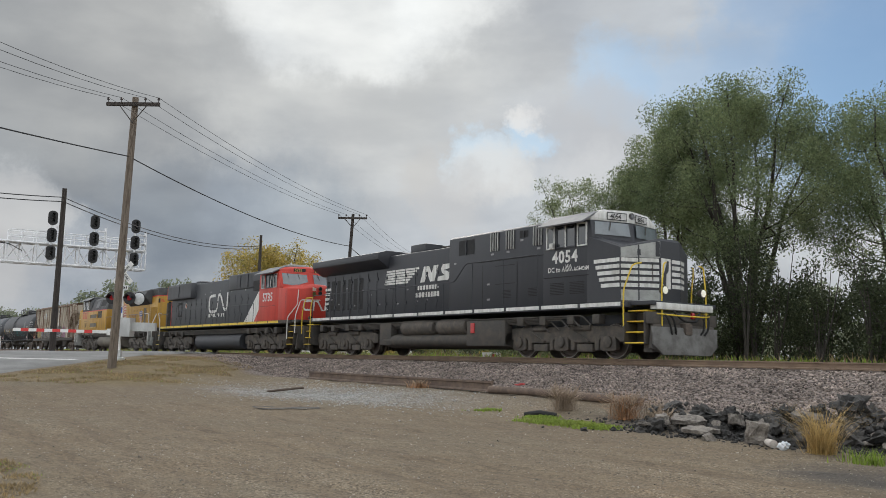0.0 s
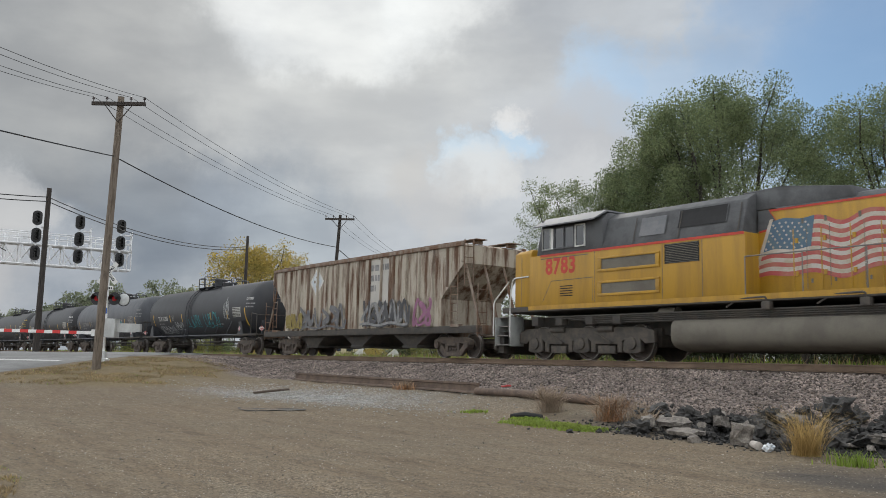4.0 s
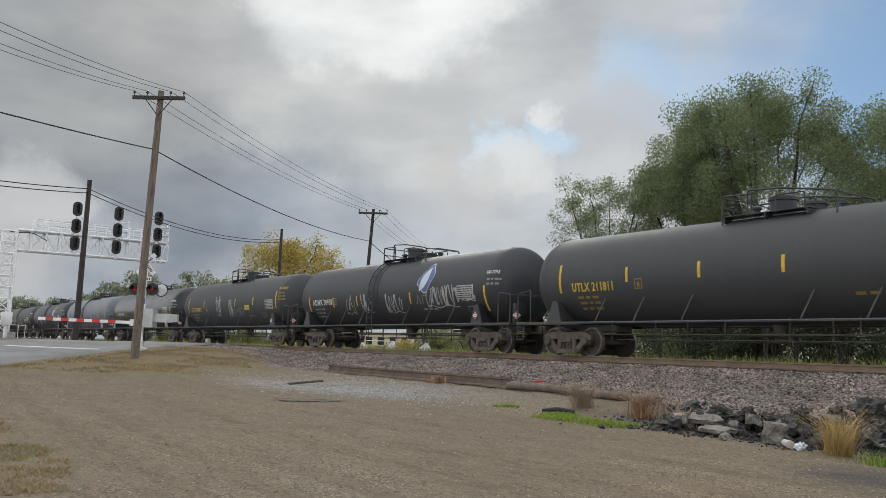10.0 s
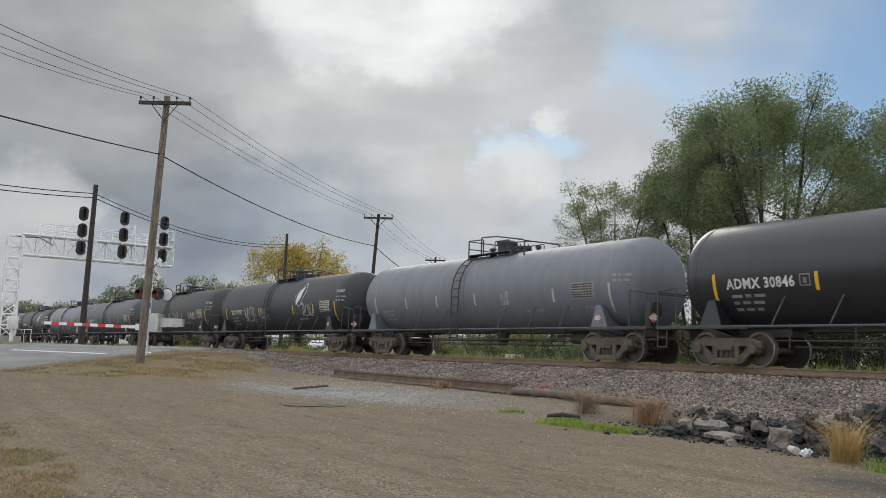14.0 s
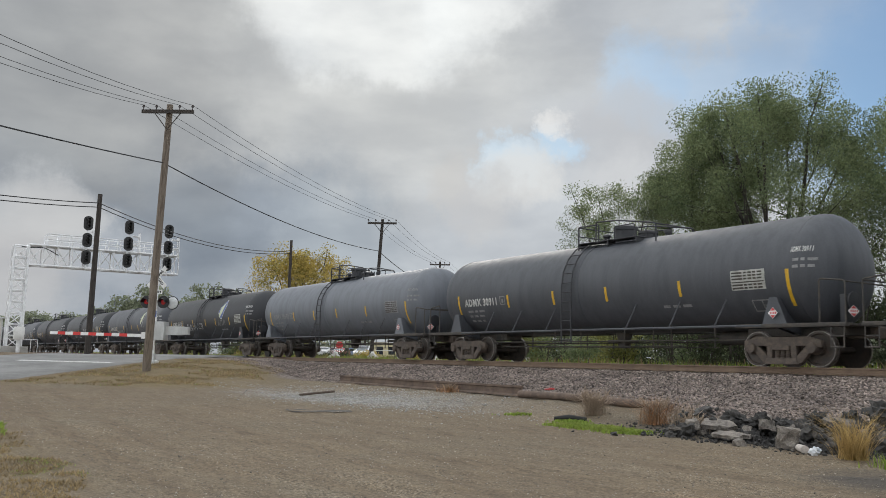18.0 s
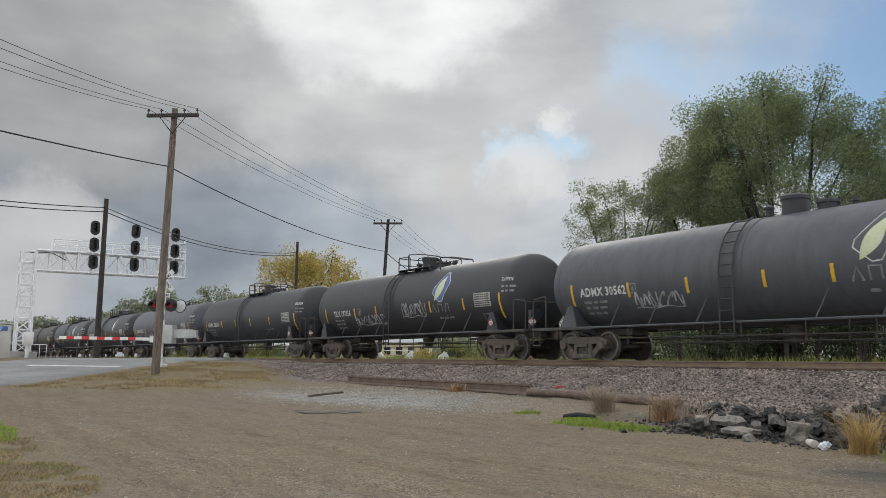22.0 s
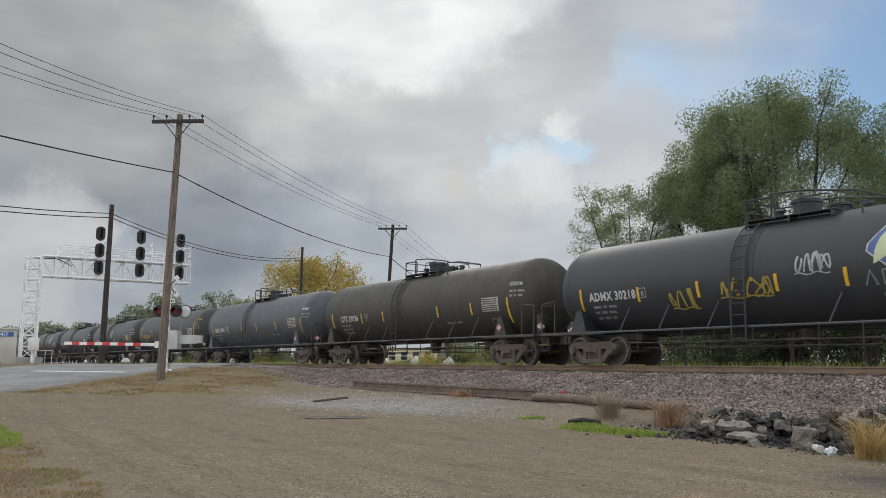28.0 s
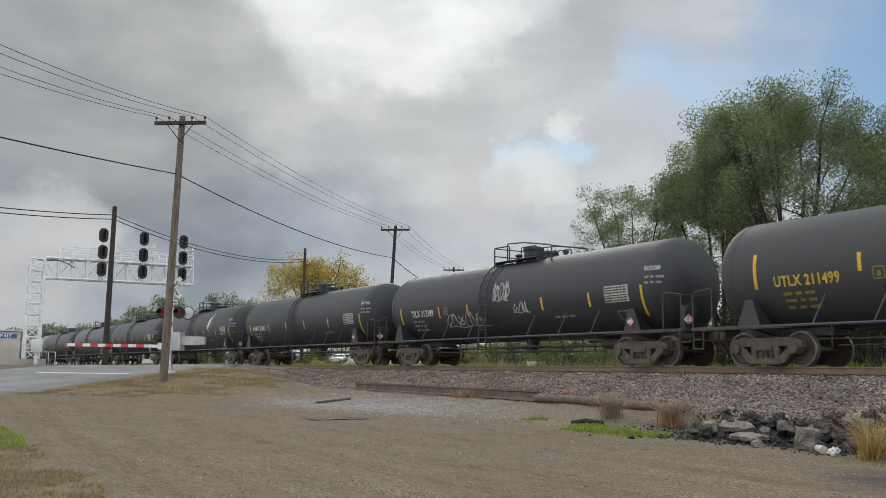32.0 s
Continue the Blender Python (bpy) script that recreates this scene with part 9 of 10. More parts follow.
    front_n, side = facet(10.30, -0.45, 10.30, 0.45), flat_side(1.50)
    bm = bmesh.new()
    plate(bm, 9.52, 9.535, deck + 0.05, 3.18, 0.004)
    plate(bm, 6.32, 8.3, 2.42, 2.435, 0.004)
    part("panel_seam", lay(bm, 0, 0, side, 0), M["signal_black"], cab, flat=True)
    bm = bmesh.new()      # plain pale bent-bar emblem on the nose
    ribbon(bm, [(0.52, 2.62), (0.16, 2.60), (0.10, 2.30), (0.18, 2.18), (0.50, 2.18)], 0.09, 0.006)
    part("emblem", lay(bm, 0, 0, facet(10.12, -0.92, 10.30, -0.45), 0), M["loco_white"], nose, "faded white bent-bar emblem", flat=True)
    bm = bmesh.new()
    ribbon(bm, [(0.10, 2.16), (0.14, 2.62), (0.34, 2.62), (0.60, 2.18), (0.74, 2.20), (0.80, 2.64)], 0.09, 0.006)
    part("emblem", lay(bm, 0, 0, front_n, 0), M["loco_white"], nose, "faded white bent-bar emblem", flat=True)
    bm = bmesh.new()
    shape(bm, [(0.12 + 0.10 * math.cos(k * math.tau / 16), 2.98 + 0.13 * math.sin(k * math.tau / 16)) for k in range(16)], 0.006)
    part("roundel", lay(bm, 0, 0, front_n, 0), M["leaf_hedge"], nose, "small green roundel", flat=True)
    bm = bmesh.new()
    shape(bm, [(0.02, 3.14), (0.22, 3.14), (0.22, 3.28), (0.02, 3.32)], 0.006)
    part("notice", lay(bm, 0, 0, front_n, 0), M["flag_white"], nose, flat=True)
    bm = bmesh.new()
    prism(bm, [(-1.25, 4.38), (1.25, 4.38), (1.05, 4.50), (-1.05, 4.50)], 6.3, 8.60, "x", bevel=0.02)
    part("cab_roof", bm, M["cab_roof"], lo)
    boxed("air_conditioner", M["loco_grey"], lo, (7.0, 7.9, -0.55, 0.55, 4.50, 4.66), 0.03)
    for u0, u1, trim in ((6.60, 6.90, M["loco_grey"]), (7.14, 7.52, black), (7.58, 7.92, black), (8.09, 8.40, M["loco_grey"])):
        window(lo, u0, u1, 3.40, 4.03, side, trim)
    boxed("window_post", M["loco_white"], lo, (7.70, 7.78, -1.545, -1.525, 3.42, 4.0), 0.005)
    bm = bmesh.new()
    prism(bm, [(-1.86, 4.10), (-1.30, 4.38), (-1.26, 4.34), (-1.84, 4.06)], 6.3, 8.45, "x")
    part("sun_visor", bm, M["cab_roof"], lo)
    letter_part(lo, "5735", 0.60, 6.74, 2.69, white, side, 0.016, 0.95, 1.1, "road_number")
    hs = flat_side(0.90)
    bm = bmesh.new()
    shape(bm, [(2.95, 1.70), (4.33, 1.70), (5.45, 2.90), (6.26, 3.60), (6.26, 3.34), (4.82, 3.34)])
    part("white_slash", lay(bm, 0, 0, hs, 0), white, hood, flat=True)
    bm = bmesh.new()
    shape(bm, [(4.35, 1.70), (6.26, 1.70), (6.26, 3.56), (5.47, 2.90)], 0.003)
    part("red_panel", lay(bm, 0, 0, hs, 0), red, hood, flat=True)
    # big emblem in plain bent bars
    bm = bmesh.new()
    bars = [(-2.35, 3.42), (-2.95, 3.41), (-3.17, 3.32), (-3.22, 3.1), (-3.22, 2.75), (-3.14, 2.52), (-2.95, 2.45), (-2.35, 2.45), (-2.12, 2.52), (-2.03, 2.75), (-1.98, 3.25), (-1.90, 3.42), (-1.72, 3.45), (-1.55, 3.3),
            (-1.15, 2.62), (-0.98, 2.50), (-0.80, 2.52), (-0.70, 2.7), (-0.66, 3.52)]
    ribbon(bm, [(-2.46 + (x + 3.22) * 1.14, z) for x, z in bars], 0.17)
    part("emblem", lay(bm, 0, 0, hs, 0), white, hood, "pale grey bent-bar emblem", flat=True)
    bm = bmesh.new()
    x = -2.5
    for w in (0.27, 0.27, 0.27, 0.07, 0.16, 0.17, 0.06, 0.16, 0.18):
        plate(bm, x, x + w, 2.12, 2.12 + (0.2 if w > 0.1 else 0.06))
        x += w + 0.11
    part("word_bars", lay(bm, 0, 0, hs, 0), white, hood, flat=True)
    seams(hood, -9.3, 3.4, 1.75, 3.3, 15, hs, black)
    grille(hood, 1.83, 4.02, 3.68, 4.40, flat_side(0.96), 2, black, "intake_grille", M["ns_black"])
    grille(hood, 4.22, 6.2, 3.42, 3.96, flat_side(0.96), 1, M["dark_grille"], "intake_opening")
    grille(lo, -9.3, -5.0, 3.5, 4.25, flat_side(1.22), 1, M["ns_black"], "radiator_grille", M["ns_black"])
    bm = bmesh.new()
    plate(bm, -9.45, -9.33, 1.68, 3.42, 0.004)
    part("red_edge", lay(bm, 0, 0, hs, 0), red, hood, flat=True)
    bm = bmesh.new()
    plate(bm, -9.43, -9.33, 3.44, 4.36, 0.004)
    part("red_edge", lay(bm, 0, 0, flat_side(1.22), 0), red, hood, flat=True)
    bm = bmesh.new()
    plate(bm, -8.05, -7.25, 2.28, 3.22, 0.014)
    fan = part("fan_opening", lay(bm, 0, 0, hs, 0), M["dark_grille"], hood, flat=True)
    bm = bmesh.new()
    shape(bm, [(-7.65 + 0.3 * math.cos(k * math.tau / 18), 2.72 + 0.36 * math.sin(k * math.tau / 18)) for k in range(18)], 0.02)
    part("fan_disc", lay(bm, 0, 0, hs, 0), M["up_grey"], fan, flat=True)
    bm = bmesh.new()
    shape(bm, [(-6.5 + 0.17 * math.cos(k * math.tau / 20), 2.98 + 0.18 * math.sin(k * math.tau / 20)) for k in range(20)], 0.014)
    ring_ob = part("roundel", lay(bm, 0, 0, hs, 0), white, hood, "small orange and white roundel", flat=True)
    bm = bmesh.new()
    shape(bm, [(-6.5 + 0.13 * math.cos(k * math.tau / 20), 2.98 + 0.14 * math.sin(k * math.tau / 20)) for k in range(20)], 0.02)
    part("roundel_field", lay(bm, 0, 0, hs, 0), M["sign_orange"], ring_ob, flat=True)
    bm = bmesh.new()
    plate(bm, -6.52, -6.48, 2.90, 3.06, 0.026)
    part("roundel_bar", lay(bm, 0, 0, hs, 0), white, ring_ob, flat=True)
    for u, z in ((-7.0, 3.12), (-3.25, 3.52), (-2.3, 3.6), (-0.75, 3.62), (1.0, 3.5), (3.0, 3.5)):
        bm = bmesh.new()
        plate(bm, u, u + 0.14, z, z + 0.09, 0.014)
        part("notice", lay(bm, 0, 0, hs, 0), M["letter_dim"], hood, flat=True)
    for k in range(14):
        bm = bmesh.new()
        a = -9.6 + k * 1.32
        plate(bm, a, a + 1.24, 1.53, 1.65)
        part("sill_stripe", lay(bm, 0, 0, flat_side(1.52), 0), M["rail_yellow"], lo, flat=True)
    for y in (-1, 1):
        walk_rails(lo, -9.9, 5.6, 2.45, y, black, 9, knee=(-8.2, -7.8, 2.62))
        bm = bmesh.new()
        rod(bm, (-3.4, y * 1.15, 1.2), (1.5, y * 1.15, 1.2), 0.17, 14)
        part("air_reservoir", bm, M["under"], lo)
    end_steps(lo, 10.75, 1, M["under"], M["rail_yellow"], deck - 0.32, M["under"])
    end_steps(lo, -10.65, -1, M["under"], M["rail_yellow"], deck - 0.32, M["under"])
    for y in (-1.52, 1.52):
        handrail(lo, rounded([(9.90, y * 1.02, 0.72), (9.90, y * 1.02, 1.78), (10.16, y * 0.76, 2.42), (10.16, y * 0.74, 3.16)], 0.12), white, 0.024)
        handrail(lo, rounded([(10.72, y, 1.0), (10.72, y, 1.85), (10.78, y * 0.85, 2.62), (10.78, y * 0.15, 2.66)], 0.12), white, 0.024)
        handrail(lo, rounded([(-9.8, y, 0.75), (-9.8, y, 2.0), (-10.2, y, 2.6), (-10.5, y * 0.8, 2.6)], 0.15), white, 0.022)
    for y in (-0.75, 0.75):
        headlight(lo, (10.85, y, 1.75), False, 0.1)
    for z in (3.04, 3.26):
        headlight(lo, (10.33, 0.0, z), False, 0.085)
    boxed("front_platform", M["under"], lo, (8.6, 10.75, -1.40, 1.40, deck - 0.12, deck), 0.01)
    boxed("truck_sand_box", M["under"], lo, (-10.2, -9.9, -1.0, 1.0, 1.7, 3.3), 0.04)
    return lo


# -- third unit: yellow with slate roof and a wavy flag, its cab to the rear of the train --
def third_unit():
    half, deck = 11.3, 1.68
    lo = loco_base("diesel_locomotive", "yellow diesel locomotive with slate-grey roof and wavy flag", half, deck, (-7.1, 7.0), M["under"], (-3.3, 3.3, 0.26, 1.28), M["up_tank"])
    yel, slate, redline, rail = M["up_yellow"], M["up_grey"], M["up_red"], M["loco_rail_grey"]
    near = 1
    cabs, hs, roof_s = flat_side(1.50, near), flat_side(0.92, near), flat_side(1.32, near)
    # hood with its chamfered end
    bm = bmesh.new()
    quick_box(bm, -8.3, 0.9, -0.92, 0.92, deck, 3.88, 0.03)
    hood = part("hood", bm, yel, lo)
    bm = bmesh.new()
    tail = [(-8.0, -0.92), (-8.0, 0.92), (-10.05, 0.92), (-10.72, 0.46), (-10.72, -0.46), (-10.05, -0.92)]
    prism(bm, tail, deck, 3.88, "z", bevel=0.02)
    end = part("hood_end", bm, yel, lo)
    bm = bmesh.new()
    prism(bm, [(x * 1.0008, y * 1.008) for x, y in tail], 3.88, 3.95, "z")
    part("red_band", bm, redline, lo)
    bm = bmesh.new()
    prism(bm, [(x, y * 1.005) for x, y in tail], 3.95, 4.46, "z", bevel=0.03)
    top = part("hood_end_roof", bm, slate, lo)
    for z in (4.02, 4.09, 4.16, 4.23, 4.30):
        bm = bmesh.new()
        plate(bm, 8.75, 9.95, z, z + 0.025, 0.008)
        part("louvre", lay(bm, 0, 0, hs, 0), M["dark_grille"], top, flat=True)

    def chamfer(u, z, lift=0.0):
        """The slanted corner of the hood's end; u from 0 at the side to 0.81 at the end face."""
        d, n = Vector((-0.825, -0.566, 0)), Vector((-0.566, 0.825, 0))
        return Vector((-10.05, 0.92, z)) + d * u + n * (0.008 + lift)
    letter_part(lo, "8783", 0.24, 0.22, 3.48, redline, chamfer, 0.004, 0.8, 1.05, "road_number")
    bm = bmesh.new()
    plate(bm, 0.04, 0.2, 3.42, 3.72)
    part("number_lamp", lay(bm, 0, 0, chamfer, 0), M["dark_grille"], end, flat=True)
    for z in (2.0, 2.35, 2.7, 3.05):
        bm = bmesh.new()
        tube(bm, rounded([chamfer(0.25, z, 0.0), chamfer(0.25, z, 0.07), chamfer(0.6, z, 0.07), chamfer(0.6, z, 0.0)], 0.04), 0.012)
        part("grab_iron", bm, yel, end)
    boxed("end_door", M["dark_grille"], lo, (-10.745, -10.715, -0.32, 0.38, 1.8, 2.55), 0.005)
    boxed("end_window", M["dark_grille"], lo, (-10.745, -10.715, -0.32, 0.38, 2.68, 3.5), 0.005)
    for y in (-0.13, 0.13):
        bm = bmesh.new()
        lathe(bm, [(-10.80, 0.09), (-10.72, 0.11)], "x", 14, (0, y + 0.2, 4.12))
        part("rear_light", bm, M["lamp_back"], lo)
    # hood roof
    bm = bmesh.new()
    prism(bm, [(-0.93, 3.88), (0.93, 3.88), (0.80, 4.02), (0.5, 4.10), (-0.5, 4.10), (-0.80, 4.02)], -3.9, 0.4, "x", bevel=0.02)
    part("hood_roof", bm, slate, lo)
    bm = bmesh.new()
    prism(bm, [(1.35, 3.9), (1.35, 4.42), (0.2, 4.45), (-1.65, 4.20), (-1.75, 3.9)], -0.90, 0.90, bevel=0.03)
    part("exhaust_housing", bm, slate, lo)
    bm = bmesh.new()
    prism(bm, [(-0.93, 3.36), (-1.46, 3.90), (-1.46, 4.02), (-1.30, 4.30), (-1.0, 4.42), (1.0, 4.42), (1.30, 4.30), (1.46, 4.02), (1.46, 3.90), (0.93, 3.36)], -8.75, -3.6, "x", bevel=0.03)
    rad = part("radiator_flare", bm, slate, lo)
    for s in (-1, 1):
        bm = bmesh.new()
        bm.faces.new([bm.verts.new(q) for q in ((-8.6, s * 0.975, 3.38), (-3.7, s * 0.975, 3.38), (-3.7, s * 1.475, 3.89), (-8.6, s * 1.475, 3.89))])
        g = part("radiator_grille", bm, M["dark_grille"], rad, flat=True)
        g.location.z -= 0.012
    for x in (-7.6, -6.1, -4.6):
        roof_fan(lo, x, 4.40, 0.66, slate, 0.08)
    boxed("horn_post", M["under"], lo, (-2.65, -2.4, -0.1, 0.1, 4.05, 4.28), 0.01)
    horn(lo, -2.5, 4.26, M["signal_black"])
    # full-width cab and equipment body
    bm = bmesh.new()
    quick_box(bm, 0.88, 9.0, -1.50, 1.50, deck, 3.30, 0.03)
    cab = part("cab_body", bm, yel, lo)
    bm = bmesh.new()
    prism(bm, [(-1.50, 3.30), (1.50, 3.30), (1.32, 3.9), (1.25, 4.18), (0.9, 4.38), (-0.9, 4.38), (-1.25, 4.18), (-1.32, 3.9)], 0.95, 5.80, "x", bevel=0.03)
    part("equipment_roof", bm, slate, lo)
    bm = bmesh.new()
    prism(bm, [(-1.48, 3.30), (1.48, 3.30), (1.48, 4.16), (1.18, 4.42), (-1.18, 4.42), (-1.48, 4.16)], 5.78, 8.42, "x", bevel=0.03)
    cab_top = part("cab_upper", bm, slate, lo)
    bm = bmesh.new()
    prism(bm, [(-1.78, 4.16), (-1.20, 4.46), (1.20, 4.46), (1.78, 4.16), (1.78, 4.20), (1.22, 4.51), (-1.22, 4.51), (-1.78, 4.20)], 5.85, 8.50, "x")
    part("cab_roof", bm, M["cab_roof"], lo)
    bm = bmesh.new()
    ringed(bm, [mirrored([(8.38, -1.48, z), (8.46 + dx, -1.46, z), (8.80 + dx, -0.08, z)]) for z, dx in ((3.30, 0.22), (4.15, 0.02), (4.42, -0.02))], 0.012)
    cab_front = part("cab_front", bm, slate, lo)
    for surf in (facet(8.46, -1.46, 8.80, -0.08), facet(8.80, 0.08, 8.46, 1.46)):
        bm = bmesh.new()
        bm.faces.new([bm.verts.new(surf(u, z, 0.012) + Vector((dx, 0, 0))) for u, z, dx in ((0.08, 3.56, 0.17), (1.34, 3.56, 0.17), (1.32, 4.10, 0.03), (0.10, 4.10, 0.03))])
        part("windscreen", bm, M["windscreen"], cab_front, flat=True)
    bm = bmesh.new()
    ringed(bm, [mirrored([(8.9, -1.50, z), (9.70, -1.48, z), (10.22, -0.90, z), (10.32, -0.45, z)]) for z in (deck, 3.42)]
           + [mirrored([(8.9, -1.40, 3.55), (9.62, -1.36, 3.52), (10.10, -0.82, 3.52), (10.18, -0.42, 3.54)])], 0.03)
    part("nose", bm, yel, lo)
    up_s = flat_side(1.48, near)
    for u0, u1, trim in ((-8.34, -8.03, M["loco_grey"]), (-7.80, -7.42, slate), (-7.36, -6.98, slate), (-6.87, -6.52, M["loco_white"])):
        window(lo, u0, u1, 3.49, 4.10, up_s, trim)
    bm = bmesh.new()
    plate(bm, -7.98, -7.86, 3.46, 4.12, 0.03)
    part("window_blind", lay(bm, 0, 0, up_s, 0), M["loco_white"], cab_top, flat=True)

    def slope(u, z, lift=0.0):
        k = (z - 3.30) / 0.6
        return Vector((-u, 1.50 - 0.18 * min(k, 1) - max(0, k - 1) * 0.13 + 0.012 + lift, z))
    for u0, u1, z0, z1, mat in ((-4.4, -3.5, 3.52, 4.06, "cab_roof"), (-3.05, -1.5, 3.62, 4.12, "dark_grille")):
        bm = bmesh.new()
        plate(bm, u0, u1, z0, z1, 0.01)
        part("roof_hatch", lay(bm, 0, 0, slope, 0.2), M[mat], lo, flat=True)
        bm = bmesh.new()
        for a, b in ((u0 - 0.03, u0), (u1, u1 + 0.03)):
            plate(bm, a, b, z0, z1, 0.02)
        part("hatch_frame", lay(bm, 0, 0, slope, 0.2), slate, lo, flat=True)
    for u in (-4.6, -3.0, -1.1):
        bm = bmesh.new()
        plate(bm, u, u + 0.035, 3.32, 4.1, 0.02)
        part("panel_joint", lay(bm, 0, 0, slope, 0.2), M["under"], lo, flat=True)
    letter_part(lo, "8783", 0.72, -8.22, 2.68, redline, cabs, 0.024, 0.90, 1.06, "road_number")
    bm = bmesh.new()
    plate(bm, -8.46, -0.9, 3.24, 3.31, 0.006)
    part("red_line", lay(bm, 0, 0, cabs, 0), redline, cab, flat=True)
    bm = bmesh.new()
    ribbon(bm, [(-0.86, 3.32), (-0.25, 3.42), (-0.55, 3.85), (3.6, 3.86)], 0.055, 0.004)
    part("red_line", lay(bm, 0, 0, hs, 0), redline, hood, flat=True)
    bm = bmesh.new()
    shape(bm, [(-0.88, 3.34), (-0.28, 3.44), (-0.58, 3.88), (-0.88, 3.88)], 0.002)
    part("slate_wedge", lay(bm, 0, 0, hs, 0), slate, hood, flat=True)
    # framed recesses, grilles and doors on the body's side
    for z0, z1 in ((1.96, 2.26), (2.68, 2.98)):
        bm = bmesh.new()
        plate(bm, -5.80, -3.75, z0, z1, 0.002)
        rec = part("step_recess", lay(bm, 0, 0, cabs, 0), M["up_tank"], cab, flat=True)
        bm = bmesh.new()
        for a, b, c, d in ((-5.94, -3.61, z1, z1 + 0.06), (-5.94, -3.61, z0 - 0.08, z0), (-5.94, -5.80, z0, z1), (-3.75, -3.61, z0, z1)):
            q, r = cabs(a, c, 0.0), cabs(b, d, 0.03)
            quick_box(bm, min(q.x, r.x), max(q.x, r.x), min(q.y, r.y), max(q.y, r.y), c, d, 0.006)
        part("recess_frame", bm, yel, rec)
    bm = bmesh.new()
    plate(bm, -3.44, -2.28, 2.66, 3.20, 0.004)
    vent = part("vent_grille", lay(bm, 0, 0, cabs, 0), M["dark_grille"], cab, flat=True)
    bm = bmesh.new()
    for k in range(12):
        plate(bm, -3.40, -2.32, 2.67 + k * 0.046, 2.685 + k * 0.046, 0.01)
    part("vent_slat", lay(bm, 0, 0, cabs, 0), M["up_tank"], vent, flat=True)
    bm = bmesh.new()
    for k in range(5):
        plate(bm, -7.55, -7.0, 1.95 + k * 0.075, 1.98 + k * 0.075, 0.003)
    part("louvre", lay(bm, 0, 0, cabs, 0), M["dark_grille"], cab, flat=True)
    bm = bmesh.new()
    ribbon(bm, [(-8.35, 1.80), (-7.95, 2.45), (-6.15, 2.47), (-6.15, 1.75)], 0.022, 0.003)
    ribbon(bm, [(-8.42, 3.18), (-6.35, 3.18)], 0.025, 0.003)
    ribbon(bm, [(-9.35, 1.75), (-9.35, 3.36)], 0.018, 0.003)
    part("door_joint", lay(bm, 0, 0, cabs, 0), M["up_tank"], cab, flat=True)
    for u in (-6.08, -3.53, -2.2):
        bm = bmesh.new()
        plate(bm, u, u + 0.02, 1.72, 3.26, 0.003)
        part("panel_joint", lay(bm, 0, 0, cabs, 0), M["up_tank"], cab, flat=True)
    # wavy flag, its staff edge white and slanted
    def wave(j, f):
        """j along the flag, f up it, both 0 to 1."""
        u = -1.02 + 0.55 * f * (1 - j) + j * (3.72 - 0.3 * f)
        z = 2.16 + f * (1.42 - 0.06 * j) - 0.22 * j * (1 - j) * 0.3
        return (u, z + 0.105 * math.sin(j * 9.0 - 1.0) * (0.35 + 0.65 * j) + 0.05 * math.sin(j * 17.0))

    def strip(bm, j0, j1, f0, f1, lift, n=24):
        prev = None
        for i in range(n + 1):
            j = j0 + (j1 - j0) * i / n
            cur = [bm.verts.new((*wave(j, f), lift)) for f in (f0, f1)]
            if prev:
                bm.faces.new((prev[0], cur[0], cur[1], prev[1]))
            prev = cur
    for k in range(13):
        bm = bmesh.new()
        strip(bm, 0, 1, k / 13, (k + 1) / 13, 0.003)
        part("flag_stripe", lay(bm, 0, 0, hs, 0), M["flag_red"] if k % 2 == 0 else M["flag_white"], hood, flat=True)
    bm = bmesh.new()
    strip(bm, 0, 0.40, 6 / 13, 1.0, 0.006, 12)
    canton = part("flag_canton", lay(bm, 0, 0, hs, 0), M["flag_blue"], hood, flat=True)
    bm = bmesh.new()
    for r in range(7):
        for c in range(6):
            u, z = wave(0.025 + (c + 0.5 * (r % 2)) * 0.060, 0.50 + r * 0.070)
            shape(bm, [(u, z - 0.036), (u + 0.034, z), (u, z + 0.036), (u - 0.034, z)], 0.010)
    part("flag_star", lay(bm, 0, 0, hs, 0), M["flag_white"], canton, flat=True)
    bm = bmesh.new()
    shape(bm, [(-1.12, 2.02), (-1.02, 2.02), (-0.44, 3.62), (-0.54, 3.62)], 0.008)
    part("flag_staff", lay(bm, 0, 0, hs, 0), M["flag_white"], hood, flat=True)
    # shield emblem and lettering
    bm = bmesh.new()
    shape(bm, [(6.24, 2.06), (6.52, 2.22), (6.62, 2.45), (6.62, 2.80), (6.66, 2.90), (6.50, 2.95), (6.24, 3.0), (5.98, 2.95), (5.82, 2.90), (5.86, 2.80), (5.86, 2.45), (5.96, 2.22)], 0.003)
    shield = part("shield", lay(bm, 0, 0, hs, 0), M["flag_white"], hood, "blue, white and red shield emblem", flat=True)
    bm = bmesh.new()
    shape(bm, [(5.89, 2.56), (6.59, 2.56), (6.59, 2.80), (6.62, 2.87), (6.48, 2.92), (6.24, 2.96), (6.00, 2.92), (5.86, 2.87), (5.89, 2.80)], 0.006)
    part("shield_field", lay(bm, 0, 0, hs, 0), M["logo_blue"], shield, flat=True)
    bm = bmesh.new()
    for k in range(7):
        plate(bm, 5.92 + k * 0.098, 5.965 + k * 0.098, 2.2 + 0.05 * abs(k - 3) ** 1.2 * 0.5, 2.54, 0.006)
    part("shield_stripe", lay(bm, 0, 0, hs, 0), M["flag_red"], shield, flat=True)
    bm = bmesh.new()
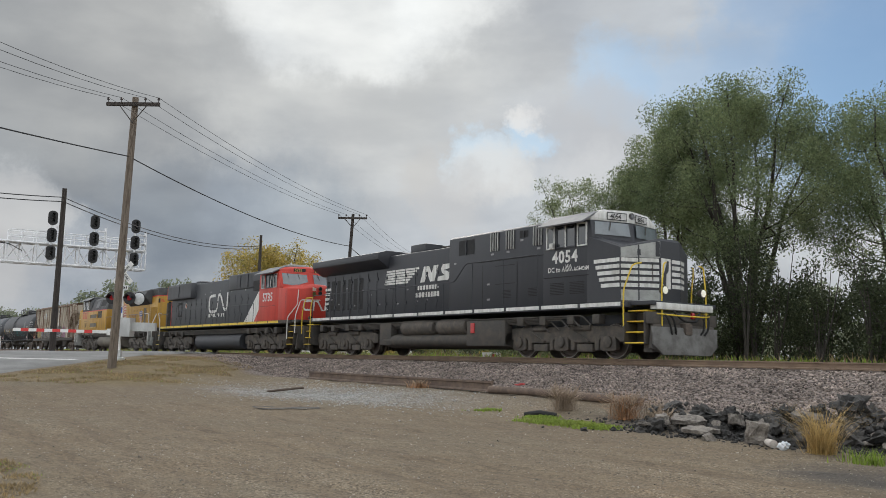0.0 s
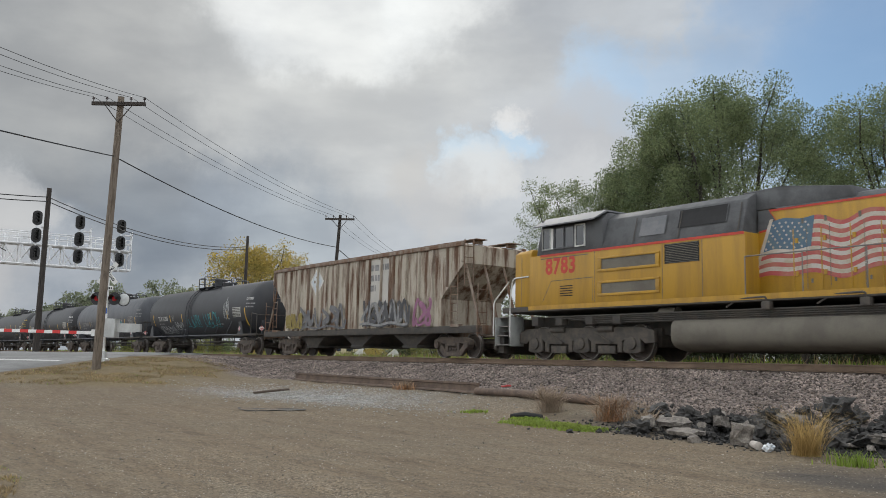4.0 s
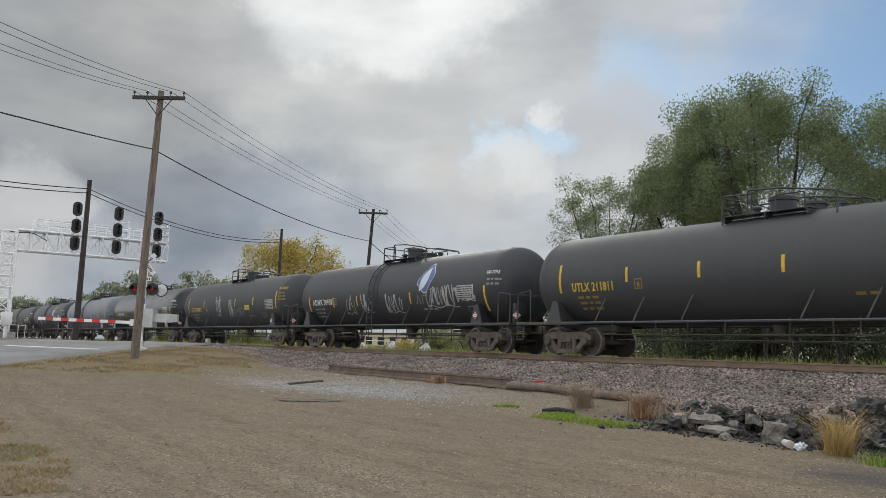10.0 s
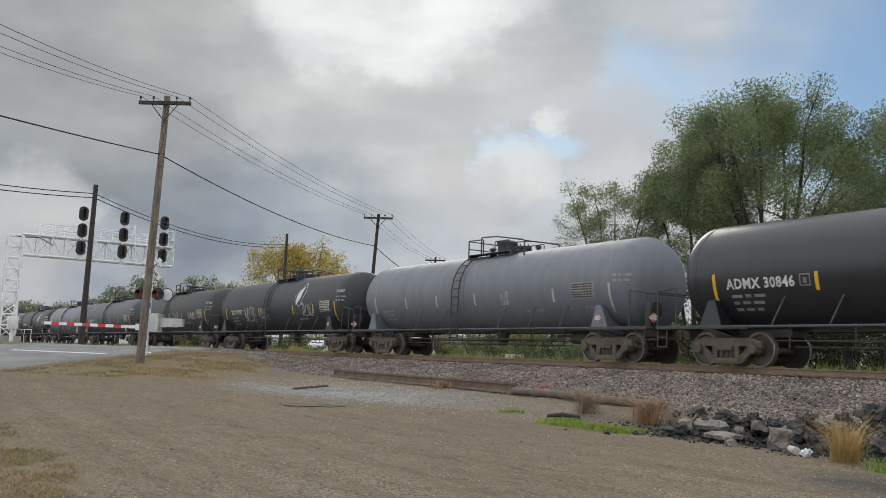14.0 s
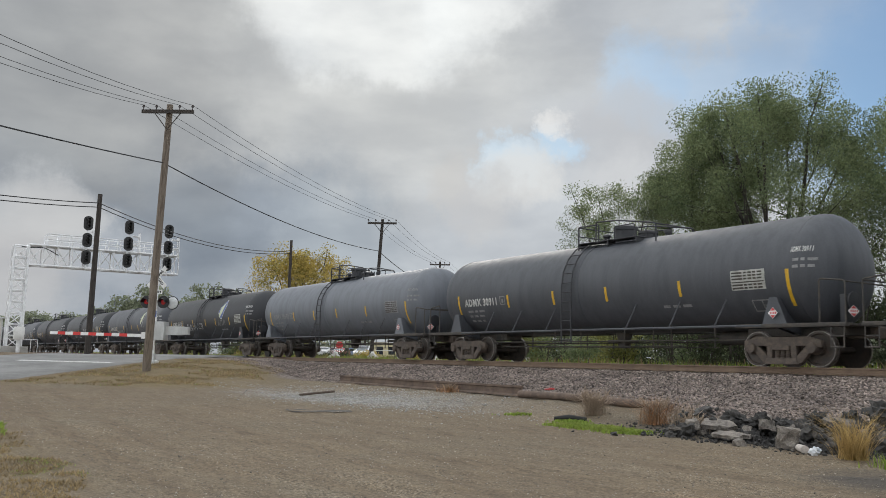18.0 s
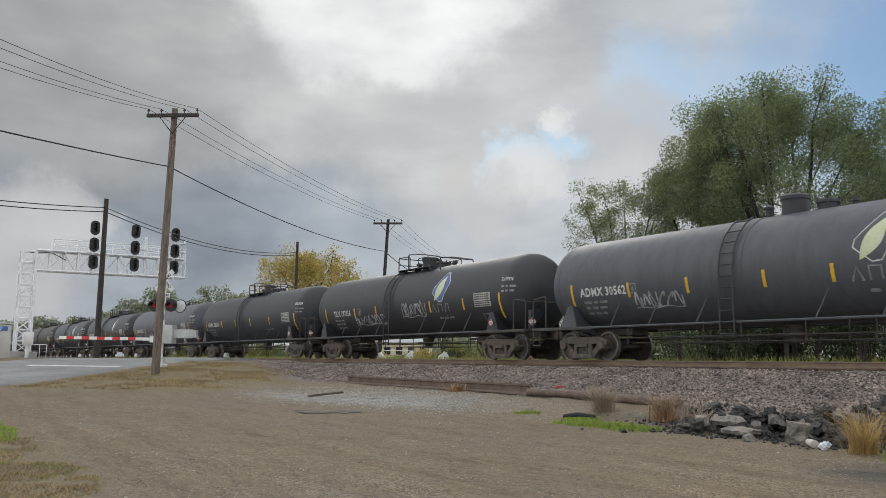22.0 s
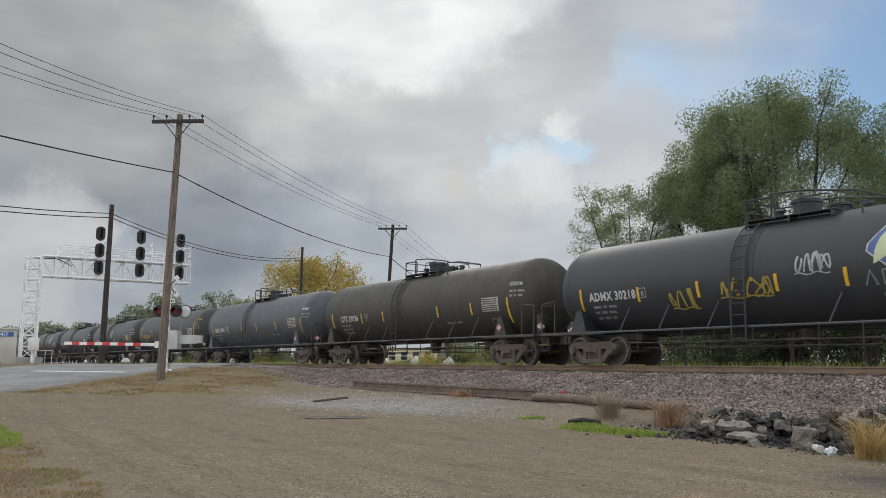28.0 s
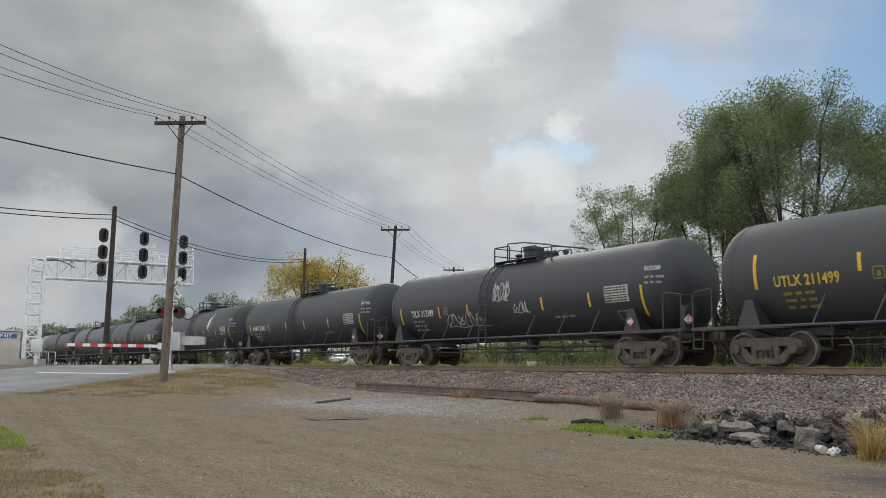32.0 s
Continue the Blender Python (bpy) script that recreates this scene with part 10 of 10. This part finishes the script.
    for z, w in ((2.66, 0.5), (2.8, 0.36)):
        plate(bm, 6.24 - w / 2, 6.24 + w / 2, z, z + 0.08, 0.009)
    part("word_bars", lay(bm, 0, 0, hs, 0), M["flag_white"], shield, flat=True)
    letter_part(lo, "BUILDING AMERICA", 0.235, 3.62, 2.56, M["flag_dark"], hs, 0.003, 0.80)
    bm = bmesh.new()
    plate(bm, 6.97, 7.6, 1.95, 3.16, 0.003)
    part("hood_door", lay(bm, 0, 0, hs, 0), M["up_tank"], hood, flat=True)
    grille(hood, 8.62, 9.96, 1.98, 3.13, hs, 11, yel, "rear_grille")
    seams(hood, 0.1, 8.2, 1.78, 3.3, 12, hs, yel)
    bm = bmesh.new()
    for u in (0.45, 1.05, 1.9, 2.75, 3.25, 4.4, 5.4, 6.75, 7.75, 8.35):
        plate(bm, u, u + 0.016, 1.8, 3.35, 0.011)
        plate(bm, u - 0.12, u - 0.05, 3.42, 3.56, 0.011)
        plate(bm, u + 0.1, u + 0.16, 1.95, 2.05, 0.011)
    part("door_latch", lay(bm, 0, 0, hs, 0), M["up_tank"], hood, flat=True)
    for y in (-1, 1):
        walk_rails(lo, -10.1, 0.9, 2.66, y, rail, 8)
    end_steps(lo, 10.85, 1, M["loco_grey"], rail, deck - 0.3, M["under"])
    end_steps(lo, -10.95, -1, M["loco_grey"], rail, deck - 0.3, M["under"])
    for y in (-1.52, 1.52):
        for e, s in ((9.9, 1), (-10.05, -1)):
            handrail(lo, rounded([(e, y, 0.7), (e, y, 2.0), (e - s * 0.12, y, 2.64), (e - s * 0.9, y, 2.66)], 0.15), M["loco_white"], 0.026)
            handrail(lo, rounded([(e + s * 0.85, y, 0.75), (e + s * 0.85, y, 1.9), (e + s * 0.5, y * 0.75, 2.6)], 0.15), M["loco_white"], 0.026)
    bm = bmesh.new()
    plate(bm, -9.0, 10.0, 1.56, 1.70)
    part("sill_stripe", lay(bm, 0, 0, flat_side(1.52, near), 0), yel, lo, flat=True)
    for x, z in ((-2.2, 1.30), (0.3, 1.30)):
        bm = bmesh.new()
        quick_box(bm, x - 0.12, x + 0.12, 1.40, 1.58, z, z + 0.2, 0.02)
        tube(bm, rounded([(x, 1.5, z + 0.18), (x, 1.55, z + 0.32), (x + 0.8, 1.5, z + 0.3), (x + 1.2, 1.45, z + 0.1)], 0.1), 0.025)
        part("fuel_filler", bm, M["loco_truck"], lo)
    bm = bmesh.new()
    lathe(bm, [(-0.28, 0.02), (-0.28, 0.2), (0.28, 0.2), (0.28, 0.02)], "x", 14, (3.6, 1.1, 1.3))
    part("air_reservoir", bm, M["up_tank"], lo)
    return lo


# -- covered hopper, pale paint gone to rust --
def hopper_car():
    car = thing("covered_hopper", "pale covered hopper car streaked with rust and graffiti", "hopper car", "freight cars of the train")
    body = [(-7.7, 4.05), (-7.5, 4.14), (7.5, 4.14), (7.7, 4.05), (7.7, 3.40), (6.35, 2.15), (6.35, 1.12), (-6.35, 1.12), (-6.35, 2.15), (-7.7, 3.40)]
    bm = bmesh.new()
    prism(bm, body, -1.45, 1.45)
    shell = part("body", bm, M["hopper"], car)
    for s in (-1, 1):
        for k in range(18):
            x = -7.65 + k * 0.9
            z0 = 1.15 if abs(x) < 6.3 else 2.15 + (abs(x) - 6.3) * 0.95
            bm = bmesh.new()
            prism(bm, [(x - 0.05, s * 1.45), (x + 0.05, s * 1.45), (x + 0.03, s * 1.545), (x - 0.03, s * 1.545)], z0, 4.0, "z")
            part("rib", bm, M["hopper"] if k % 4 else M["hopper_rust"], shell)
        bm = bmesh.new()
        quick_box(bm, -8.6, 8.6, min(s * 1.3, s * 1.5), max(s * 1.3, s * 1.5), 0.88, 1.14, 0.01)
        part("side_sill", bm, M["under"], car)
        bm = bmesh.new()
        quick_box(bm, -7.7, 7.7, min(s * 1.4, s * 1.53), max(s * 1.4, s * 1.53), 4.02, 4.16, 0.02)
        part("top_chord", bm, M["hopper_rust"], car)
    for s in (-1, 1):
        freight_truck(car, s * 6.6)
        coupler(car, s)
        bm = bmesh.new()
        quick_box(bm, min(s * 5, s * 8.7), max(s * 5, s * 8.7), -0.35, 0.35, 0.78, 1.08, 0.02)
        quick_box(bm, min(s * 8.5, s * 8.6), max(s * 8.5, s * 8.6), -1.5, 1.5, 0.85, 1.15, 0.01)
        for y in (-1.3, -0.45, 0.45, 1.3):
            rod(bm, (s * 8.5, y, 1.1), (s * 7.6, y, 3.45), 0.05, 6)
        part("end_frame", bm, M["hopper_rust"], car)
        bm = bmesh.new()
        for y in (-1.46, -1.05):
            rod(bm, (s * 8.55, y, 0.75), (s * 8.55, y, 2.6), 0.02, 6)
            rod(bm, (s * 7.75, y, 2.6), (s * 7.75, y, 4.25), 0.02, 6)
        for k in range(9):
            z = 0.8 + k * 0.4
            x = 8.55 if z < 2.6 else 7.75
            rod(bm, (s * x, -1.46, z), (s * x, -1.05, z), 0.016, 6)
        rod(bm, (s * 7.1, -1.56, 1.3), (s * 7.1, -1.56, 2.6), 0.02, 6)
        rod(bm, (s * 7.5, -1.56, 1.3), (s * 7.5, -1.56, 3.0), 0.02, 6)
        for k in range(5):
            rod(bm, (s * 7.1, -1.56, 1.35 + k * 0.3), (s * 7.5, -1.56, 1.35 + k * 0.3), 0.016, 6)
        quick_box(bm, min(s * 7.05, s * 7.55), max(s * 7.05, s * 7.55), -1.54, -1.35, 1.1, 1.2)
        part("ladder", bm, M["hopper_rust"], car)
    for x in (-4.0, 0.0, 4.0):
        bm = bmesh.new()
        prism(bm, [(x - 1.7, 1.13), (x + 1.7, 1.13), (x + 0.45, 0.46), (x - 0.45, 0.46)], -1.15, 1.15, bevel=0.02)
        quick_box(bm, x - 0.5, x + 0.5, -1.2, 1.2, 0.36, 0.46, 0.01)
        part("discharge_hopper", bm, M["under"], car)
        for y in (-0.4, 0.4):
            bm = bmesh.new()
            quick_box(bm, x - 1.4, x + 1.4, y - 0.3, y + 0.3, 4.14, 4.24, 0.02)
            part("roof_hatch", bm, M["hopper_rust"], car)
    bm = bmesh.new()
    for y in (-0.8, 0.8):
        quick_box(bm, -7.9, 7.9, y - 0.25, y + 0.25, 4.27, 4.30)
        for k in range(9):
            quick_box(bm, -7.6 + k * 1.9, -7.5 + k * 1.9, y - 0.2, y + 0.2, 4.13, 4.28)
    part("running_board", bm, M["hopper_rust"], car)
    hs = flat_side(1.45)
    bm = bmesh.new()
    shape(bm, [(-3.95, 3.35), (-3.3, 2.65), (-2.65, 3.35), (-3.3, 4.0)])
    emblem = part("emblem", lay(bm, 0, 0, hs, 0), M["loco_white"], car, "faded white diamond emblem", flat=True)
    bm = bmesh.new()
    shape(bm, [(-3.8, 3.35), (-3.3, 2.80), (-2.8, 3.35), (-3.3, 3.86)], 0.004)
    part("emblem_field", lay(bm, 0, 0, hs, 0), M["logo_pale"], emblem, flat=True)
    bm = bmesh.new()
    for dx, dz in ((0, 0.2), (0, -0.2), (-0.18, 0), (0.18, 0)):
        shape(bm, [(-3.3 + dx - 0.09, 3.35 + dz), (-3.3 + dx, 3.35 + dz - 0.1), (-3.3 + dx + 0.09, 3.35 + dz), (-3.3 + dx, 3.35 + dz + 0.1)], 0.008)
    part("emblem_mark", lay(bm, 0, 0, hs, 0), M["hopper"], emblem, flat=True)
    bm = bmesh.new()
    plate(bm, 1.2, 2.75, 1.9, 3.95)
    part("patch_panel", lay(bm, 0, 0, flat_side(1.455), 0), M["cabinet"], car, flat=True)
    bm = bmesh.new()
    for r, ws in enumerate(((0.3, 0.3, 0.3, 0.3), (0.3, 0.14, 0.3), (0.3, 0.08))):
        x = 1.35
        for w in ws:
            plate(bm, x, x + w, 3.5 - r * 0.42, 3.75 - r * 0.42, 0.004)
            x += w + 0.07
    part("word_bars", lay(bm, 0, 0, flat_side(1.455), 0), M["letter_dim"], car, flat=True)
    for seed, u, z, w, h, n, c in ((60, -6.0, 1.25, 1.6, 0.7, 4, "letter_yellow_dim"), (61, -4.6, 1.2, 4.2, 1.05, 6, "spray_grey"), (62, 1.0, 1.2, 3.4, 1.1, 6, "spray_dark"), (63, 4.7, 1.2, 1.2, 1.0, 3, "spray_pink"), (64, 0.8, 1.25, 3.6, 1.0, 5, "letter_dim")):
        part("graffiti_tag", lay(scrawl(seed, w, h, n, 0.16), u, z, flat_side(1.55), 0), M[c], car, flat=True)
    return car


UNIT_1, UNIT_2, UNIT_3, HOPPER = leading_unit(), second_unit(), third_unit(), hopper_car()
TRAIN += [(UNIT_1, 11.15), (UNIT_2, 33.33), (UNIT_3, 55.7), (HOPPER, 75.95)]


# ---- the train rolls ----
def rolled(t):
    """Metres that the train has gone since the clip's start."""
    if t >= 7:
        return 15.518 * t - 0.010485 * t * t + 0.00021595 * t ** 3 - 2.46
    return 14.85 * t + 0.0365 * t * t - 0.00005 * t ** 3


def motions():
    times = [0, 1, 2, 3, 4, 5, 6] + list(range(7, 33))
    for car, behind in TRAIN:
        turn = 180 if car is UNIT_3 else 0
        walk(car, [(t, pose(-16.75 + rolled(t) - behind, TRACK_Y, RAIL_Z, 0, 0, turn)) for t in times])
    steps = [k / FPS for k in range(32 * FPS + 1)]
    for radius, cars, sign in ((0.457, [c for c, _ in TRAIN if c not in (UNIT_1, UNIT_2, UNIT_3)], 1), (0.53, [UNIT_1, UNIT_2], 1), (0.53, [UNIT_3], -1)):
        sets = [w for c in cars for w in c.children_recursive if w.name.startswith("wheelset")]
        first = sets[0]
        walk(first, [(t, pose(0, 0, 0, 0, sign * math.degrees(rolled(t) / radius), 0)) for t in steps])
        for w in sets[1:]:
            w.rotation_mode = "QUATERNION"
            w.animation_data_create()
            w.animation_data.action = first.animation_data.action
            w.animation_data.action_slot = first.animation_data.action_slot


motions()
